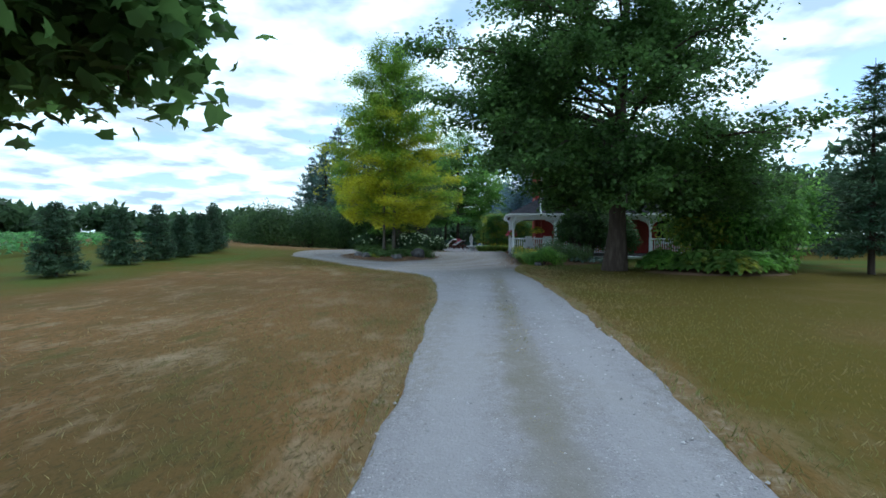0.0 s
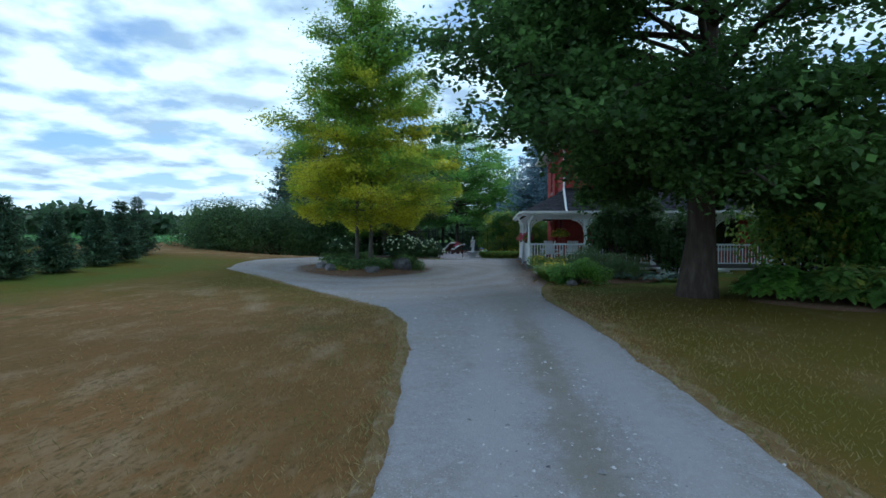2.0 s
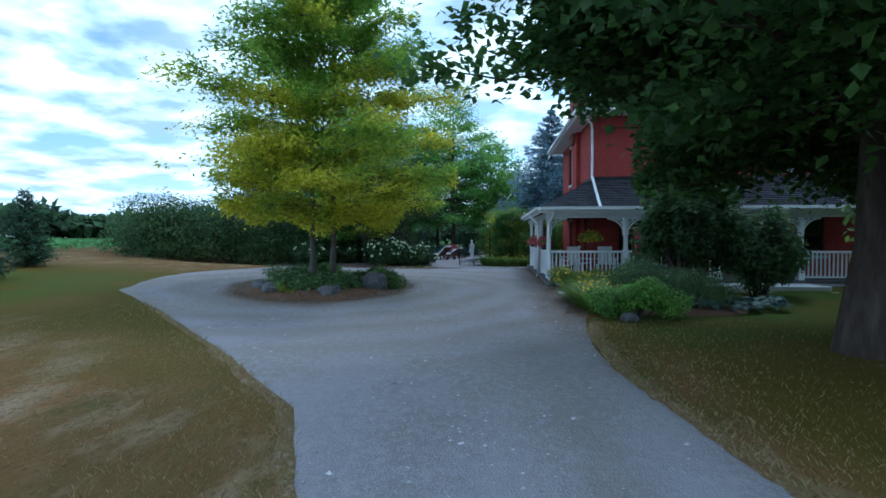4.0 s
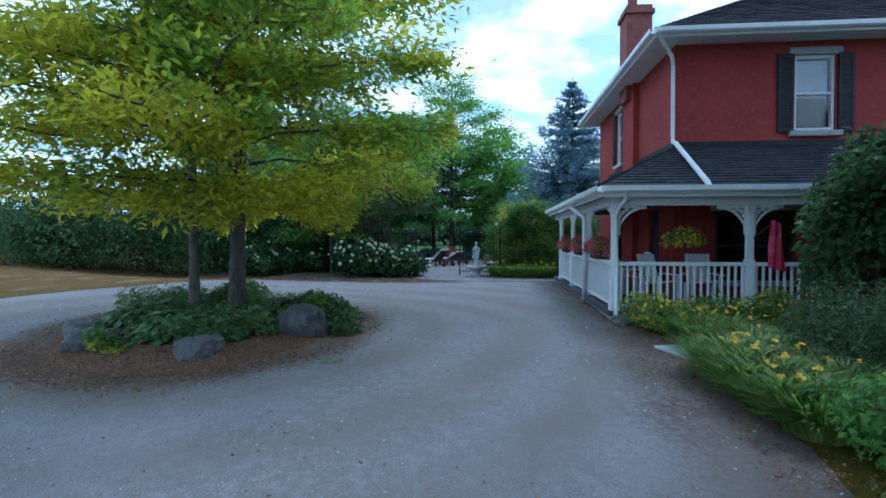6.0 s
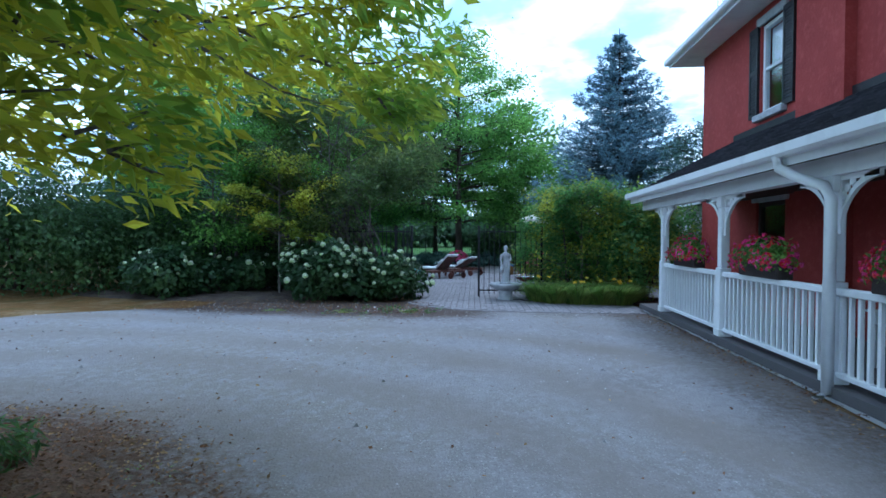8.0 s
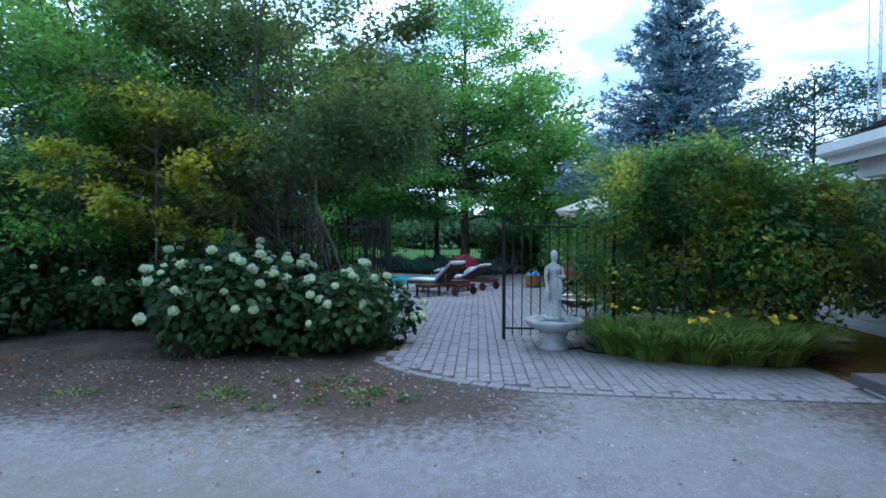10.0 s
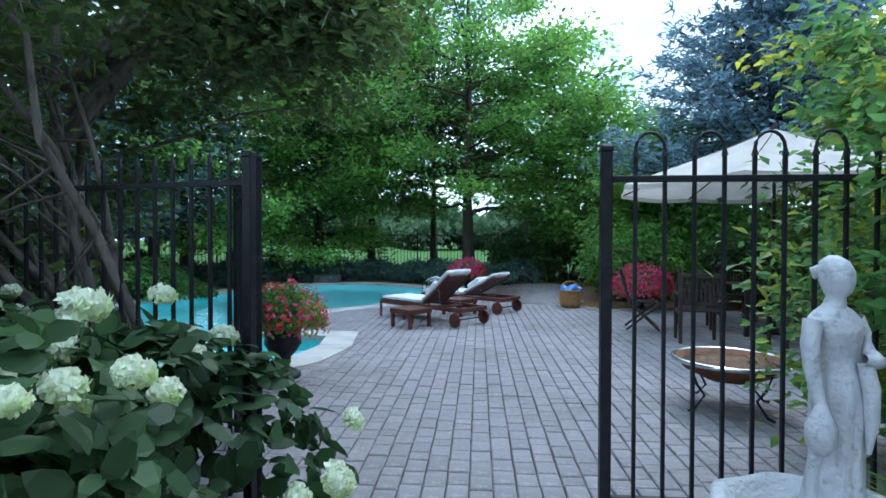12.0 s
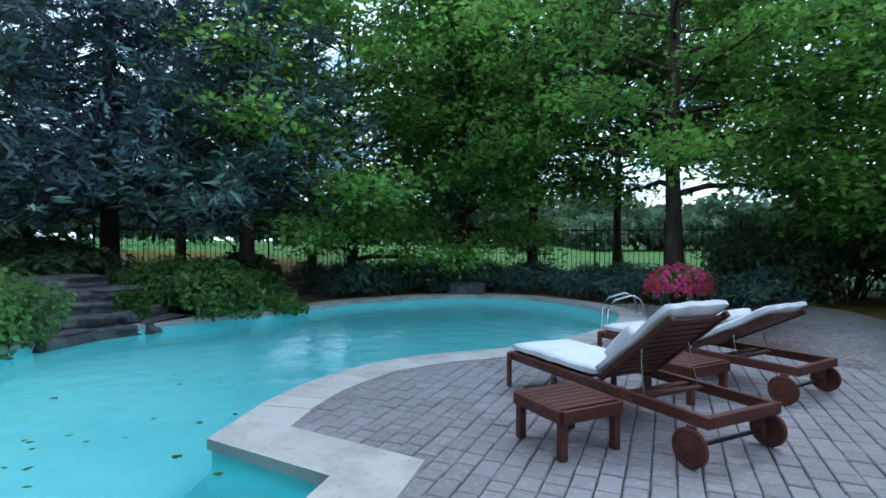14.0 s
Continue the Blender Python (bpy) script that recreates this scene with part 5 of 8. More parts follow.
def mast():
    t = thing("antenna_mast", "thin grey lattice antenna mast behind the house", "antenna mast", "", (4.7, 44.6, 0.2))
    c = [(0.12 * math.cos(a), 0.12 * math.sin(a)) for a in (0.3, 2.4, 4.5)]
    H = 10.4
    for x, y in c:
        link("mast_leg", tubes("mast_leg", [([(x, y, 0), (x, y, H / 2), (x, y, H)], [0.014] * 3)], 6), M["steel"], t)
    for k in range(30):
        a, b = c[k % 3], c[(k + 1) % 3]
        link("brace", tubes("brace", [([(*a, H * k / 30), ((a[0] + b[0]) / 2, (a[1] + b[1]) / 2, H * (k + 0.5) / 30), (*b, H * (k + 1) / 30)], [0.006] * 3)], 5), M["steel"], t)


mast()

# ---------------------------------------------------------------- trees and shrubs
def over_drive(x, y, z):
    """The big maple is limbed up over the drive and towards the house."""
    low = 2.1 + np.clip((2.4 - x) / 2.6, 0, 1) * 1.7
    low = np.maximum(low, np.where(x < 0.37 * (y - 16.5) - 0.8, 2.2 + 0.28 * (y - 16.5), 0))
    low = np.maximum(low, np.where(y > 25.0, 3.0 + (y - 25.0) * 0.9, 0))
    return (z > low + 0.35 * np.sin(x * 2.3 + y * 1.7)) & (x < np.where(z > 6.0, 8.5, 10.6) + 0.5 * np.sin(z * 2 + y) - 0.12 * np.clip(z - 8, 0, 9))


tree("maple_tree", "big old maple with dark green crown over the front lawn", 4.7, 21.4, 15.5, 0.40, 7.3, 2.6, 62, 212000, 0.165, "kite", M["maple_leaf"], M["bark_dark"], 11, rise=0.16, spread=0.42, peak=0.45, twigs=7, flat=0.6, clear=over_drive, split=True,
     extra=[((0, 0, 4.2), (-3.2, 1.2, 4.4), 14, 0.55), ((0, 0, 4.4), (-2.0, 2.8, 4.3), 14, 0.55), ((0, 0, 4.0), (-0.6, 3.4, 4.2), 14, 0.55), ((0, 0, 4.6), (-4.6, -0.6, 4.8), 12, 0.55), ((0, 0, 5.0), (-4.2, 1.6, 5.6), 12, 0.6), ((0, 0, 4.6), (1.5, 3.6, 4.4), 12, 0.6), ((0, 0, 5.2), (-1.6, 3.2, 6.0), 12, 0.65), ((0, 0, 4.8), (-2.7, 3.2, 4.75), 40, 0.45), ((0, 0, 4.9), (-1.6, 3.6, 4.9), 34, 0.5), ((0, 0, 4.9), (-3.3, 3.0, 4.9), 26, 0.4), ((0, 0, 3.6), (1.4, 3.0, 2.9), 16, 0.6), ((0, 0, 3.7), (3.2, 2.6, 2.8), 16, 0.6), ((0, 0, 3.8), (3.6, 0.4, 2.9), 14, 0.6), ((0, 0, 4.0), (2.2, 3.4, 3.6), 14, 0.6), ((0, 0, 4.2), (-1.6, -3.4, 3.3), 18, 0.7), ((0, 0, 4.0), (1.4, -3.8, 3.1), 18, 0.7), ((0, 0, 4.4), (3.6, -2.8, 3.1), 18, 0.75), ((0, 0, 4.8), (-0.2, -4.4, 3.6), 10, 0.7), ((0, 0, 5.2), (-2.8, -3.6, 4.2), 10, 0.7), ((0, 0, 4.0), (4.8, -1.0, 3.0), 16, 0.75), ((0, 0, 5.0), (-3.7, -0.4, 5.7), 26, 0.7), ((0, 0, 5.5), (-4.0, 0.8, 6.7), 26, 0.8), ((0, 0, 6.0), (-3.6, -1.4, 7.4), 26, 0.8), ((0, 0, 6.0), (-4.6, -0.2, 6.5), 30, 0.85), ((0, 0, 6.5), (-4.2, 0.9, 7.8), 30, 0.9), ((0, 0, 5.6), (-4.7, -1.2, 5.6), 24, 0.75), ((0, 0, 5.0), (-1.4, 4.3, 4.8), 34, 0.55), ((0, 0, 5.2), (-0.3, 4.5, 4.75), 42, 0.6), ((0, 0, 5.2), (0.8, 4.5, 4.75), 36, 0.6), ((0, 0, 4.5), (-0.5, 3.0, 3.7), 34, 0.6), ((0, 0, 4.5), (0.7, 3.1, 3.6), 34, 0.6), ((0, 0, 4.5), (1.9, 2.7, 3.6), 28, 0.6), ((0, 0, 4.3), (-0.7, 2.4, 3.2), 22, 0.5), ((0, 0, 4.4), (-2.0, 2.7, 3.6), 30, 0.45), ((0, 0, 4.2), (-1.6, 2.8, 3.1), 30, 0.45), ((0, 0, 7.0), (2.0, -1.6, 8.2), 18, 0.7), ((0, 0, 8.0), (1.2, -2.0, 9.0), 24, 0.8), ((0, 0, 7.6), (-1.2, -1.8, 8.2), 20, 0.8)])


def off_drive(x, y, z):
    """The island tree's low boughs stop short of the drive."""
    return (z > 1.95 + 0.25 * np.sin(x * 3 + y) + np.clip((x + 4.2) / 1.8, 0, 1) * 1.25 + np.clip(-7.4 - x, 0, 3.5) * 1.1) & ((x < -1.9) | (z > 4.2))


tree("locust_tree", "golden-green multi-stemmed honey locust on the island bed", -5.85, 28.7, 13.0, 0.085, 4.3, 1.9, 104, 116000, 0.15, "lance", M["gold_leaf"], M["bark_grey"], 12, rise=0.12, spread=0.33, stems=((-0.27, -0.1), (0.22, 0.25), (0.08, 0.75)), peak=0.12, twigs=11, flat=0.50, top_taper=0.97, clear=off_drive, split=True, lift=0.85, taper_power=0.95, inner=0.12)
tree("maple_tree", "maple whose low leafy branch hangs over the drive", -6.4, -1.6, 9.0, 0.28, 4.0, 3.6, 8, 21000, 0.165, "maple", M["maple_leaf"], M["bark_dark"], 13, rise=0.2, spread=0.4, peak=0.4,
     extra=[((0, 0, 3.9), (3.95, 5.1, 2.66), 44, 0.22), ((0, 0, 4.3), (3.2, 5.3, 2.55), 36, 0.24), ((0, 0, 4.6), (3.3, 4.6, 3.0), 30, 0.28), ((0, 0, 4.2), (2.7, 5.1, 2.15), 14, 0.18), ((0, 0, 4.4), (2.4, 5.2, 2.75), 26, 0.26)],
     clear=lambda x, y, z: (x < -4.0) | (y > 1.2) & (x < -1.95 + 0.1 * np.sin(z * 9)))
for i, (x, y, h) in enumerate([(-13.15, 14.6, 2.3), (-14.1, 18.6, 2.15), (-14.15, 20.85, 2.35), (-14.2, 22.6, 1.95), (-14.6, 24.85, 2.0), (-14.95, 26.5, 2.4), (-16.85, 30.1, 2.65)]):
    conifer("spruce_tree", "young dark spruce in a row beside the field", x, y, h, h * 0.34, M["dark_needle"], M["bark_dark"], 30 + i, levels=30, per=13, sprays=13, needle=0.17, lo=0.02, dens=3, gap=0.06, power=0.72, droop=-0.04, group="row of young spruces", shape="needle")
conifer("spruce_tree", "tall blue-grey spruce behind the pool", -15.6, 51.4, 12.2, 5.0, M["blue_dark"], M["bark_dark"], 40, levels=30, per=17, sprays=26, needle=0.24, dens=7, lo=0.20, gap=0.16, trunk_r=0.22, droop=0.20, shape="spruce")
conifer("spruce_tree", "tall blue spruce standing beyond the patio", 3.4, 52.0, 10.9, 4.0, M["blue_needle"], M["bark_dark"], 41, levels=40, per=17, sprays=24, needle=0.21, dens=8, droop=0.06, shape="spruce", lo=0.28)
conifer("spruce_tree", "dark spruce at the edge of the side lawn", 13.6, 20.6, 7.8, 2.0, M["dark_needle"], M["bark_dark"], 42, levels=34, per=11, sprays=14, needle=0.30, lo=0.12)
hedge = [(-17.0, 38.3, 2.4, 1.9, 3.9), (-14.6, 40.4, 2.7, 1.9, 4.3), (-12.2, 42.0, 2.5, 1.8, 4.4), (-9.8, 43.6, 2.2, 1.4, 3.6), (-19.0, 40.3, 2.2, 2.0, 3.2)]
for i, (x, y, rx, ry, h) in enumerate(hedge):
    bush("lilac_bush", "dense rounded green lilac in the tall hedge", x, y, rx, ry, h, 12500, 0.135, "oval", M["dark_leaf"], 60 + i, lumps=14, stems=8, mid=0.40, lump_r=0.50)
# planting by the gate
tree("shrub_tree", "dark thin-stemmed small tree behind the hydrangeas", -6.7, 42.5, 5.8, 0.06, 3.0, 0.9, 46, 60000, 0.095, "oval", M["olive_leaf"], M["bark_grey"], 70, rise=0.5, spread=0.34, stems=((-0.3, 0), (0.2, 0.2), (0.35, -0.15), (0, -0.3)), extra=[((0, 0, 0.7), (-2.4, -0.9, 2.5), 9, 0.35), ((0, 0, 0.9), (-1.8, -1.2, 3.2), 9, 0.35), ((0, 0, 1.1), (1.9, -1.0, 3.4), 8, 0.35), ((-1.6, 0, 0.6), (0.6, -1.1, 2.9), 8, 0.3), ((0.2, 0.2, 2.2), (2.3, 0.7, 3.4), 22, 0.4), ((0.2, 0.2, 2.4), (2.1, 1.5, 3.5), 22, 0.45), ((0.2, 0, 2.0), (1.5, 1.1, 3.2), 18, 0.45), ((0.2, 0.2, 2.6), (2.6, 1.6, 4.2), 18, 0.5), ((0.2, 0.2, 2.6), (1.2, 1.6, 3.9), 18, 0.5)],
     clear=lambda x, y, z: ((x < -6.3) | (z > 2.55) & (x < -3.75 + 0.25 * np.sin(z * 3 + y * 2))) & ((y < 44.0) | (x < -8.5) | (z > 2.8) & (y < 44.9)))
tree("shrub_tree", "dark thin-stemmed small tree behind the hydrangeas", -9.8, 42.2, 6.4, 0.06, 2.5, 1.0, 38, 34000, 0.10, "oval", M["mid_leaf"], M["bark_grey"], 71, rise=0.5, spread=0.36, stems=((-0.3, 0), (0.2, 0.2), (0.35, -0.15)))
tree("shrub_tree", "yellowing small tree at the end of the drive", -7.6, 40.75, 4.1, 0.04, 1.45, 1.6, 16, 6500, 0.095, "oval", M["yellow_leaf"], M["bark_grey"], 72, rise=0.25, spread=0.15, twigs=3)
tree("viburnum", "tall leafy viburnum with yellow-green tips beside the gate", 0.1, 41.85, 2.95, 0.05, 1.45, 0.15, 52, 38000, 0.085, "oval", M["viburnum_leaf"], M["bark_grey"], 73, rise=0.5, spread=0.3, stems=((-0.3, 0), (0.2, 0.2), (0.35, -0.15), (0, -0.3)), category="shrub", clear=lambda x, y, z: (x > -1.5) & (y > 40.8 - 0.5 * np.clip(-0.9 - x, -0.2, 0)) | (x > -1.75) & (y > 41.42))
bush("viburnum", "broad dark green shrub between gate and porch", 1.5, 41.5, 1.5, 1.0, 2.75, 16000, 0.095, "oval", M["viburnum_leaf"], 74)
def thicket(x, y, seed):
    """A leaf-poor old shrub: many bare crooked branches sweeping up and over the fence."""
    R = np.random.default_rng(seed)
    t = thing("old_shrub", "tangled bare brown branches of an old shrub by the fence", "shrub", "", (x, y, G(x, y)))
    big, small, P = [], [], []
    for i in range(30):
        k = np.linspace(0, 1, 7)
        end = np.array([-R.uniform(0.6, 3.6), R.uniform(-1.0, 0.5), R.uniform(1.5, 3.3)])
        p = np.array([-R.uniform(0, 0.9), R.uniform(-0.15, 0.2), -0.05]) + end * k[:, None] ** np.array([1.25, 1.0, 0.75])
        p[1:] += R.normal(0, 0.05, (6, 3))
        big.append((p, np.linspace(0.034, 0.008, 7)))
        for j in range(12):
            s0 = R.uniform(0.3, 1.0)
            q0 = np.array([np.interp(s0, k, p[:, a]) for a in range(3)])
            q1 = q0 + np.array([-R.uniform(0.1, 0.75), R.normal(0, 0.22), R.normal(0.12, 0.26)])
            small.append((np.array([q0, (q0 + q1) / 2 + R.normal(0, 0.04, 3), q1]), np.array([0.010, 0.007, 0.003])))
            P.append(q0 + (q1 - q0) * R.uniform(0.5, 1.05, (7, 1)) + R.normal(0, 0.09, (7, 3)))
    for b in big:
        link("branch", tubes("branch", [b], 6), M["bark_grey"], t)
    tagged(link("twig_work", tubes("twig_work", small, 4), M["bark_grey"], t), kind="stuff")
    P = np.concatenate(P); n = len(P)
    link("foliage", leaves("foliage", P, unit(R.normal(0, 0.6, (n, 3)) + np.array([0, 0, 0.8])), unit(R.normal(0, 1, (n, 3))), 0.085 * R.uniform(0.6, 1.3, n), "oval"), M["olive_leaf"], t)


thicket(-4.85, 41.75, 75)
# trees round the pool
TREES = [(-4.05, 56.8, 14.0, 0.22, 4.6, 2.4, "mid_leaf"), (-8.2, 60.0, 12.0, 0.17, 4.0, 3.2, "dark_leaf"), (-11.9, 55.4, 11.5, 0.16, 4.2, 0.7, "mid_leaf"), (0.3, 57.0, 7.0, 0.14, 2.6, 0.8, "mid_leaf"), (-0.9, 60.5, 11.0, 0.16, 3.6, 3.6, "mid_leaf"), (-6.0, 63.0, 11.5, 0.18, 4.0, 4.2, "dark_leaf"), (2.9, 46.9, 3.4, 0.1, 1.5, 0.5, "lime_leaf"), (1.7, 53.6, 4.8, 0.1, 1.8, 0.5, "mid_leaf"), (-9.5, 57.5, 11.0, 0.15, 3.6, 1.0, "mid_leaf"), (-11.5, 63.0, 12.0, 0.2, 4.6, 1.0, "dark_leaf"), (3.2, 61.5, 6.0, 0.12, 3.2, 0.6, "dark_leaf")]
for i, (x, y, h, r, cr, lo, mm) in enumerate(TREES):
    tree("shade_tree", "leafy green tree beyond the pool fence", x, y, h, r, cr, lo, 44, int((27000 if y < 60.5 else 11000) * min(1.0, cr / 3.2)), 0.165 if y < 60.5 else 0.24, "oval", M[mm], M["bark_dark"], 80 + i, rise=0.22, spread=0.56, peak=0.3, twigs=6, flat=0.42)
for i, (x, y, h, r) in enumerate([(-12.4, 52.3, 11.5, 3.4), (-15.6, 47.4, 10.0, 3.4), (-14.6, 57.2, 13.5, 3.8), (-18.6, 55.6, 10.0, 3.4), (-10.6, 59.8, 12.5, 3.4), (-18.2, 51.0, 8.6, 3.2)]):
    conifer("pine_tree", "tall grey-green conifer with bare lower trunk", x, y, h, r, M["pine_needle"], M["bark_dark"], 100 + i, levels=24, per=13, sprays=20, needle=0.28, lo=0.21, gap=0.18, trunk_r=0.17, dens=5, shape="spruce", droop=0.20)
tree("shade_tree", "airy small-leaved tree behind the low wing", 5.5, 48.0, 6.4, 0.08, 1.7, 3.2, 30, 9000, 0.10, "oval", M["pine_needle"], M["bark_dark"], 98, rise=0.3, spread=0.30, peak=0.4, twigs=5)
# far woods and field edge
def woods(name, label, pts, n, seed, rad=4.0, leaf=0.9):
    R = np.random.default_rng(seed)
    P = []
    for x, y, h in pts:
        m = n * 2 // 3 // len(pts)
        d = unit(R.normal(0, 1, (m, 3))) * R.uniform(0.5, 1.0, (m, 1)) ** 0.5
        c = R.normal(0, 0.45, (9, 3)); w = R.integers(0, 9, m)
        q = c[w] * np.array([rad * 0.9, rad * 0.9, h * 0.24]) + d * np.array([rad * 0.6, rad * 0.6, h * 0.26])
        q[:, 2] = np.abs(q[:, 2] + h * 0.52)
        P.append(q + np.array([x, y, G(x, y)]))
    P = np.concatenate(P)
    N = unit(R.normal(0, 0.7, P.shape) + np.array([0, 0, 0.6])); T = unit(R.normal(0, 1, P.shape))
    ob = link(name, leaves(name, P, N, T, leaf * R.uniform(0.6, 1.3, len(P)), "oval"), M["far_leaf"])
    tagged(ob, label, "woods", kind="stuff")


RR = random.Random(5)
woods("far_woods", "line of dark green woods across the field", [(-78 + i * 3.0 + RR.uniform(-1, 1), 60 + i * 2.6 + RR.uniform(-3, 3), RR.uniform(3.6, 6.0)) for i in range(26)], 30000, 7, 4.5, 1.3)
woods("far_woods", "line of dark green woods across the field", [(-62 + RR.uniform(-3, 3), 24 + i * 4.0, RR.uniform(3.6, 5.6)) for i in range(10)], 14000, 8, 4.5, 1.1)
woods("far_woods", "distant woods behind the pool fence", [(-40 + i * 5, 130 + RR.uniform(-6, 6), RR.uniform(6, 9)) for i in range(20)], 14000, 9, 6.0, 1.8)
woods("far_woods", "green trees beyond the side lawn", [(18 + i * 3.4, 42 + RR.uniform(-6, 10), RR.uniform(6, 9)) for i in range(9)], 22000, 10, 3.6, 0.6)

# ---------------------------------------------------------------- fences
def shared(name, bm, mat, smooth=False):
    me = bpy.data.meshes.new(name); bm.to_mesh(me); bm.free(); me.materials.append(mat)
    if smooth:
        me.polygons.foreach_set("use_smooth", [True] * len(me.polygons))
    return me


def picket_mesh(h):
    bm = boxed((-0.008, -0.008, 0.08), (0.008, 0.008, h))
    c = [bm.verts.new((sx * 0.012, sy * 0.012, h)) for sx, sy in ((-1, -1), (1, -1), (1, 1), (-1, 1))]
    a = bm.verts.new((0, 0, h + 0.06))
    for k in range(4):
        bm.faces.new((c[k], c[(k + 1) % 4], a))
    bm.faces.new(list(reversed(c)))
    return shared("picket", bm, M["iron"])


PICKETS = {h: picket_mesh(h) for h in (1.7, 1.78)}
_p = boxed((-0.025, -0.025, -0.1), (0.025, 0.025, 1.80), 0.004)
box(_p, (-0.029, -0.029, 1.80), (0.029, 0.029, 1.83), 0.006)
FENCE_POST = shared("post", _p, M["iron"])


def iron_fence(label, pts, h=1.7, spacing=0.105, hoops=False, name="iron_fence", z=PATIO, posts=True, every=2.2):
    t = thing(name, label, "fence")
    for p, q in zip(pts, pts[1:]):
        p, q = Vector(p), Vector(q)
        L = (q - p).length
        a = math.degrees(math.atan2(q.y - p.y, q.x - p.x))
        m = pose(p.x, p.y, z, 0, 0, a)
        for zz in (0.16, h - 0.12):
            r = part("rail", boxed((0, -0.016, zz), (L, 0.016, zz + 0.03), 0.003), M["iron"], t); r.matrix_basis = m
        n = max(2, round(L / spacing))
        for k in range(1, n):
            piece("picket", PICKETS[h], t, m @ Matrix.Translation((L * k / n, 0, 0)))
        if posts:
            np_ = max(1, round(L / every))
            for k in range(np_ + 1):
                piece("post", FENCE_POST, t, m @ Matrix.Translation((L * k / np_, 0, 0)))
        if hoops:
            for k in range(1, n - 1, 2):
                w = L / n
                path = [(L * k / n + w * 0.5 - w * 0.5 * math.cos(b), 0, h + 0.03 + w * 0.6 * math.sin(b)) for b in np.linspace(0, math.pi, 9)]
                hp = link("hoop", tubes("hoop", [(path, [0.008] * 9)], 6), M["iron"], t); hp.matrix_basis = m
    return t


iron_fence("black iron fence panel with hooped top beside the gate", [(-2.54, 41.3), (-0.95, 41.34)], 1.78, 0.135, True, every=1.6)
iron_fence("black iron fence panel behind the hydrangeas", [(-4.28, 41.3), (-6.6, 41.75), (-10.6, 42.4)], 1.78, 0.12)
iron_fence("open black iron gate leaf swung inwards", [(-4.30, 41.42), (-4.90, 42.38)], 1.78, 0.12, name="iron_gate", every=1.2)
iron_fence("black iron pool fence in front of the trees", [(-18.0, 52.5), (-13.2, 57.0), (-8.0, 59.2), (-2.5, 59.4), (4.0, 58.0)], 1.7, 0.13)


def rail_fence():
    t = thing("wooden_fence", "dark wooden post-and-rail paddock fence beyond the lawn", "fence")
    for k in range(8):
        x, y = 13.5 + 2.4 * k, 31.0 - 0.3 * k
        z = G(x, y)
        part("post", boxed((x - 0.06, y - 0.06, z - 0.1), (x + 0.06, y + 0.06, z + 1.15), 0.01), M["oldwood"], t)
        for zz in (0.35, 0.68, 1.0):
            part("rail", boxed((x, y - 0.09, z + zz), (x + 2.38, y - 0.06, z + zz + 0.12), 0.006), M["oldwood"], t)


rail_fence()

# ---------------------------------------------------------------- flowers
def blossoms(parent, P, D, n, size, mat, seed, name="blossoms", lift=0.03):
    R = np.random.default_rng(seed)
    i = R.integers(0, len(P), n)
    c = np.repeat(P[i] + D[i] * lift, 5, 0)
    d = np.repeat(D[i], 5, 0)
    N = unit(d + R.normal(0, 0.35, c.shape)); T = unit(R.normal(0, 1, c.shape))
    return link(name, leaves(name, c, N, T, size * R.uniform(0.75, 1.2, len(c)), "petal"), mat, parent)


def dome(R, n, rx, ry, h, hang=0.25):
    d = unit(R.normal(0, 1, (n, 3))); d[:, 2] = np.abs(d[:, 2]) * 1.0 - hang * R.uniform(0, 1, n)
    rad = R.uniform(0.62, 1.04, (n, 1)) + 0.10 * np.sin(d[:, :1] * 9) * np.cos(d[:, 1:2] * 8)
    return d * rad * np.array([rx, ry, h]), unit(d)


def flower_mass(t, at, r, h, seed, mats, n_leaf=1500, n_flower=160, leaf=0.05, petal=0.028, green=None, hang=0.35, ry=None):
    R = np.random.default_rng(seed)
    P, D = dome(R, n_leaf, r, ry or r, h, hang)
    P = P + np.array(at)
    N = unit(D + R.normal(0, 0.5, P.shape)); T = unit(R.normal(0, 0.8, P.shape) + np.array([0, 0, -0.2]))
    link("foliage", leaves("foliage", P, N, T, leaf * R.uniform(0.7, 1.3, n_leaf), "oval"), green or M["lime_leaf"], t)
    out = np.linalg.norm((P - np.array(at)) / np.array([r, ry or r, h]), axis=1) > 0.8
    for k, mm in enumerate(mats):
        blossoms(t, P[out], D[out], n_flower, petal, mm, seed + 1 + k)


def urn(name, label, x, y, s, seed, mats, r=0.42, h=0.36, n_flower=200, z=PATIO):
    t = thing(name, label, "flower pot", "", (x, y, z))
    prof = [(0.0, 0), (0.17, 0), (0.17, 0.04), (0.14, 0.06), (0.07, 0.10), (0.055, 0.15), (0.08, 0.18), (0.075, 0.20), (0.13, 0.25), (0.175, 0.33), (0.165, 0.43), (0.16, 0.46), (0.20, 0.50), (0.205, 0.52), (0.17, 0.52), (0.15, 0.47), (0.0, 0.47)]
    part("urn", lathe([(a * s, b * s) for a, b in prof], 28), M["pot_black"], t, "black cast footed urn", smooth=True)
    flower_mass(t, (0, 0, 0.55 * s), r, h, seed, mats, 4200, int(n_flower * 1.8), green=M["lime_leaf"])
    return t


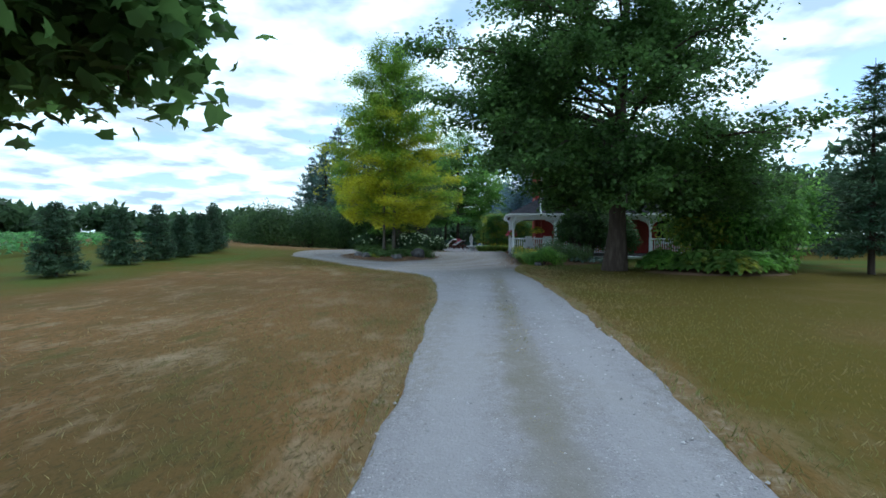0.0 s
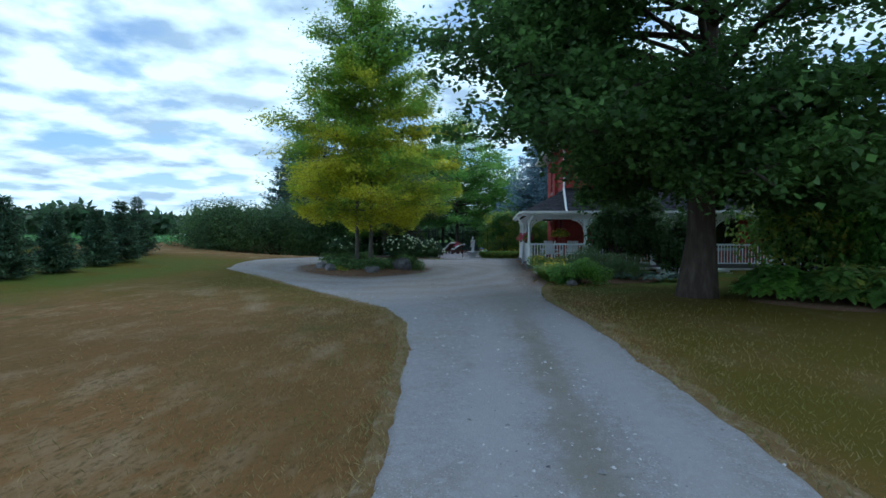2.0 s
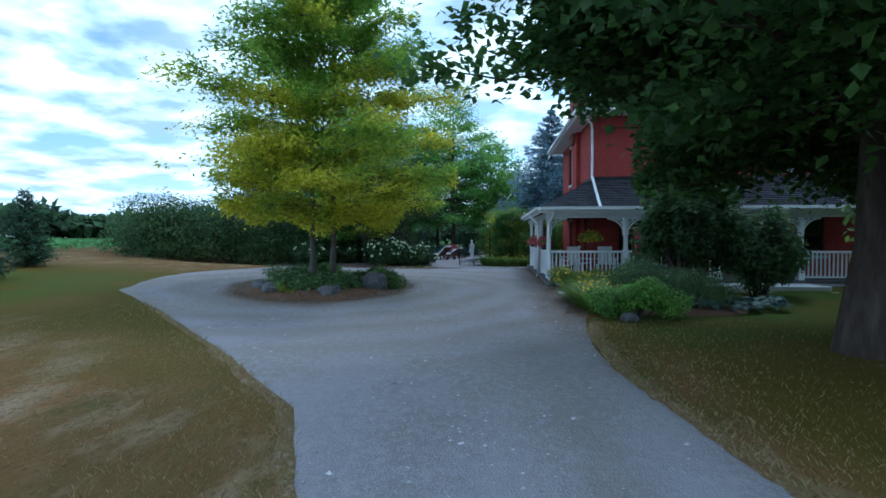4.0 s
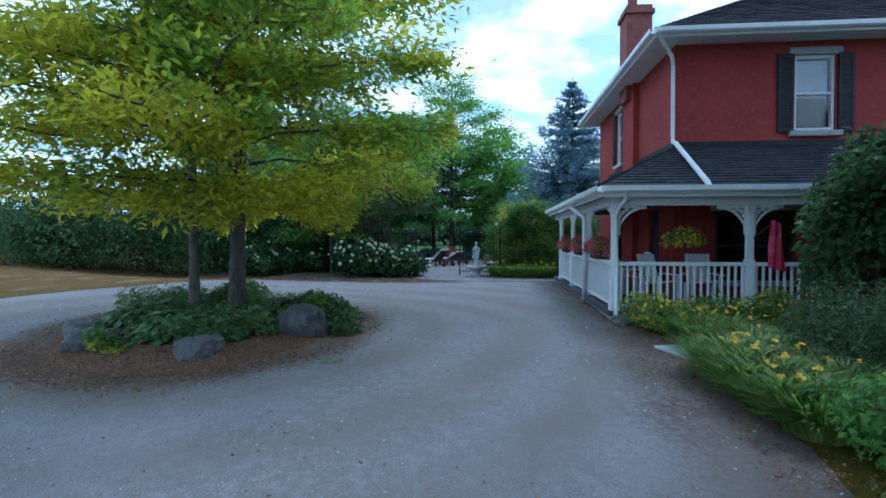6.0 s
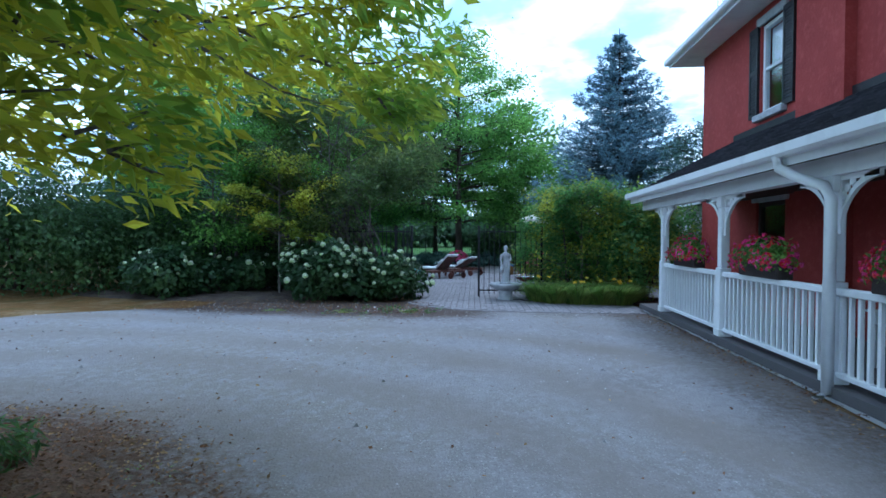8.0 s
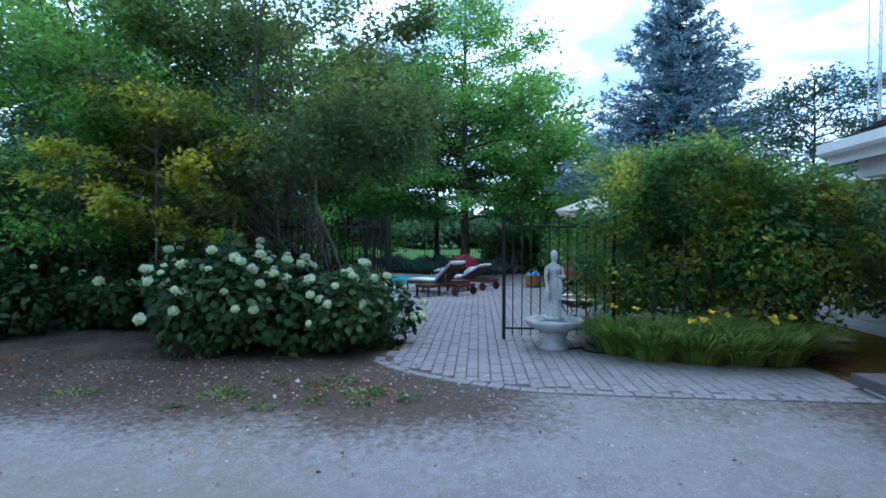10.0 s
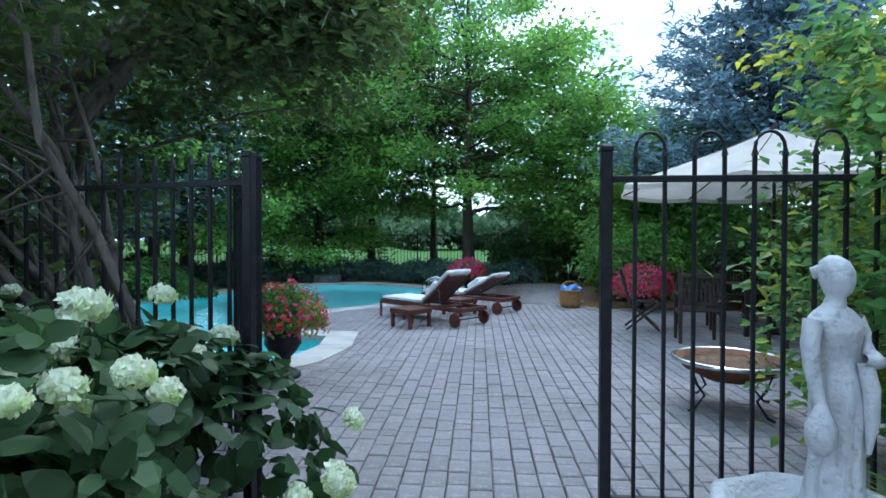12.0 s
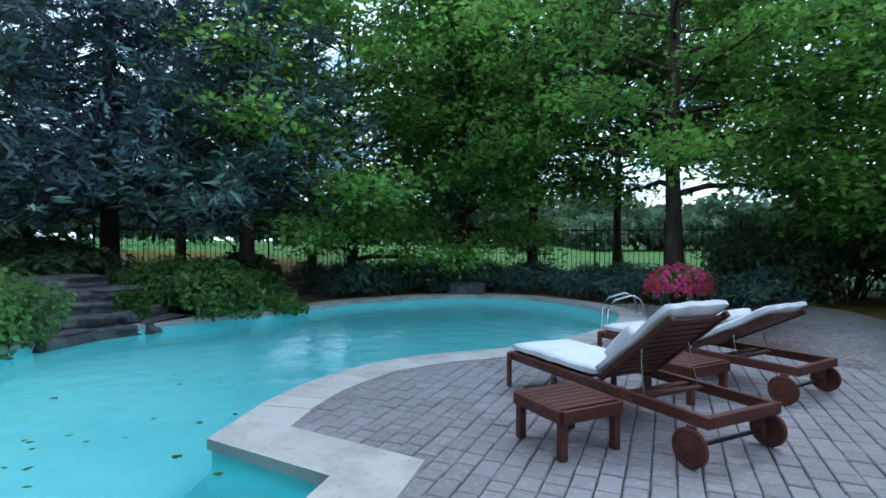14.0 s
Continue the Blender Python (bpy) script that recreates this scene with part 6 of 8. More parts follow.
urn("planter_urn", "black footed urn overflowing with pink and red petunias", -5.2, 43.9, 1.05, 200, [M["bloom_pink"], M["bloom_red"]], 0.43, 0.40, 105)
urn("planter_urn", "dark urn with pink flowers behind the loungers", -3.88, 53.5, 0.95, 210, [M["bloom_pink"], M["bloom_pink"], M["bloom_red"]], 0.50, 0.40, 300)
urn("planter_urn", "dark pot with bright pink flowers beside the shrub", -0.15, 49.75, 0.8, 220, [M["bloom_pink"], M["bloom_pink"], M["bloom_red"]], 0.62, 0.48, 420)


def hanging_basket(label, x, y, z, r, seed, mats, green):
    t = thing("hanging_basket", label, "hanging basket", "", (x, y, z))
    part("basket", lathe([(0.0, -0.12), (0.10, -0.11), (0.16, -0.02), (0.17, 0.02), (0.0, 0.02)], 16), M["oldwood"], t, smooth=True)
    part("chain", boxed((-0.005, -0.005, 0.0), (0.005, 0.005, GUT - 0.02 - z)), M["iron"], t)
    flower_mass(t, (0, 0, 0.0), r, r * 0.62, seed, mats, 1300, 170, green=green, hang=0.7)


hanging_basket("hanging basket of yellow-green trailing flowers under the porch", 2.38, 30.85, 1.68, 0.38, 230, [M["bloom_yellow"]], M["lime_leaf"])
def garden_flag(x, y, z):
    t = thing("garden_flag", "hot pink cloth flag hanging from a porch post", "flag", "", (x, y, z))
    link("pole", tubes("pole", [([(-0.36, 0.22, -0.1), (-0.15, 0.1, 0.12), (0.05, 0.0, 0.32)], [0.012] * 3)], 8), M["oldwood"], t)
    nx, nz = 10, 14
    V = [(0.30 * (i / nx) * (0.55 + 0.45 * j / nz) - 0.12 - 0.002 * j, 0.05 * math.sin(i * 1.3 + j * 0.2), 0.28 - 0.85 * j / nz - 0.08 * i / nx) for j in range(nz + 1) for i in range(nx + 1)]
    F = [(j * (nx + 1) + i, j * (nx + 1) + i + 1, (j + 1) * (nx + 1) + i + 1, (j + 1) * (nx + 1) + i) for j in range(nz) for i in range(nx)]
    link("cloth", mesh_of("cloth", V, F, True), M["pink_cloth"], t)


garden_flag(3.75, 30.2, 1.75)


def rail_box(label, x, y, seed, ln=0.9):
    t = thing("flower_box", label, "flower box", "flower boxes on the railing", (x, y, DECK + 0.90))
    part("box", boxed((-0.09, -ln / 2, 0), (0.09, ln / 2, 0.16), 0.01), M["oldwood"], t)
    flower_mass(t, (0, 0, 0.20), 0.26, 0.30, seed, [M["bloom_red"], M["bloom_pink"]], 1300, 190, green=M["mid_leaf"], hang=0.4, ry=ln * 0.62)


rail_box("wooden rail box full of pink and red geraniums", 1.0, 31.95, 240)
rail_box("wooden rail box full of pink and red geraniums", 1.0, 34.3, 243)
rail_box("wooden rail box full of pink and red geraniums", 1.0, 36.7, 246)

# hydrangeas
def bloom_head(R):
    """A domed flower head: a rounded core whose every point carries a few petals."""
    bm = bmesh.new()
    bmesh.ops.create_icosphere(bm, subdivisions=2, radius=0.08)
    core = list(bm.verts)
    for v in core:
        v.co.z *= 0.62
    for v in core:
        d = v.co.normalized()
        if d.z < -0.45:
            continue
        for q in range(5):
            N = (d + Vector(R.normal(0, 0.28, 3))).normalized()
            T = N.cross(Vector(R.normal(0, 1, 3))).normalized()
            B, s = N.cross(T), 0.046 * R.uniform(0.75, 1.2)
            c = v.co + N * 0.004
            bm.faces.new([v] + [bm.verts.new(c + s * (a * T + b * B + e * N)) for a, b, e in ((0.5, 0.45, 0.16), (1, 0, 0.10), (0.5, -0.45, 0.16))])
    me = bpy.data.meshes.new("bloom"); bm.to_mesh(me); bm.free()
    return me


def hydrangea(x, y, rx, ry, h, seed, n_bloom):
    t, P, D = bush("hydrangea", "dark leafy hydrangea covered in round white blooms", x, y, rx, ry, h, 7000 if n_bloom > 20 else 3800, 0.125, "broad", M["hydrangea_leaf"], seed, lumps=11, z0=PATIO - 0.02, shell=0.75)
    R = np.random.default_rng(seed)
    if not BLOOM:
        for k in range(4):
            me = bloom_head(R)
            me.materials.append(M["bloom_white"]); BLOOM.append(me)
    up = np.where((D[:, 2] > -0.1) & (P[:, 2] > 0.3))[0]
    up = up[np.argsort(-(np.linalg.norm(P[up, :2] / np.array([rx, ry]), axis=1) + 0.7 * P[up, 2] / h))[:len(up) * 2 // 3]]
    used = []
    for i in R.permutation(up):
        if len(used) >= n_bloom:
            break
        if all(np.linalg.norm(P[i] - q) > 0.15 for q in used):
            used.append(P[i])
            s = R.uniform(0.42, 0.78)
            m = Matrix.Translation(P[i] + D[i] * 0.12) @ Vector(D[i] + np.array([0, 0, 0.6])).to_track_quat("Z", "Y").to_matrix().to_4x4() @ Matrix.Scale(s, 4)
            piece("bloom", BLOOM[len(used) % 4], t, m)
    return t


BLOOM = []
hydrangea(-5.05, 40.5, 1.15, 1.05, 1.15, 300, 90)
hydrangea(-6.35, 40.4, 1.2, 1.05, 1.5, 301, 85)
hydrangea(-8.6, 41.3, 1.0, 0.8, 1.1, 302, 14)
hydrangea(-10.2, 40.2, 1.1, 0.9, 1.3, 303, 20)

# ---------------------------------------------------------------- island bed and porch planting
def rock(name, label, x, y, sx, sy, sz, seed, mat=None, sink=0.3):
    bm = bmesh.new()
    bmesh.ops.create_icosphere(bm, subdivisions=3, radius=1.0)
    for v in bm.verts:
        d = v.co.normalized()
        f = 1 + 0.28 * noise.noise(d * 1.3 + Vector((seed, 0, 0))) + 0.12 * noise.noise(d * 3.1 + Vector((0, seed, 0))) + 0.04 * noise.noise(d * 9 + Vector((0, 0, seed)))
        v.co = Vector((math.copysign(abs(d.x) ** 0.8, d.x) * sx * f, math.copysign(abs(d.y) ** 0.8, d.y) * sy * f, math.copysign(abs(d.z) ** 0.75, d.z) * sz * f))
    ob = part(name, bm, mat or M["stone"], smooth=False)
    ob.matrix_basis = pose(x, y, G(x, y) + sz * (1 - sink), 0, 0, seed * 47 % 360)
    return tagged(ob, label, "rock")


for k, (x, y, a, b, c) in enumerate([(-5.1, 27.0, 0.38, 0.27, 0.21), (-4.7, 27.75, 0.20, 0.13, 0.09), (-4.2, 28.4, 0.37, 0.32, 0.34), (-6.6, 27.0, 0.38, 0.28, 0.2), (-7.3, 27.7, 0.3, 0.24, 0.18)]):
    rock("rock", "weathered grey boulder edging the island bed", x, y, a, b, c, k + 2, M["wet_stone"] if k == 2 else None, 0.42)
rock("rock", "pale stone beside the porch corner", 1.0, 29.85, 0.2, 0.16, 0.12, 9)
rock("rock", "small grey stone at the edge of the lawn", 1.9, 24.0, 0.16, 0.13, 0.1, 12)
slab = tagged(part("stepping_stone", boxed((-0.6, -0.27, 0), (0.6, 0.27, 0.06), 0.012), M["concrete"]), "flat pale concrete slab at the flower bed", "paving slab")
slab.matrix_basis = pose(1.42, 27.55, G(1.3, 27.6) + 0.02, 0, 0, -76)


def hosta(label, x, y, r, n, seed, mat, size=0.22, h=0.35):
    R = np.random.default_rng(seed)
    t = thing("hosta", label, "plant", "", (x, y, G(x, y) + 0.08))
    a = R.uniform(0, 2 * np.pi, n); f = np.sqrt(R.uniform(0.02, 1, n))
    d = np.column_stack([np.cos(a), np.sin(a), np.zeros(n)])
    P = d * (r * f * 0.9)[:, None]; P[:, 2] = h * (1 - 0.75 * f ** 2) * R.uniform(0.75, 1.1, n)
    N = unit(np.column_stack([d[:, 0] * 0.35, d[:, 1] * 0.35, np.ones(n)]) + R.normal(0, 0.25, (n, 3)))
    T = unit(d + np.column_stack([np.zeros(n), np.zeros(n), -0.35 - 0.5 * f]) + R.normal(0, 0.3, (n, 3)))
    link("foliage", leaves("foliage", P, N, T, size * R.uniform(0.7, 1.2, n), "broad"), mat, t)
    return t


for k, (x, y, r) in enumerate([(-5.1, 28.2, 0.6), (-5.8, 27.6, 0.6), (-6.6, 28.0, 0.65), (-4.7, 28.9, 0.6), (-5.6, 28.3, 0.6), (-6.4, 28.8, 0.7), (-5.3, 27.7, 0.5)]):
    hosta("green hosta clump in the island bed", x, y, r, 620, 320 + k, M["weed_leaf"] if k in (3, 5) else M["hosta_leaf"], 0.17, 0.42)
for k, (x, y, r, h) in enumerate([(-4.0, 29.1, 0.62, 0.62), (-5.5, 30.2, 0.8, 0.5), (-7.1, 29.5, 0.9, 0.6), (-6.6, 30.6, 0.8, 0.5)]):
    bush("leafy_shrub" if k % 3 == 0 else "juniper", "broad-leaved dark green perennial in the island bed" if k % 3 == 0 else "low spreading dark green juniper in the island bed", x, y, r, r, h, 3600, 0.12 if k % 3 == 0 else 0.12, "lance" if k % 3 == 0 else "needle", M["weed_leaf"], 330 + k, lumps=8, shell=0.75)
bush("golden_shrub", "bright yellow-green shrub in the island bed", -6.3, 26.9, 0.35, 0.3, 0.35, 700, 0.08, "oval", M["lime_leaf"], 336)

bush("round_shrub", "clipped bright green shrub beside the drive", 2.15, 24.4, 0.95, 0.75, 0.78, 9000, 0.07, "oval", M["mid_leaf"], 340, lumps=7)
bush("round_shrub", "dark green mounded shrub beside the drive", 2.9, 26.6, 1.1, 0.9, 1.1, 6500, 0.09, "needle", M["dark_leaf"], 341)
bush("round_shrub", "dark green mounded shrub beside the drive", 3.7, 25.5, 0.9, 0.8, 0.95, 5500, 0.08, "needle", M["dark_leaf"], 342)
t_, P_, D_ = bush("coreopsis", "yellow-flowered perennial clump at the porch corner", 1.6, 29.35, 0.72, 0.62, 0.66, 5200, 0.11, "needle", M["grass_blade"], 343)
blossoms(t_, P_, D_, 420, 0.042, M["bloom_yellow"], 344)
t_, P_, D_ = bush("coreopsis", "yellow-flowered perennial clump at the porch corner", 2.95, 29.2, 0.8, 0.65, 0.75, 3600, 0.10, "needle", M["lime_leaf"], 345)
blossoms(t_, P_, D_, 150, 0.035, M["bloom_yellow"], 346)
for k, (x, y, nf) in enumerate([(1.45, 26.75, 4), (1.42, 26.2, 9), (1.42, 25.65, 5), (1.5, 25.1, 8), (1.85, 26.9, 3), (1.95, 26.2, 3), (2.1, 27.5, 4), (2.0, 25.6, 2), (1.75, 28.3, 4), (2.2, 28.5, 3)]):
    t_ = tuft("daylily", "arching daylily clump with yellow flowers at the edge of the drive", x, y, 0.45, 0.52, 750, M["grass_blade"], 560 + k, category="plant", arch=0.85, width=1.2)
    R_ = np.random.default_rng(900 + k)
    P_ = np.column_stack([R_.normal(0, 0.16, (nf, 2)), R_.uniform(0.45, 0.58, nf)])
    blossoms(t_, P_, np.tile([[0.0, -0.4, 0.9]], (nf, 1)), nf, 0.042, M["bloom_yellow"], 910 + k, lift=0.0)
bush("yew", "tall dark evergreen shrub in front of the porch", 4.95, 29.0, 1.6, 1.2, 3.95, 12000, 0.155, "oval", M["dark_leaf"], 349, lumps=22, lump_r=0.27)
bush("yew", "tall dark evergreen shrub in front of the porch", 4.3, 28.2, 1.2, 1.0, 3.3, 10000, 0.13, "oval", M["dark_leaf"], 350, lumps=18, lump_r=0.28)
bush("yew", "tall dark evergreen shrub in front of the porch", 6.2, 27.9, 1.2, 1.0, 2.6, 7000, 0.14, "oval", M["dark_leaf"], 351, lumps=10, lump_r=0.40)
for k, (x, y, r) in enumerate([(3.9, 25.6, 0.35), (4.6, 25.4, 0.4), (5.3, 25.6, 0.35)]):
    hosta("blue-grey hosta under the evergreen", x, y, r, 160, 352 + k, M["pine_needle"], 0.16, 0.25)
for k, (x, y, r, mm) in enumerate([(6.4, 21.0, 0.9, "mid_leaf"), (7.3, 20.2, 0.9, "lime_leaf"), (8.2, 19.6, 1.0, "lime_leaf"), (9.2, 20.2, 0.9, "mid_leaf"), (8.0, 21.0, 1.0, "lime_leaf"), (10.2, 20.9, 0.8, "mid_leaf")]):
    hosta("broad hosta clump in the shaded bed", x, y, r, 700, 360 + k, M[mm], 0.28, 0.75)
for k, (x, y, rx, h) in enumerate([(9.4, 25.5, 1.9, 4.4), (11.4, 24.2, 1.8, 4.2), (10.8, 27.0, 2.0, 5.0), (13.6, 26.5, 2.0, 4.5)]):
    bush("side_shrub", "tall leafy green shrub beside the house", x, y, rx, rx, h, 6500, 0.20, "oval", M["mid_leaf"] if k % 2 else M["lime_leaf"], 370 + k, lumps=11)
# daylilies by the gate
for k, (x, y, nf) in enumerate([(-1.05, 40.6, 2), (-0.72, 40.3, 0), (-0.2, 40.2, 3), (0.3, 40.2, 2), (0.75, 40.25, 2), (-0.35, 40.65, 0), (0.3, 40.65, 1), (0.95, 40.55, 1)]):
    t_ = tuft("daylily", "arching green daylily clump at the edge of the paving", x, y, 0.45, 0.60, 560, M["grass_blade"], 380 + k, category="plant", z0=PATIO - 0.02, arch=0.95)
    if nf:
        R_ = np.random.default_rng(920 + k)
        P_ = np.column_stack([R_.normal(0, 0.15, (nf, 2)), R_.uniform(0.50, 0.62, nf)])
        blossoms(t_, P_, np.tile([[0.0, -0.5, 0.85]], (nf, 1)), nf * 2, 0.055, M["bloom_yellow"], 930 + k, lift=0.0)


def cable():
    """Black pump cable lying in loops beside the fountain."""
    a = np.linspace(0, 1, 60)
    p = np.column_stack([-1.68 + 0.95 * a + 0.10 * np.sin(a * 15), 40.62 + 0.16 * np.sin(a * 11) - 0.10 * a, np.full(60, PATIO + 0.022)])
    tagged(link("power_cable", tubes("power_cable", [(p, [0.008] * 60)], 6), M["iron"]), "thin black pump cable lying in loops on the paving", "cable")


cable()

# porch steps
def steps():
    t = thing("porch_steps", "wide white-painted wooden steps to the porch", "steps")
    for k in range(2):
        part("tread", boxed((6.0, 28.9 + 0.33 * k, 0.10 + 0.13 * k), (8.8, PY - 0.14, 0.14 + 0.13 * k), 0.008), M["white"], t)
        part("riser", boxed((6.0, 28.93 + 0.33 * k, -0.05), (8.8, 28.96 + 0.33 * k, 0.10 + 0.13 * k)), M["white"], t)


steps()

def porch_chair(x, y, turn):
    t = thing("porch_chair", "white-painted slatted armchair standing on the porch", "chair", "chairs on the porch", (x, y, DECK), turn)
    for sx in (-1, 1):
        for sy in (-1, 1):
            part("leg", boxed((sx * 0.23 - 0.025, sy * 0.27 - 0.025, 0), (sx * 0.23 + 0.025, sy * 0.27 + 0.025, 0.58 if sx > 0 else 0.40), 0.005), M["white"], t)
    for sy in (-1, 1):
        part("arm", boxed((-0.28, sy * 0.29 - 0.05, 0.58), (0.30, sy * 0.29 + 0.05, 0.605), 0.008), M["white"], t)
    seat = boxed((-0.032, -0.25, 0.385), (0.032, 0.25, 0.405), 0.004)
    me = bpy.data.meshes.new("seat_slat"); seat.to_mesh(me); seat.free(); me.materials.append(M["white"])
    for k in range(7):
        piece("seat_slat", me, t, pose(-0.22 + 0.075 * k, 0, 0.012 * k))
    back = boxed((-0.010, -0.036, 0.0), (0.010, 0.036, 0.64), 0.004)
    me = bpy.data.meshes.new("back_slat"); back.to_mesh(me); back.free(); me.materials.append(M["white"])
    for k in range(6):
        piece("back_slat", me, t, pose(-0.235, -0.205 + 0.082 * k, 0.38, 0, -14, 0))
    part("back_rail", boxed((-0.36, -0.25, 0.80), (-0.335, 0.25, 0.86), 0.005), M["white"], t)
    return t


_p0 = porch_chair(2.15, 31.55, -60)
copy_thing(_p0, pose(3.05, 31.7, DECK, 0, 0, -95))
copy_thing(_p0, pose(2.05, 33.4, DECK, 0, 0, 180))

# ---------------------------------------------------------------- fountain statue
def fountain(x, y):
    t = thing("fountain", "pale cast-stone fountain bowl on a round pedestal", "fountain", "", (x, y, PATIO))
    part("pedestal", lathe([(0, 0), (0.19, 0), (0.20, 0.03), (0.165, 0.06), (0.165, 0.20), (0.19, 0.23), (0.12, 0.25), (0, 0.25)], 32), M["concrete"], t, smooth=True)
    bm = bmesh.new()
    n = 48
    rings = []
    for r, z in ((0.10, 0.22), (0.22, 0.25), (0.33, 0.31), (0.385, 0.36), (0.395, 0.40), (0.36, 0.415), (0.335, 0.40), (0.30, 0.34), (0.20, 0.30), (0.0001, 0.29)):
        rings.append([bm.verts.new((r * (1 + 0.035 * math.cos(8 * a) * (0.3 < r)) * math.cos(a), r * (1 + 0.035 * math.cos(8 * a) * (0.3 < r)) * math.sin(a), z)) for a in np.linspace(0, 2 * math.pi, n, endpoint=False)])
    for a, b in zip(rings, rings[1:]):
        for k in range(n):
            bm.faces.new((a[k], a[(k + 1) % n], b[(k + 1) % n], b[k]))
    part("bowl", bm, M["concrete"], t, smooth=True)
    part("still_water", lathe([(0, 0.33), (0.30, 0.335), (0.30, 0.34), (0, 0.34)], 32), M["soil"], t, "dark still water")
    bm = bmesh.new()
    rows = []
    # height, half width, half depth, sideways and forward shift: robed standing figure with its weight on one leg
    key = np.array([(0.0, 0.135, 0.125, 0, 0), (0.035, 0.135, 0.125, 0, 0), (0.04, 0.098, 0.085, 0.0, 0), (0.08, 0.092, 0.078, 0.0, 0), (0.20, 0.080, 0.070, 0.008, 0), (0.32, 0.088, 0.072, 0.018, 0), (0.40, 0.096, 0.072, 0.022, 0), (0.46, 0.088, 0.066, 0.018, 0),
                    (0.515, 0.066, 0.054, 0.008, 0), (0.56, 0.074, 0.060, 0.0, -0.006), (0.61, 0.086, 0.064, -0.006, -0.006), (0.645, 0.098, 0.054, -0.008, 0), (0.665, 0.075, 0.045, -0.008, 0), (0.682, 0.036, 0.034, -0.007, 0), (0.71, 0.028, 0.029, -0.004, -0.004), (0.725, 0.036, 0.042, -0.003, -0.008),
                    (0.755, 0.044, 0.054, -0.002, -0.006), (0.79, 0.047, 0.056, 0, 0), (0.82, 0.038, 0.044, 0, 0.006), (0.838, 0.012, 0.014, 0, 0.008)])
    levels = np.unique(np.concatenate([key[:, 0], np.linspace(0.05, 0.66, 42)]))
    ang = np.linspace(0, 2 * math.pi, 48, endpoint=False)
    for z in levels:
        rx, ry, ox, oy = (np.interp(z, key[:, 0], key[:, q]) for q in range(1, 5))
        fold = 0.0
        if 0.04 < z < 0.50:
            fold = 0.10 * np.sin(9 * ang + 2.2 * math.sin(z * 7)) * (0.35 + 0.65 * (0.5 - z) / 0.46) + 0.05 * np.sin(17 * ang + z * 9)
        elif 0.52 < z < 0.64:
            fold = 0.045 * np.sin(7 * ang + z * 22)
        belt = 1.07 if 0.50 < z < 0.53 else 1.0
        rows.append([bm.verts.new((ox + belt * rx * (1 + f) * math.cos(a), oy + belt * ry * (1 + f) * math.sin(a), z)) for a, f in zip(ang, fold + 0 * ang)])
    for a, b in zip(rows, rows[1:]):
        for k in range(48):
            bm.faces.new((a[k], a[(k + 1) % 48], b[(k + 1) % 48], b[k]))
    bm.faces.new(rows[-1]); bm.faces.new(list(reversed(rows[0])))
    me_arm = [([(0.088, 0.0, 0.64), (0.112, -0.01, 0.585), (0.114, -0.03, 0.53), (0.09, -0.075, 0.515), (0.04, -0.088, 0.52), (0.005, -0.085, 0.53)], [0.030, 0.029, 0.026, 0.024, 0.020, 0.017]),
              ([(-0.10, 0, 0.64), (-0.122, -0.005, 0.57), (-0.13, -0.018, 0.50), (-0.128, -0.035, 0.43), (-0.122, -0.045, 0.385)], [0.030, 0.028, 0.024, 0.020, 0.018]),
              ([(-0.126, -0.05, 0.40), (-0.128, -0.05, 0.375), (-0.13, -0.052, 0.33), (-0.13, -0.052, 0.28), (-0.13, -0.05, 0.25)], [0.016, 0.024, 0.046, 0.043, 0.022]),
              ([(0.03, -0.075, 0.52), (0.045, -0.085, 0.44), (0.05, -0.085, 0.34), (0.045, -0.08, 0.24)], [0.022, 0.026, 0.022, 0.008]),
              ([(0.0, 0.045, 0.80), (0.0, 0.062, 0.785), (0.0, 0.066, 0.76)], [0.014, 0.026, 0.012])]
    me = bpy.data.meshes.new("statue"); bm.to_mesh(me); bm.free()
    tmp = tubes("arm", me_arm, 12)
    bm = bmesh.new(); bm.from_mesh(me); bm.from_mesh(tmp)
    bpy.data.meshes.remove(tmp); bpy.data.meshes.remove(me)
    s = part("statue", bm, M["concrete"], None, smooth=True)
    s.matrix_basis = pose(x, y, PATIO + 0.40, 0, 0, 24) @ Matrix.Diagonal((1.04, 1.04, 1.12, 1))
    tagged(s, "small weathered grey garden statue standing in the fountain bowl", "statue")
    part("plinth", lathe([(0, 0.29), (0.13, 0.29), (0.13, 0.40), (0, 0.40)], 24), M["concrete"], t)


fountain(-1.87, 40.74)

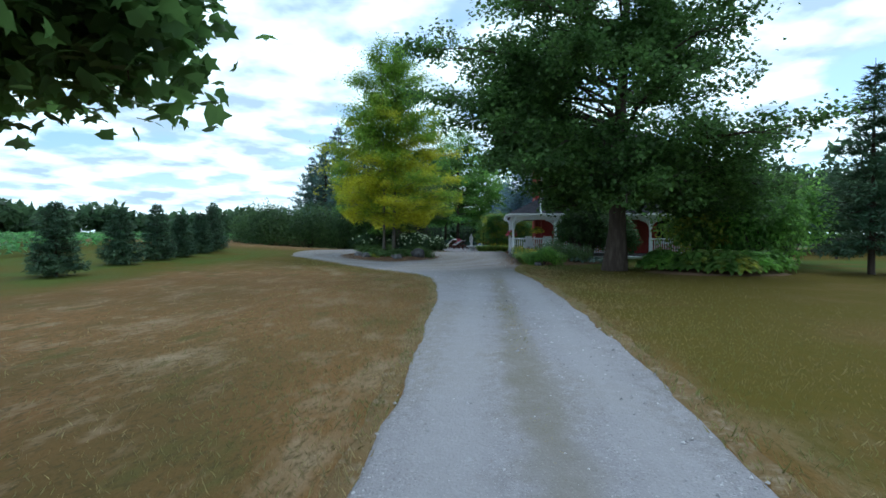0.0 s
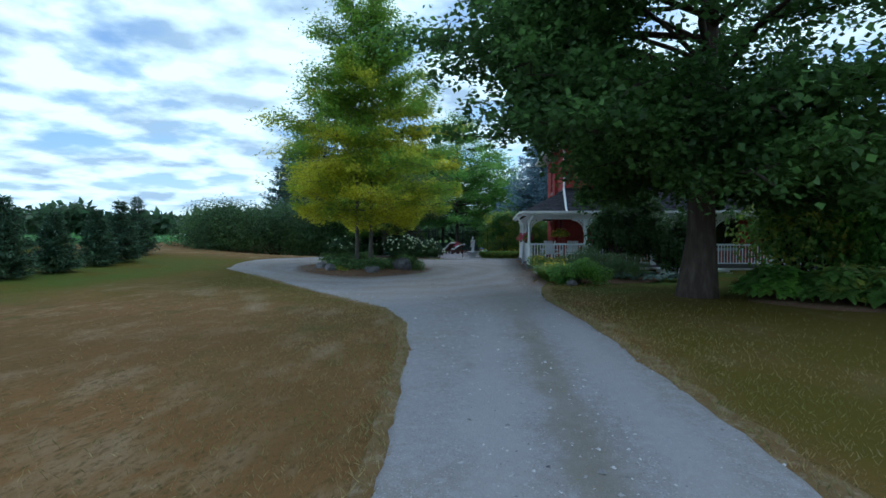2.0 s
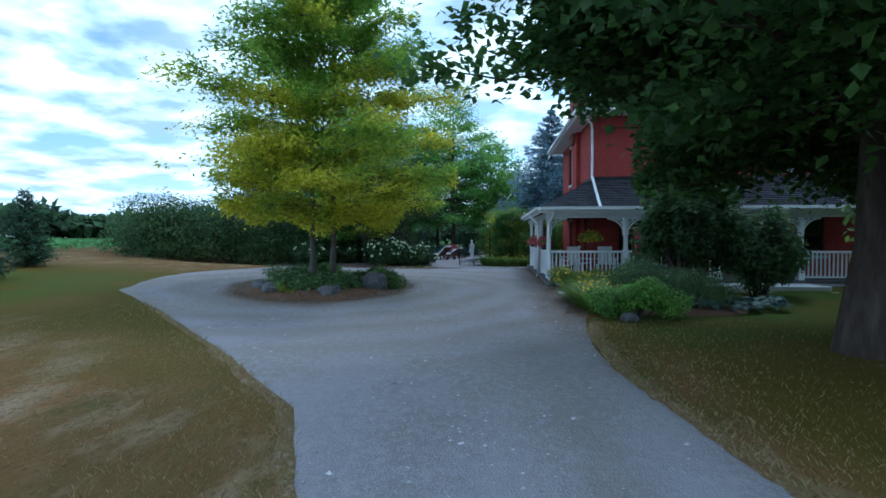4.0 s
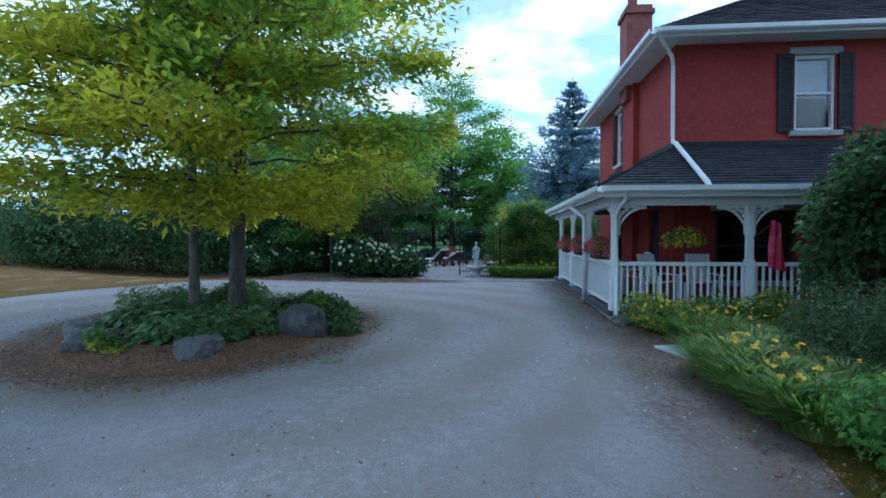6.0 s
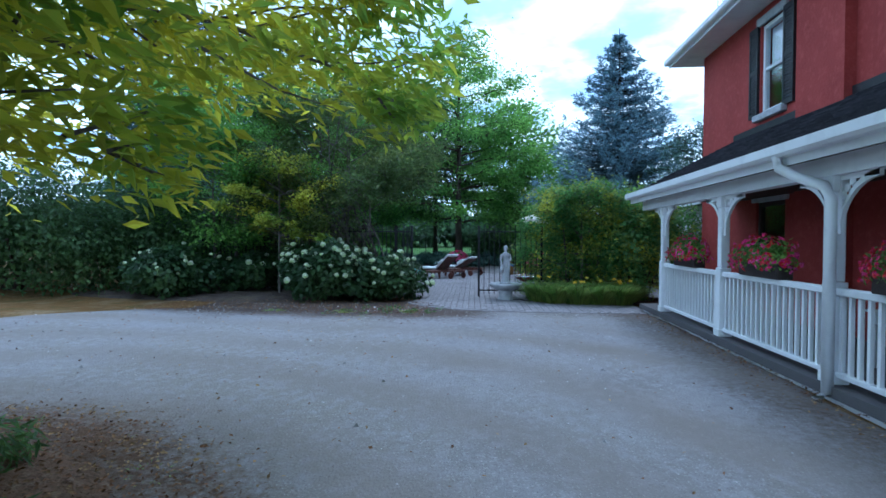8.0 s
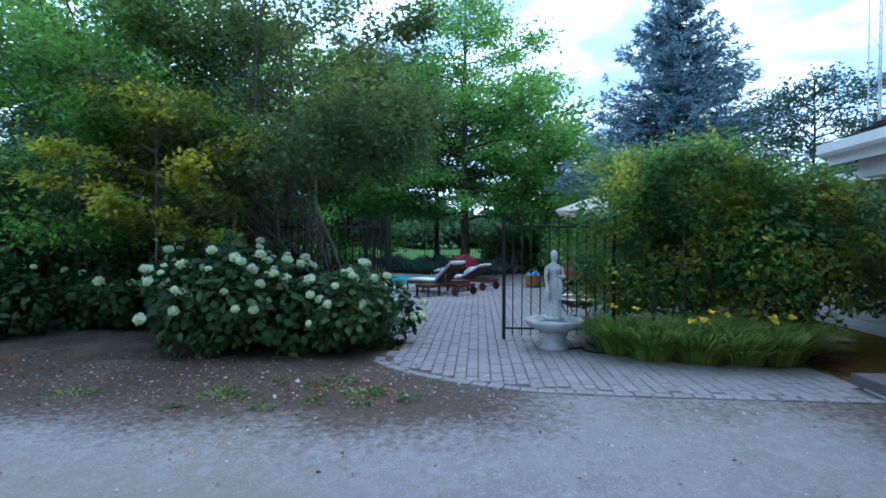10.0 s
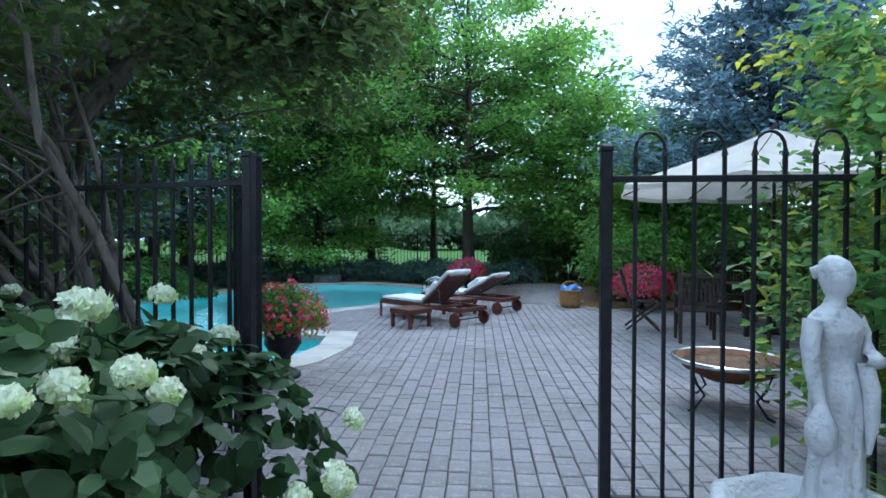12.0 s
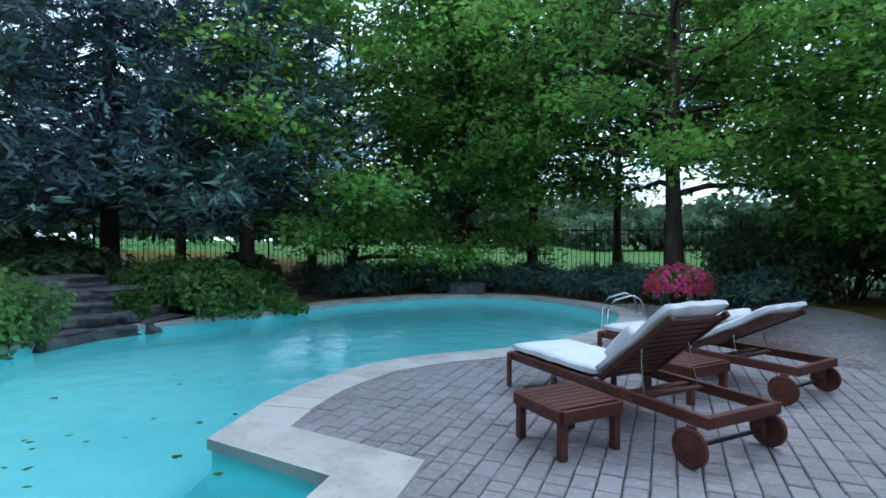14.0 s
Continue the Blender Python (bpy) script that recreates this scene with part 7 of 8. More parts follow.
# ---------------------------------------------------------------- patio furniture
def lounger(x, y, turn, label, tilt=40):
    t = thing("sun_lounger", label, "sun lounger", "loungers by the pool", (x, y, PATIO + 0.012), turn)
    W, L = 0.31, 1.98
    for s in (-1, 1):
        part("side_rail", boxed((0, s * W - 0.02, 0.235), (L, s * W + 0.02, 0.305), 0.005), M["teak"], t)
        part("leg", boxed((0.0, s * W - 0.045, 0), (0.055, s * W - 0.021, 0.30), 0.005), M["teak"], t)
        part("leg", boxed((0.62, s * W - 0.045, 0), (0.675, s * W - 0.021, 0.24), 0.005), M["teak"], t)
        part("leg", boxed((1.85, s * W - 0.045, 0.08), (1.91, s * W - 0.021, 0.24), 0.005), M["teak"], t)
        bm = lathe([(0, -0.016), (0.02, -0.02), (0.022, -0.014), (0.09, -0.014), (0.097, -0.018), (0.113, -0.014), (0.113, 0.014), (0.097, 0.018), (0.09, 0.014), (0.022, 0.014), (0.02, 0.022), (0, 0.022)], 28)
        w = part("wheel", bm, M["teak"], t, smooth=False); w.matrix_basis = pose(1.88, s * (W + 0.045), 0.113, 90 * s, 0, 0)
        part("hub", lathe([(0, 0.02), (0.014, 0.02), (0.012, 0.032), (0, 0.034)], 10), M["steel"], w)
    for k, xx in enumerate((0.0, L - 0.045)):
        part("end_rail", boxed((xx, -W + 0.02, 0.235), (xx + 0.045, W - 0.02, 0.305), 0.005), M["teak"], t)
    part("axle", boxed((1.87, -W - 0.03, 0.103), (1.89, W + 0.03, 0.123)), M["iron"], t)
    slat = shared("slat", boxed((-0.028, -W + 0.022, 0.275), (0.028, W - 0.022, 0.295), 0.003), M["teak"])
    for k in range(13):
        piece("slat", slat, t, pose(0.09 + 0.068 * k, 0, 0))
    for k in range(2):
        piece("slat", slat, t, pose(1.34 + 0.11 * k, 0, -0.01))
    # raised backrest
    back = new("backrest"); back.parent = t; back.matrix_basis = pose(1.06, 0, 0.30, 0, -tilt, 0)
    for s in (-1, 1):
        part("backrest_rail", boxed((0, s * (W - 0.055) - 0.018, -0.02), (0.80, s * (W - 0.055) + 0.018, 0.02), 0.004), M["teak"], back)
    bsl = shared("backrest_slat", boxed((-0.026, -W + 0.075, -0.008), (0.026, W - 0.075, 0.010), 0.003), M["teak"])
    for k in range(11):
        piece("backrest_slat", bsl, back, pose(0.04 + 0.07 * k, 0, 0))
    def pad(name, lo, hi, parent, m=None, seed=0):
        bm = bmesh.new(); box(bm, lo, hi)
        bmesh.ops.subdivide_edges(bm, edges=bm.edges, cuts=9, use_grid_fill=True)
        c = [(lo[i] + hi[i]) / 2 for i in range(3)]; hs = [(hi[i] - lo[i]) / 2 for i in range(3)]
        for v in bm.verts:
            q = [(v.co[i] - c[i]) / hs[i] for i in range(3)]
            e = max(abs(q[0]), abs(q[1]))
            f = 1 - 0.55 * max(0, (e - 0.72) / 0.28) ** 2
            v.co.z = c[2] + q[2] * hs[2] * f + 0.012 * noise.noise((v.co.x * 6 + seed, v.co.y * 6, v.co.z * 4))
            v.co.x = c[0] + q[0] * hs[0] * (1 - 0.03 * abs(q[1]) ** 4)
            v.co.y = c[1] + q[1] * hs[1] * (1 - 0.03 * abs(q[0]) ** 4)
        o = part(name, bm, M["cushion"], parent, smooth=True)
        if m is not None:
            o.matrix_basis = m
        return o
    pad("cushion", (-0.01, -W + 0.0, 0.305), (1.07, W - 0.0, 0.385), t)
    pad("cushion", (0.02, -W + 0.02, 0.022), (0.84, W - 0.02, 0.10), back, None, 4)
    pad("pillow", (-0.16, -0.21, -0.055), (0.16, 0.21, 0.055), back, pose(0.24, 0.02, 0.15, 0, -6, 0), 7)
    for s in (-1, 1):
        link("support_rod", tubes("support_rod", [([(1.40, s * 0.22, 0.60), (1.42, s * 0.24, 0.45), (1.45, s * 0.25, 0.32), (1.45, s * 0.25, 0.27)], [0.006] * 4)], 6), M["steel"], t)
    return t


lounger(-4.96, 48.50, -38.6, "dark teak wheeled lounger with white cushion and raised back")
lounger(-4.43, 49.95, -33, "dark teak wheeled lounger with white cushion, back slightly raised", 28)


def low_table(x, y, turn):
    t = thing("side_table", "low square slatted dark teak side table", "side table", "low tables by the loungers", (x, y, PATIO + 0.012), turn)
    a, h = 0.24, 0.30
    for sx in (-1, 1):
        for sy in (-1, 1):
            part("leg", boxed((sx * (a - 0.035) - 0.025, sy * (a - 0.035) - 0.025, 0), (sx * (a - 0.035) + 0.025, sy * (a - 0.035) + 0.025, h - 0.02), 0.004), M["teak"], t)
        part("apron", boxed((sx * a - 0.012, -a + 0.01, h - 0.075), (sx * a + 0.012, a - 0.01, h), 0.003), M["teak"], t)
        part("apron", boxed((-a + 0.012, sx * a - 0.012, h - 0.075), (a - 0.012, sx * a + 0.012, h), 0.003), M["teak"], t)
    sl = shared("slat", boxed((-0.024, -a + 0.013, h - 0.012), (0.024, a - 0.013, h + 0.003), 0.003), M["teak"])
    for k in range(7):
        piece("slat", sl, t, pose(-a + 0.045 + 0.062 * k, 0, 0))


low_table(-4.42, 47.12, -38)
low_table(-3.75, 48.6, -36)


def folding_chair(x, y, turn, label):
    t = thing("folding_chair", label, "chair", "", (x, y, PATIO + 0.012), turn)
    for s in (-1, 1):
        for p, q in (((-0.24, 0.02), (0.26, 0.44)), ((0.24, 0.02), (-0.20, 0.44))):
            link("leg", tubes("leg", [([(p[0], s * 0.2, p[1]), ((p[0] + q[0]) / 2, s * 0.2, (p[1] + q[1]) / 2), (q[0], s * 0.2, q[1])], [0.018] * 3)], 4), M["oldwood"], t)
        link("back_post", tubes("back_post", [([(-0.18, s * 0.2, 0.42), (-0.25, s * 0.2, 0.66), (-0.32, s * 0.2, 0.92)], [0.02] * 3)], 4), M["oldwood"], t)
    sl = shared("seat_slat", boxed((-0.022, -0.2, 0.43), (0.022, 0.2, 0.45), 0.003), M["oldwood"])
    for k in range(8):
        piece("seat_slat", sl, t, pose(-0.19 + 0.058 * k, 0, 0))
    bs = shared("back_slat", boxed((-0.008, -0.022, 0.0), (0.008, 0.022, 0.44), 0.003), M["oldwood"])
    for k in range(6):
        piece("back_slat", bs, t, pose(-0.205, -0.15 + 0.06 * k, 0.47, 0, -15.5, 0))
    part("top_rail", boxed((-0.345, -0.22, 0.88), (-0.305, 0.22, 0.95), 0.006), M["oldwood"], t)
    part("stretcher", boxed((0.19, -0.2, 0.06), (0.22, 0.2, 0.09), 0.003), M["oldwood"], t)
    return t


folding_chair(-0.8, 47.25, -10, "dark wooden folding chair standing apart on the patio")


def arm_chair(x, y, turn):
    t = thing("dining_chair", "dark slatted wooden armchair at the patio table", "chair", "chairs round the patio table", (x, y, PATIO + 0.012), turn)
    for sx in (-1, 1):
        for sy in (-1, 1):
            part("leg", boxed((sx * 0.22 - 0.022, sy * 0.25 - 0.022, 0), (sx * 0.22 + 0.022, sy * 0.25 + 0.022, 0.92 if sx < 0 else 0.64), 0.004), M["oldwood"], t)
    for sy in (-1, 1):
        part("arm", boxed((-0.24, sy * 0.26 - 0.03, 0.64), (0.26, sy * 0.26 + 0.03, 0.665), 0.006), M["oldwood"], t)
        part("side_rail", boxed((-0.2, sy * 0.25 - 0.012, 0.38), (0.2, sy * 0.25 + 0.012, 0.43), 0.003), M["oldwood"], t)
    sl = shared("seat_slat", boxed((-0.02, -0.26, 0.43), (0.02, 0.26, 0.45), 0.003), M["oldwood"])
    for k in range(8):
        piece("seat_slat", sl, t, pose(-0.20 + 0.058 * k, 0, 0))
    part("top_rail", boxed((-0.24, -0.27, 0.88), (-0.20, 0.27, 0.95), 0.006), M["oldwood"], t)
    part("back_rail", boxed((-0.235, -0.23, 0.52), (-0.205, 0.23, 0.56), 0.004), M["oldwood"], t)
    bs = shared("back_slat", boxed((-0.228, -0.012, 0.56), (-0.212, 0.012, 0.88)), M["oldwood"])
    for k in range(9):
        piece("back_slat", bs, t, pose(0, -0.20 + 0.05 * k, 0))
    return t


TX, TY = 1.1, 47.2
_c = arm_chair(-0.31, 46.30, 80)
for x, y, a in [(0.8, 45.95, 90), (1.65, 46.0, 100), (0.1, 47.6, -15), (2.35, 47.2, 180), (1.1, 48.5, -90)]:
    copy_thing(_c, pose(x, y, PATIO + 0.012, 0, 0, a))


def patio_table():
    t = thing("patio_table", "dark slatted wooden patio table under the umbrella", "table", "", (TX, TY, PATIO + 0.012))
    sl = shared("top_slat", boxed((-0.045, -0.5, 0.70), (0.045, 0.5, 0.73), 0.004), M["oldwood"])
    for k in range(13):
        if k != 6:
            piece("top_slat", sl, t, pose(-0.6 + 0.1 * k, 0, 0))
    for s in (-1, 1):
        part("apron", boxed((-0.62, s * 0.47 - 0.015, 0.62), (0.62, s * 0.47 + 0.015, 0.70)), M["oldwood"], t)
        for q in (-1, 1):
            part("leg", boxed((s * 0.56 - 0.03, q * 0.42 - 0.03, 0), (s * 0.56 + 0.03, q * 0.42 + 0.03, 0.62), 0.005), M["oldwood"], t)


patio_table()


def umbrella():
    t = thing("patio_umbrella", "large cream octagonal patio umbrella, open", "umbrella", "", (TX, TY, PATIO))
    part("base", lathe([(0, 0), (0.26, 0), (0.26, 0.05), (0.05, 0.09), (0.04, 0.2), (0, 0.2)], 24), M["iron"], t)
    part("pole", lathe([(0, 0.1), (0.024, 0.1), (0.024, 3.18), (0, 3.18)], 12), M["oldwood"], t)
    n, r, z0, z1 = 8, 2.34, 2.22, 3.08
    bm = bmesh.new()
    top = bm.verts.new((0, 0, z1))
    rings = []
    for f in (0.3, 0.65, 1.0):
        ring = []
        for k in range(n * 4):
            a = 2 * math.pi * k / (n * 4) + 0.2
            e = math.cos(math.pi / n) / math.cos(((a - 0.2) % (2 * math.pi / n)) - math.pi / n)
            sag = 0.05 * f * abs(math.sin((a - 0.2) * n / 2))
            ring.append(bm.verts.new((r * f * e * math.cos(a), r * f * e * math.sin(a), z1 + (z0 - z1) * (f ** 0.92) - sag)))
        rings.append(ring)
    m = len(rings[0])
    for k in range(m):
        bm.faces.new((top, rings[0][k], rings[0][(k + 1) % m]))
        for a, b in zip(rings, rings[1:]):
            bm.faces.new((a[k], b[k], b[(k + 1) % m], a[(k + 1) % m]))
    low = [bm.verts.new((v.co.x, v.co.y, v.co.z - 0.07)) for v in rings[-1]]
    for k in range(m):
        bm.faces.new((rings[-1][k], low[k], low[(k + 1) % m], rings[-1][(k + 1) % m]))
    bmesh.ops.solidify(bm, geom=bm.faces, thickness=0.004)
    part("canopy", bm, M["canvas"], t, "cream canvas with short valance")
    for k in range(n):
        a = 2 * math.pi * k / n + 0.2
        link("rib", tubes("rib", [([(0.03 * math.cos(a), 0.03 * math.sin(a), z1 - 0.03), (r * 0.5 * math.cos(a), r * 0.5 * math.sin(a), (z0 + z1) / 2 - 0.03), (r * 0.98 * math.cos(a), r * 0.98 * math.sin(a), z0 - 0.02)], [0.012] * 3)], 5), M["oldwood"], t)


umbrella()


def fire_pit():
    t = thing("fire_pit", "round rusty fire bowl on a curved steel stand", "fire pit", "", (-1.12, 43.35, PATIO + 0.012))
    part("bowl", lathe([(0, 0.22), (0.2, 0.24), (0.36, 0.32), (0.42, 0.41), (0.40, 0.41), (0.34, 0.34), (0.18, 0.27), (0, 0.26)], 36), M["rust"], t, smooth=True)
    part("ash", lathe([(0, 0.30), (0.30, 0.335), (0.36, 0.37), (0.20, 0.375), (0, 0.37)], 24), M["mulch"], t, smooth=True)
    ring = [(0.44 * math.cos(a), 0.44 * math.sin(a), 0.40) for a in np.linspace(0, 2 * math.pi, 41)]
    link("rim", tubes("rim", [(ring, [0.02] * 41)], 8), M["steel"], t, "bright steel rim")
    for k in range(4):
        a = math.pi / 2 * k + 0.4
        c, s = math.cos(a), math.sin(a)
        link("leg", tubes("leg", [([(0.42 * c, 0.42 * s, 0.40), (0.34 * c, 0.34 * s, 0.22), (0.26 * c, 0.26 * s, 0.12), (0.36 * c, 0.36 * s, 0.02), (0.42 * c, 0.42 * s, 0.01)], [0.012] * 5)], 6), M["iron"], t)


fire_pit()


def towel_basket():
    t = thing("towel_basket", "honey-coloured wicker basket with blue towels", "basket", "", (-1.53, 49.95, PATIO + 0.012))
    part("basket", lathe([(0, 0), (0.19, 0), (0.215, 0.10), (0.225, 0.22), (0.22, 0.34), (0.235, 0.36), (0.215, 0.365), (0.20, 0.30), (0, 0.29)], 26), M["wicker"], t, smooth=True)
    for k in range(7):
        a = k * 2.4
        ring = lathe([(0, -0.13), (0.05, -0.13), (0.062, -0.10), (0.062, 0.10), (0.05, 0.13), (0, 0.13)], 12)
        o = part("towel", ring, M["blue_cloth"], t, smooth=True); o.matrix_basis = pose(0.11 * math.cos(a), 0.11 * math.sin(a), 0.33 + 0.03 * (k % 3), 60 + 20 * (k % 2), 0, k * 50)
    h = [(0.22 * math.cos(a), 0, 0.34 + 0.20 * math.sin(a)) for a in np.linspace(0, math.pi, 9)]
    link("handle", tubes("handle", [(h, [0.012] * 9)], 8), M["wicker"], t)


towel_basket()


def ladder():
    t = thing("pool_ladder", "bent stainless steel pool ladder rails", "pool ladder", "", (-4.72, 53.3, PATIO), 20)
    for s in (-0.22, 0.22):
        p = [(0.25, s, 0.0), (0.25, s, 0.20), (0.2, s, 0.32), (0.05, s, 0.38), (-0.22, s, 0.30), (-0.34, s, 0.15), (-0.35, s, -0.35)]
        link("rail", tubes("rail", [(p, [0.02] * 7)], 10), M["steel"], t)


ladder()

# ---------------------------------------------------------------- rock waterfall and beds behind the pool
def ledge(x, y, z, sx, sy, h, turn, seed):
    """A flat split stone with broken edges."""
    bm = bmesh.new(); box(bm, (-sx, -sy, 0), (sx, sy, h))
    bmesh.ops.subdivide_edges(bm, edges=bm.edges, cuts=5, use_grid_fill=True)
    for v in bm.verts:
        q = Vector((v.co.x / sx, v.co.y / sy, 0))
        e = max(abs(q.x), abs(q.y))
        v.co.x *= 1 + 0.16 * noise.noise((v.co.x * 3 + seed, v.co.y * 3, v.co.z * 9))
        v.co.y *= 1 + 0.16 * noise.noise((v.co.x * 3, v.co.y * 3 + seed, v.co.z * 9))
        v.co.z += (0.02 * noise.noise((v.co.x * 5, v.co.y * 5, seed)) - (0.03 * max(0, e - 0.7) / 0.3 if v.co.z > h * 0.9 else 0)) * (v.co.z > 0.01)
    ob = part("rock", bm, M["wet_stone"])
    ob.matrix_basis = pose(x, y, z, 0, 0, turn)
    return tagged(ob, "flat layered dark grey stone in the pool waterfall", "rock")


for k, (x, y, z, sx, sy, h, a) in enumerate([(-11.55, 47.95, 0.05, 0.34, 0.42, 0.22, 12), (-11.62, 48.72, 0.05, 0.36, 0.38, 0.20, -6), (-11.50, 49.45, 0.05, 0.34, 0.40, 0.24, 8),
                                             (-11.85, 48.25, 0.26, 0.42, 0.55, 0.17, -10), (-11.75, 49.2, 0.26, 0.36, 0.45, 0.19, 14), (-12.05, 48.6, 0.43, 0.45, 0.75, 0.16, 4), (-12.25, 48.2, 0.59, 0.40, 0.50, 0.18, -14), (-12.2, 49.2, 0.58, 0.42, 0.45, 0.17, 9), (-12.75, 48.6, 0.15, 0.45, 0.9, 0.62, 3), (-12.8, 48.65, 0.77, 0.42, 0.7, 0.16, -5)]):
    ledge(x, y, z, sx, sy, h, a, 40 + k)
ivy = [(-11.35, 47.0, 1.0, 0.9, 1.05), (-10.95, 46.1, 1.3, 1.05, 1.25), (-10.6, 45.3, 1.0, 0.8, 0.85), (-11.2, 50.3, 0.95, 0.8, 1.0), (-12.2, 50.3, 0.9, 0.8, 1.1), (-10.75, 51.6, 0.5, 0.6, 0.45), (-11.8, 51.4, 0.9, 0.8, 0.9), (-12.1, 47.2, 0.7, 0.7, 1.1), (-11.45, 49.0, 0.16, 0.2, 0.62)]
for k, (x, y, rx, ry, h) in enumerate(ivy):
    bush("ivy", "bright green ivy spilling over the pool rocks", x, y, rx, ry, h, 4600, 0.076, "kite", M["ivy_leaf"], 400 + k, lumps=11, droop=0.3, shell=0.8, z0=PATIO - 0.06)
for k, (x, y) in enumerate([(-10.9, 54.0), (-9.9, 55.5), (-8.5, 56.3), (-7.0, 56.6), (-5.5, 56.1), (-4.1, 55.9), (-11.9, 54.6), (-2.7, 55.6), (-7.8, 57.7), (-5.2, 57.6), (-10.6, 56.6)]):
    bush("juniper", "low spreading blue-green juniper behind the pool", x, y, 1.15, 0.95, 0.75, 2700, 0.18, "needle", M["juniper"], 420 + k, lumps=8)
part_ = tagged(part("spout_block", boxed((-9.0, 55.35, PATIO - 0.1), (-8.15, 55.65, PATIO + 0.28), 0.03), M["stone"]), "grey stone spout block at the far pool edge", "stone block")
bush("spirea", "rounded leafy green shrub at the patio edge", 0.2, 51.4, 1.4, 1.15, 1.9, 9000, 0.12, "oval", M["mid_leaf"], 440, lumps=9)
for k, (x, y, r, h, mm) in enumerate([(2.3, 50.3, 1.2, 1.6, "dark_leaf"), (2.7, 52.2, 1.7, 3.0, "mid_leaf"), (-2.0, 57.5, 1.3, 1.5, "dark_leaf"), (1.6, 55.2, 1.5, 2.2, "mid_leaf"), (3.8, 49.2, 1.4, 2.2, "mid_leaf"), (-13.0, 52.6, 1.2, 1.0, "dark_leaf"), (-14.2, 49.4, 1.3, 1.1, "dark_leaf"), (4.0, 42.4, 1.3, 3.0, "dark_leaf"), (-13.2, 44.0, 1.6, 2.6, "dark_leaf"), (-8.3, 42.9, 0.9, 1.7, "dark_leaf"), (-0.4, 58.6, 1.7, 2.6, "dark_leaf"), (-2.2, 60.2, 1.6, 2.3, "dark_leaf"), (1.4, 58.4, 1.6, 2.6, "mid_leaf"), (-17.0, 50.3, 1.5, 0.95, "dark_leaf"), (-18.2, 48.7, 1.5, 0.95, "dark_leaf")]):
    bush("garden_shrub", "dense green shrub filling the garden edge", x, y, r, r, h, 3400, 0.165, "oval", M[mm], 450 + k, lumps=8)

# small loose things on the ground
def scatter(name, label, category, P, size, mat, seed, shape="oval", up=0.9):
    R = np.random.default_rng(seed)
    N = unit(R.normal(0, 1 - up + 0.05, P.shape) + np.array([0, 0, 1.0])); T = unit(R.normal(0, 1, P.shape) * np.array([1, 1, 0.1]))
    ob = link(name, leaves(name, P, N, T, size * R.uniform(0.6, 1.4, len(P)), shape), mat)
    return tagged(ob, label, category, kind="stuff")


def litter():
    R = np.random.default_rng(91)
    n = 10000
    a, f = R.uniform(0, 2 * np.pi, n), 0.5 + 0.55 * R.uniform(0, 1, n) + np.abs(R.normal(0, 0.09, n))
    x, y = -5.75 + 2.35 * f * np.cos(a), 28.65 + 2.95 * f * np.sin(a)
    m = 4200
    y2 = R.uniform(24, 38.3, m); x2 = 1.0 + R.normal(0, 0.22, m)
    x3 = R.uniform(-9.5, -3.5, 3500); y3 = 38.6 + R.normal(0, 0.6, 3500)
    y4 = R.uniform(23, 38.4, 1500); x4 = np.interp(y4, *zip(*DRIVE_L)) * R.uniform(0, 1, 1500) ** 0.7 + 0.5
    x3, y3 = np.concatenate([x3, x4]), np.concatenate([y3, y4])
    X, Y = np.concatenate([x, x2, x3]), np.concatenate([y, y2, np.minimum(y3, 39.6)])
    hump = 0.16 * np.clip(1 - ((X + 5.75) / 2.35) ** 2 - ((Y - 28.65) / 2.95) ** 2, 0, 1)
    scatter("leaf_litter", "scattered brown leaf litter at the bed edges", "leaf litter", np.column_stack([X, Y, G(X, Y) + 0.045 + hump]), 0.032, M["litter"], 92, up=0.7)


litter()


def pebbles():
    """Loose stones on the drive."""
    R = np.random.default_rng(93)
    n = 5000
    y = R.uniform(1.5, 38.3, n)
    xl, xr = np.interp(y, *zip(*DRIVE_L)), np.interp(y, *zip(*DRIVE_R))
    x = xl + (xr - xl) * R.uniform(0.01, 0.99, n)
    keep = ((x + 5.6) / 2.9) ** 2 + ((y - 29.2) / 4.0) ** 2 > 1
    x, y = np.concatenate([x[keep], R.uniform(-8.5, -2.6, 450)]), np.concatenate([y[keep], 38.5 + np.clip(R.normal(0, 0.5, 450), -1.2, 1.0)]); n = len(x)
    s = R.uniform(0.006, 0.017, n) * np.where(R.uniform(0, 1, n) < 0.06, 1.8, 1)
    o = np.array([(1, 0, 0), (0, 1, 0), (-1, 0, 0), (0, -1, 0), (0.1, 0.1, 0.7)])
    V = np.column_stack([x, y, G(x, y) + 0.024])[:, None, :] + s[:, None, None] * (o[None] + R.normal(0, 0.25, (n, 5, 3)))
    f = np.array([(0, 1, 4), (1, 2, 4), (2, 3, 4), (3, 0, 4)])
    F = (np.arange(n)[:, None, None] * 5 + f[None]).reshape(-1, 3)
    tagged(link("pebbles", mesh_of("pebbles", V.reshape(-1, 3), F), M["pebble"]), "loose pale pebbles on the gravel drive", "pebbles", kind="stuff")


pebbles()


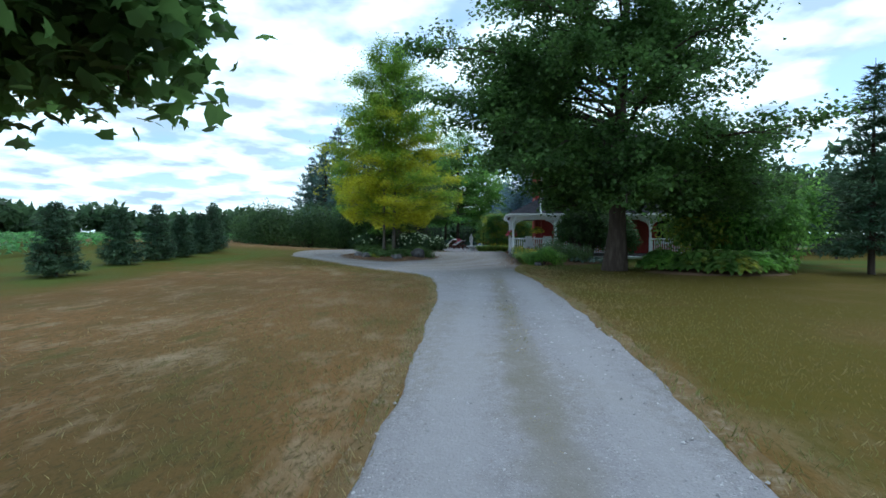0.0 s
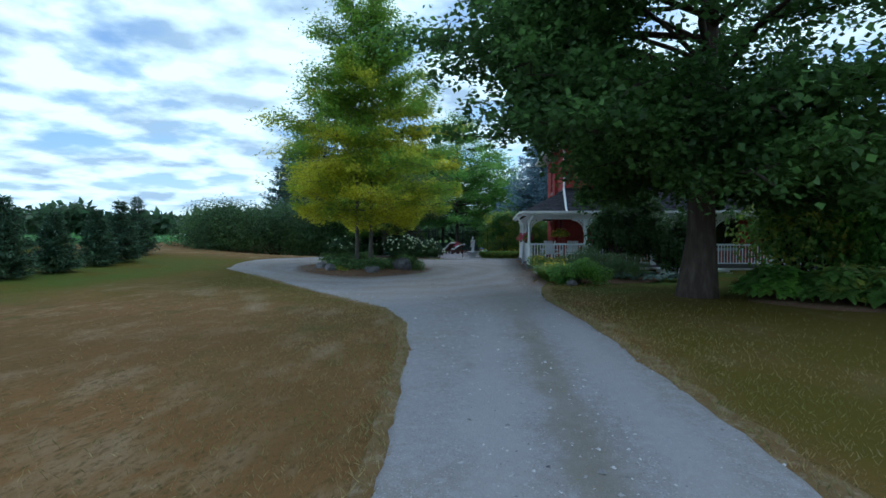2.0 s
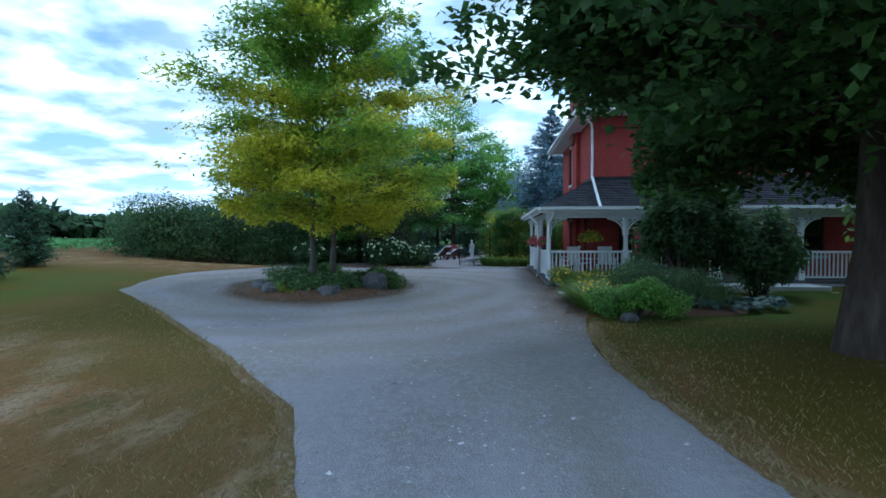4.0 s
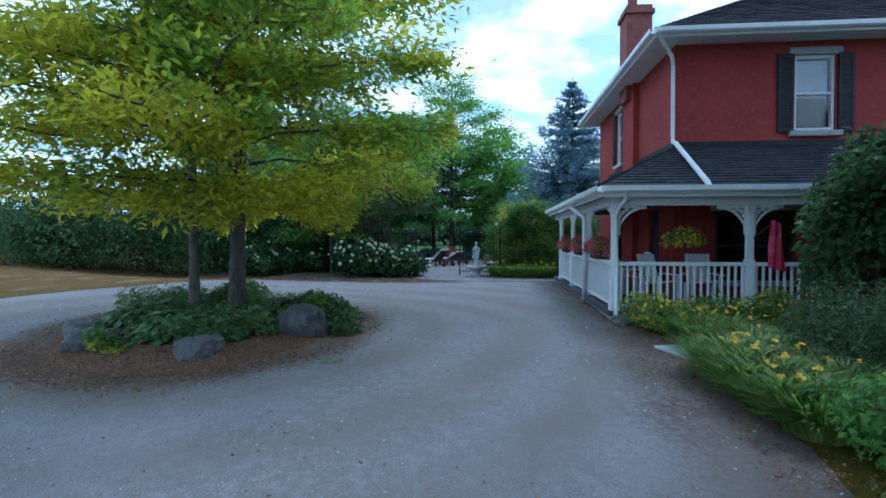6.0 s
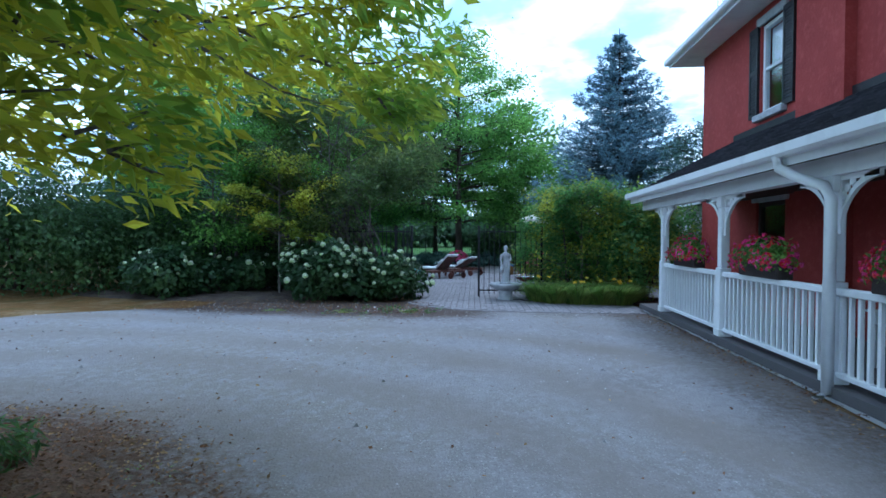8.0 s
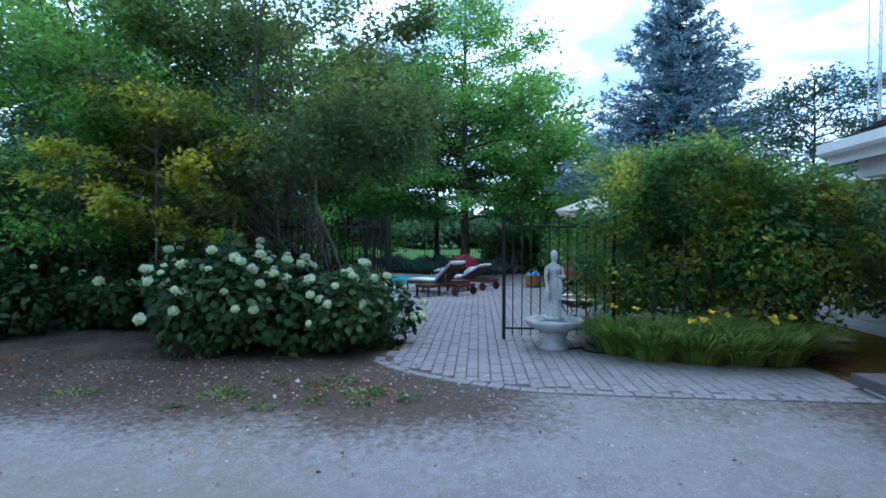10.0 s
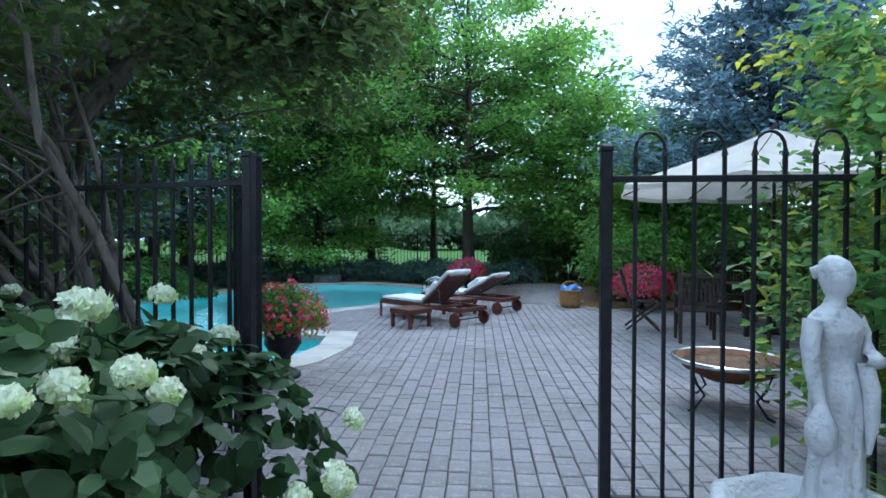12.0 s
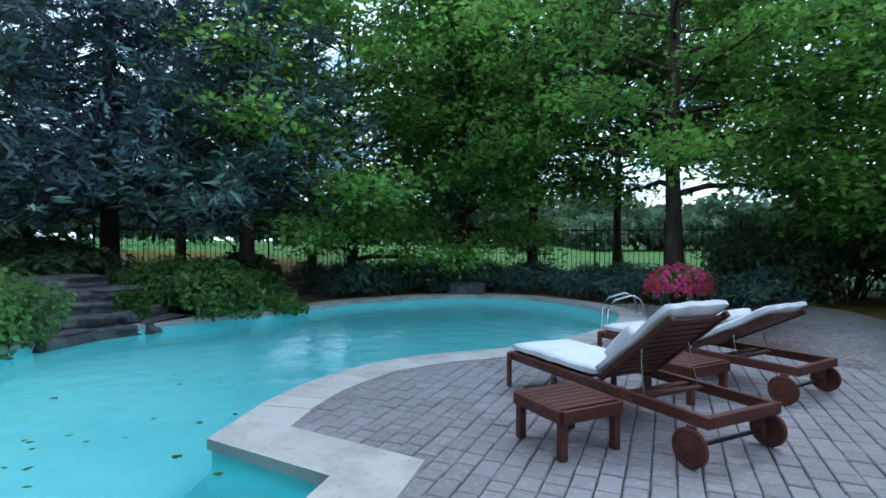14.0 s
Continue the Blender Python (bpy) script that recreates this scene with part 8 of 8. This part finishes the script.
def lawn_blades():
    """Short dry grass along both sides of the drive."""
    R = np.random.default_rng(95)
    n = 46000
    y = R.uniform(1.6, 27, n)
    xl, xr = np.interp(y, *zip(*DRIVE_L)), np.interp(y, *zip(*DRIVE_R))
    d = R.exponential(1.6, n) + 0.02
    left = R.uniform(0, 1, n) < 0.55
    x = np.where(left, xl + 0.06 - d, xr - 0.06 + d)
    keep = (x > -9) & (x < 7) & ~((x > 0.7) & (y > 24.2))
    x, y, d = x[keep], y[keep], d[keep]; n = len(x)
    a = R.uniform(0, 2 * np.pi, n)
    T = unit(np.column_stack([np.cos(a) * 0.6, np.sin(a) * 0.6, R.uniform(0.5, 1.4, n)]))
    N = unit(np.column_stack([-np.sin(a), np.cos(a), np.zeros(n)]) + R.normal(0, 0.3, (n, 3)))
    size = R.uniform(0.03, 0.075, n) * np.where(d < 0.25, 1.5, 1.0)
    tagged(link("lawn_grass", leaves("lawn_grass", np.column_stack([x, y, G(x, y) - 0.006]), N, T, size, "spray"), M["dry_blade"]), "short dry lawn grass beside the drive", "grass", kind="stuff")


lawn_blades()


def pool_leaves():
    R = np.random.default_rng(97)
    n = 34
    x, y = R.normal(-7.2, 0.8, n), R.normal(46.3, 0.7, n)
    ok = inside(x, y, POOL)
    scatter("floating_leaves", "a few dark leaves floating on the pool", "leaves", np.column_stack([x, y, np.full(n, PATIO - 0.122)])[ok], 0.06, M["dark_leaf"], 98, "maple", 0.97)


pool_leaves()


def drive_grass():
    """Thin grass on the crown of the drive between the wheel tracks."""
    R = np.random.default_rng(99)
    n = 2600
    y = R.uniform(1.8, 16, n); x = 0.42 - 0.02 * y + R.normal(0, 0.10, n)
    a = R.uniform(0, 2 * np.pi, n)
    T = unit(np.column_stack([np.cos(a), np.sin(a), R.uniform(0.2, 0.8, n)]))
    N = unit(np.column_stack([-np.sin(a), np.cos(a), np.zeros(n)]) + R.normal(0, 0.3, (n, 3)) + np.array([0, 0, 0.5]))
    keep = np.sin(y * 2.1) + np.sin(y * 0.7 + 2) + R.normal(0, 0.6, n) > 0
    tagged(link("track_grass", leaves("track_grass", np.column_stack([x, y, G(x, y) + 0.024])[keep], N[keep], T[keep], R.uniform(0.02, 0.05, n)[keep], "blade"), M["dry_blade"]), "thin dry grass between the wheel tracks", "grass", kind="stuff")


drive_grass()
for k, (x, y, r, h) in enumerate([(0.25, 20.6, 0.28, 0.06), (0.1, 19.6, 0.2, 0.05), (-4.0, 30.0, 0.25, 0.07), (-3.3, 27.0, 0.15, 0.08), (-3.9, 38.4, 0.3, 0.06), (-5.2, 38.2, 0.35, 0.07), (-6.6, 38.0, 0.35, 0.06), (-4.7, 37.4, 0.25, 0.06)]):
    tuft("weed_patch", "low green weeds growing through the gravel", x, y, r, h, 160, M["grass_blade"], 500 + k, category="weeds", arch=1.4, width=0.5)

for k in range(34):
    a = k * 2.39996
    x, y = -5.75 + 2.3 * (0.82 + 0.2 * math.sin(k * 7)) * math.cos(a), 28.65 + 2.85 * (0.82 + 0.2 * math.sin(k * 7)) * math.sin(a)
    tuft("weed_patch", "thin green weeds in the edge of the mulch", x, y, 0.22, 0.07, 90, M["grass_blade"], 700 + k, category="weeds", arch=1.3, width=0.5)


def broad_weed(x, y, r, n, seed):
    R = np.random.default_rng(seed)
    t = thing("weed", "small broad-leaved green weed in the dirt", "weeds", "", (x, y, G(x, y) + 0.02))
    a = R.uniform(0, 2 * np.pi, n); f = np.sqrt(R.uniform(0, 1, n))
    d = np.column_stack([np.cos(a), np.sin(a), np.zeros(n)])
    P = d * (r * f)[:, None]; P[:, 2] = R.uniform(0.0, 0.09, n) * (1.2 - f)
    N = unit(np.column_stack([d[:, 0] * 0.4, d[:, 1] * 0.4, np.ones(n)]) + R.normal(0, 0.35, (n, 3)))
    link("foliage", leaves("foliage", P, N, unit(d + R.normal(0, 0.5, (n, 3))), 0.055 * R.uniform(0.6, 1.3, n), "oval"), M["weed_leaf"], t)


for k, (x, y, r, n) in enumerate([(-4.41, 38.6, 0.17, 60), (-4.68, 37.83, 0.11, 26), (-3.43, 38.24, 0.10, 36), (-4.84, 38.66, 0.09, 30), (-3.86, 38.03, 0.08, 20), (-4.29, 38.07, 0.12, 36), (-5.13, 38.24, 0.07, 20), (-5.4, 37.71, 0.10, 30), (-3.82, 38.4, 0.08, 22), (-3.28, 38.78, 0.07, 20), (-4.2, 38.75, 0.12, 45)]):
    broad_weed(x, y, r, n, 600 + k)

# crop field
def crop():
    R = np.random.default_rng(77)
    n = 32000
    x = R.uniform(-75, -18, n); y = R.uniform(6, 62, n)
    row = np.round(x / 0.75) * 0.75 + R.normal(0, 0.12, n)
    keep = (row < -18.5 - 0.12 * np.clip(y - 14, 0, 40)) & (R.uniform(0, 1, n) < np.clip(28 / (-x), 0.15, 1))
    P = np.column_stack([row, y, G(row, y) + R.uniform(0.15, 0.5, n)])[keep]
    N = unit(R.normal(0, 0.5, P.shape) + np.array([0, 0, 1.0])); T = unit(R.normal(0, 1, P.shape))
    ob = link("crop", leaves("crop", P, N, T, R.uniform(0.2, 0.42, len(P)), "oval"), M["crop"])
    tagged(ob, "low green bean crop in the neighbouring field", "crop", kind="stuff")


crop()

# ---------------------------------------------------------------- paving (last)
def paving():
    t = thing("patio", "grey-mauve concrete block paving round the pool", "patio", kind="structure")
    R = random.Random(21)
    w, rot = 0.132, radians(2.0)
    lens = (0.115, 0.165, 0.21)
    meshes = []
    for ln in lens:
        for v in range(3):
            g = 0.0065 + 0.002 * v
            a, b, h, c = w / 2 - g / 2, ln / 2 - g * 0.3, 0.06, 0.007
            bm = bmesh.new()
            lo = [bm.verts.new((sx * a, sy * b, -h)) for sx, sy in ((-1, -1), (1, -1), (1, 1), (-1, 1))]
            mi = [bm.verts.new((sx * a + R.uniform(-.002, .002), sy * b + R.uniform(-.002, .002), -c)) for sx, sy in ((-1, -1), (1, -1), (1, 1), (-1, 1))]
            hi = [bm.verts.new((sx * (a - c), sy * (b - c), 0)) for sx, sy in ((-1, -1), (1, -1), (1, 1), (-1, 1))]
            for p, q in ((lo, mi), (mi, hi)):
                for k in range(4):
                    bm.faces.new((p[k], p[(k + 1) % 4], q[(k + 1) % 4], q[k]))
            bm.faces.new(hi)
            meshes.append(shared("paver", bm, M["paver"]))
    avoid = grown(POOL, 0.30 * OUT)
    spots = []
    cx, cy = -3.0, 38.0
    for i in range(-110, 110):
        v = -1.0 + R.random() * 0.3
        while v < 18.5:
            k = R.choice((0, 1, 1, 2))
            u = i * w
            mv = v + lens[k] / 2
            x = cx + u * math.cos(rot) - mv * math.sin(rot)
            y = cy + u * math.sin(rot) + mv * math.cos(rot)
            spots.append((x, y, k * 3 + R.randrange(3)))
            v += lens[k]
    X = np.array([s[0] for s in spots]); Y = np.array([s[1] for s in spots])
    edge = smooth_line([(-4.17, 39.95), (-4.12, 39.70), (-3.94, 39.47), (-3.56, 39.13), (-3.07, 38.86), (-2.64, 38.70), (-2.24, 38.60), (-1.48, 38.56), (-0.5, 38.56), (0.95, 38.58)], 40)
    E = np.array(edge)
    far = np.min(np.hypot(X[:, None] - E[None, ::6, 0], Y[:, None] - E[None, ::6, 1]), axis=1) > 0.175
    ok = inside(X, Y, PATIO_POLY) & ~inside(X, Y, avoid) & far
    run, last, border = 0.0, E[0], []
    for p in E[1:]:
        run += float(np.hypot(*(p - last)))
        if run >= 0.172:
            d = (p - last) / (np.hypot(*(p - last)) + 1e-9)
            border.append((p[0] - d[0] * 0.086 - d[1] * 0.082, p[1] - d[1] * 0.086 + d[0] * 0.082, math.degrees(math.atan2(d[1], d[0]))))
            run = 0.0
        last = p
    for x, y, a in border:
        piece("paver", meshes[3 + R.randrange(3)], t, pose(x, y, PATIO + 0.012 + R.uniform(-0.004, 0.003), R.uniform(-0.6, 0.6), R.uniform(-0.6, 0.6), a + 90 + R.uniform(-2, 2)))
    near = ok & (Y < 42.0) & (X > -4.0) & (X < -1.4)
    vs, fs, o = [], [], 0
    count = 0
    for (x, y, k), good, nr in zip(spots, ok, near):
        if not good:
            continue
        m = pose(x, y, PATIO + 0.010 + R.uniform(-0.004, 0.004), R.uniform(-0.5, 0.5), R.uniform(-0.5, 0.5), 2.0 + R.uniform(-0.6, 0.6))
        if nr and count < 260:
            piece("paver", meshes[k], t, m); count += 1
        else:
            me = meshes[k]
            co = np.empty(len(me.vertices) * 3); me.vertices.foreach_get("co", co)
            mm = np.array(m)
            co = co.reshape(-1, 3) @ mm[:3, :3].T + mm[:3, 3]
            lp = np.empty(len(me.loops), np.int64); me.loops.foreach_get("vertex_index", lp)
            vs.append(co); fs.append(lp.reshape(-1, 4) + o); o += len(co)
    rest = link("paver_field", mesh_of("paver_field", np.concatenate(vs), np.concatenate(fs)), M["paver_far"], t)
    tagged(rest, kind="stuff")


# sand bed under the blocks
def sand_bed():
    xs, ys = np.arange(-9.4, 3.2, 0.15), np.arange(38.0, 55, 0.15)
    X, Y = np.meshgrid(xs, ys)
    cx, cy = (X[:-1, :-1] + X[1:, 1:]) / 2, (Y[:-1, :-1] + Y[1:, 1:]) / 2
    keep = inside(cx, cy, PATIO_POLY) & ~inside(cx, cy, grown(POOL, 0.16 * OUT))
    i, j = np.meshgrid(np.arange(len(ys) - 1), np.arange(len(xs) - 1), indexing="ij")
    i, j = i[keep], j[keep]
    nx = len(xs)
    F = np.stack([i * nx + j, i * nx + j + 1, (i + 1) * nx + j + 1, (i + 1) * nx + j], -1)
    ob = link("pavement", mesh_of("pavement", np.column_stack([X.ravel(), Y.ravel(), np.full(X.size, PATIO - 0.006)]), F), M["soil"])
    tagged(ob, "dark jointing sand between the paving blocks", "paving bed", kind="structure")


sand_bed()
paving()
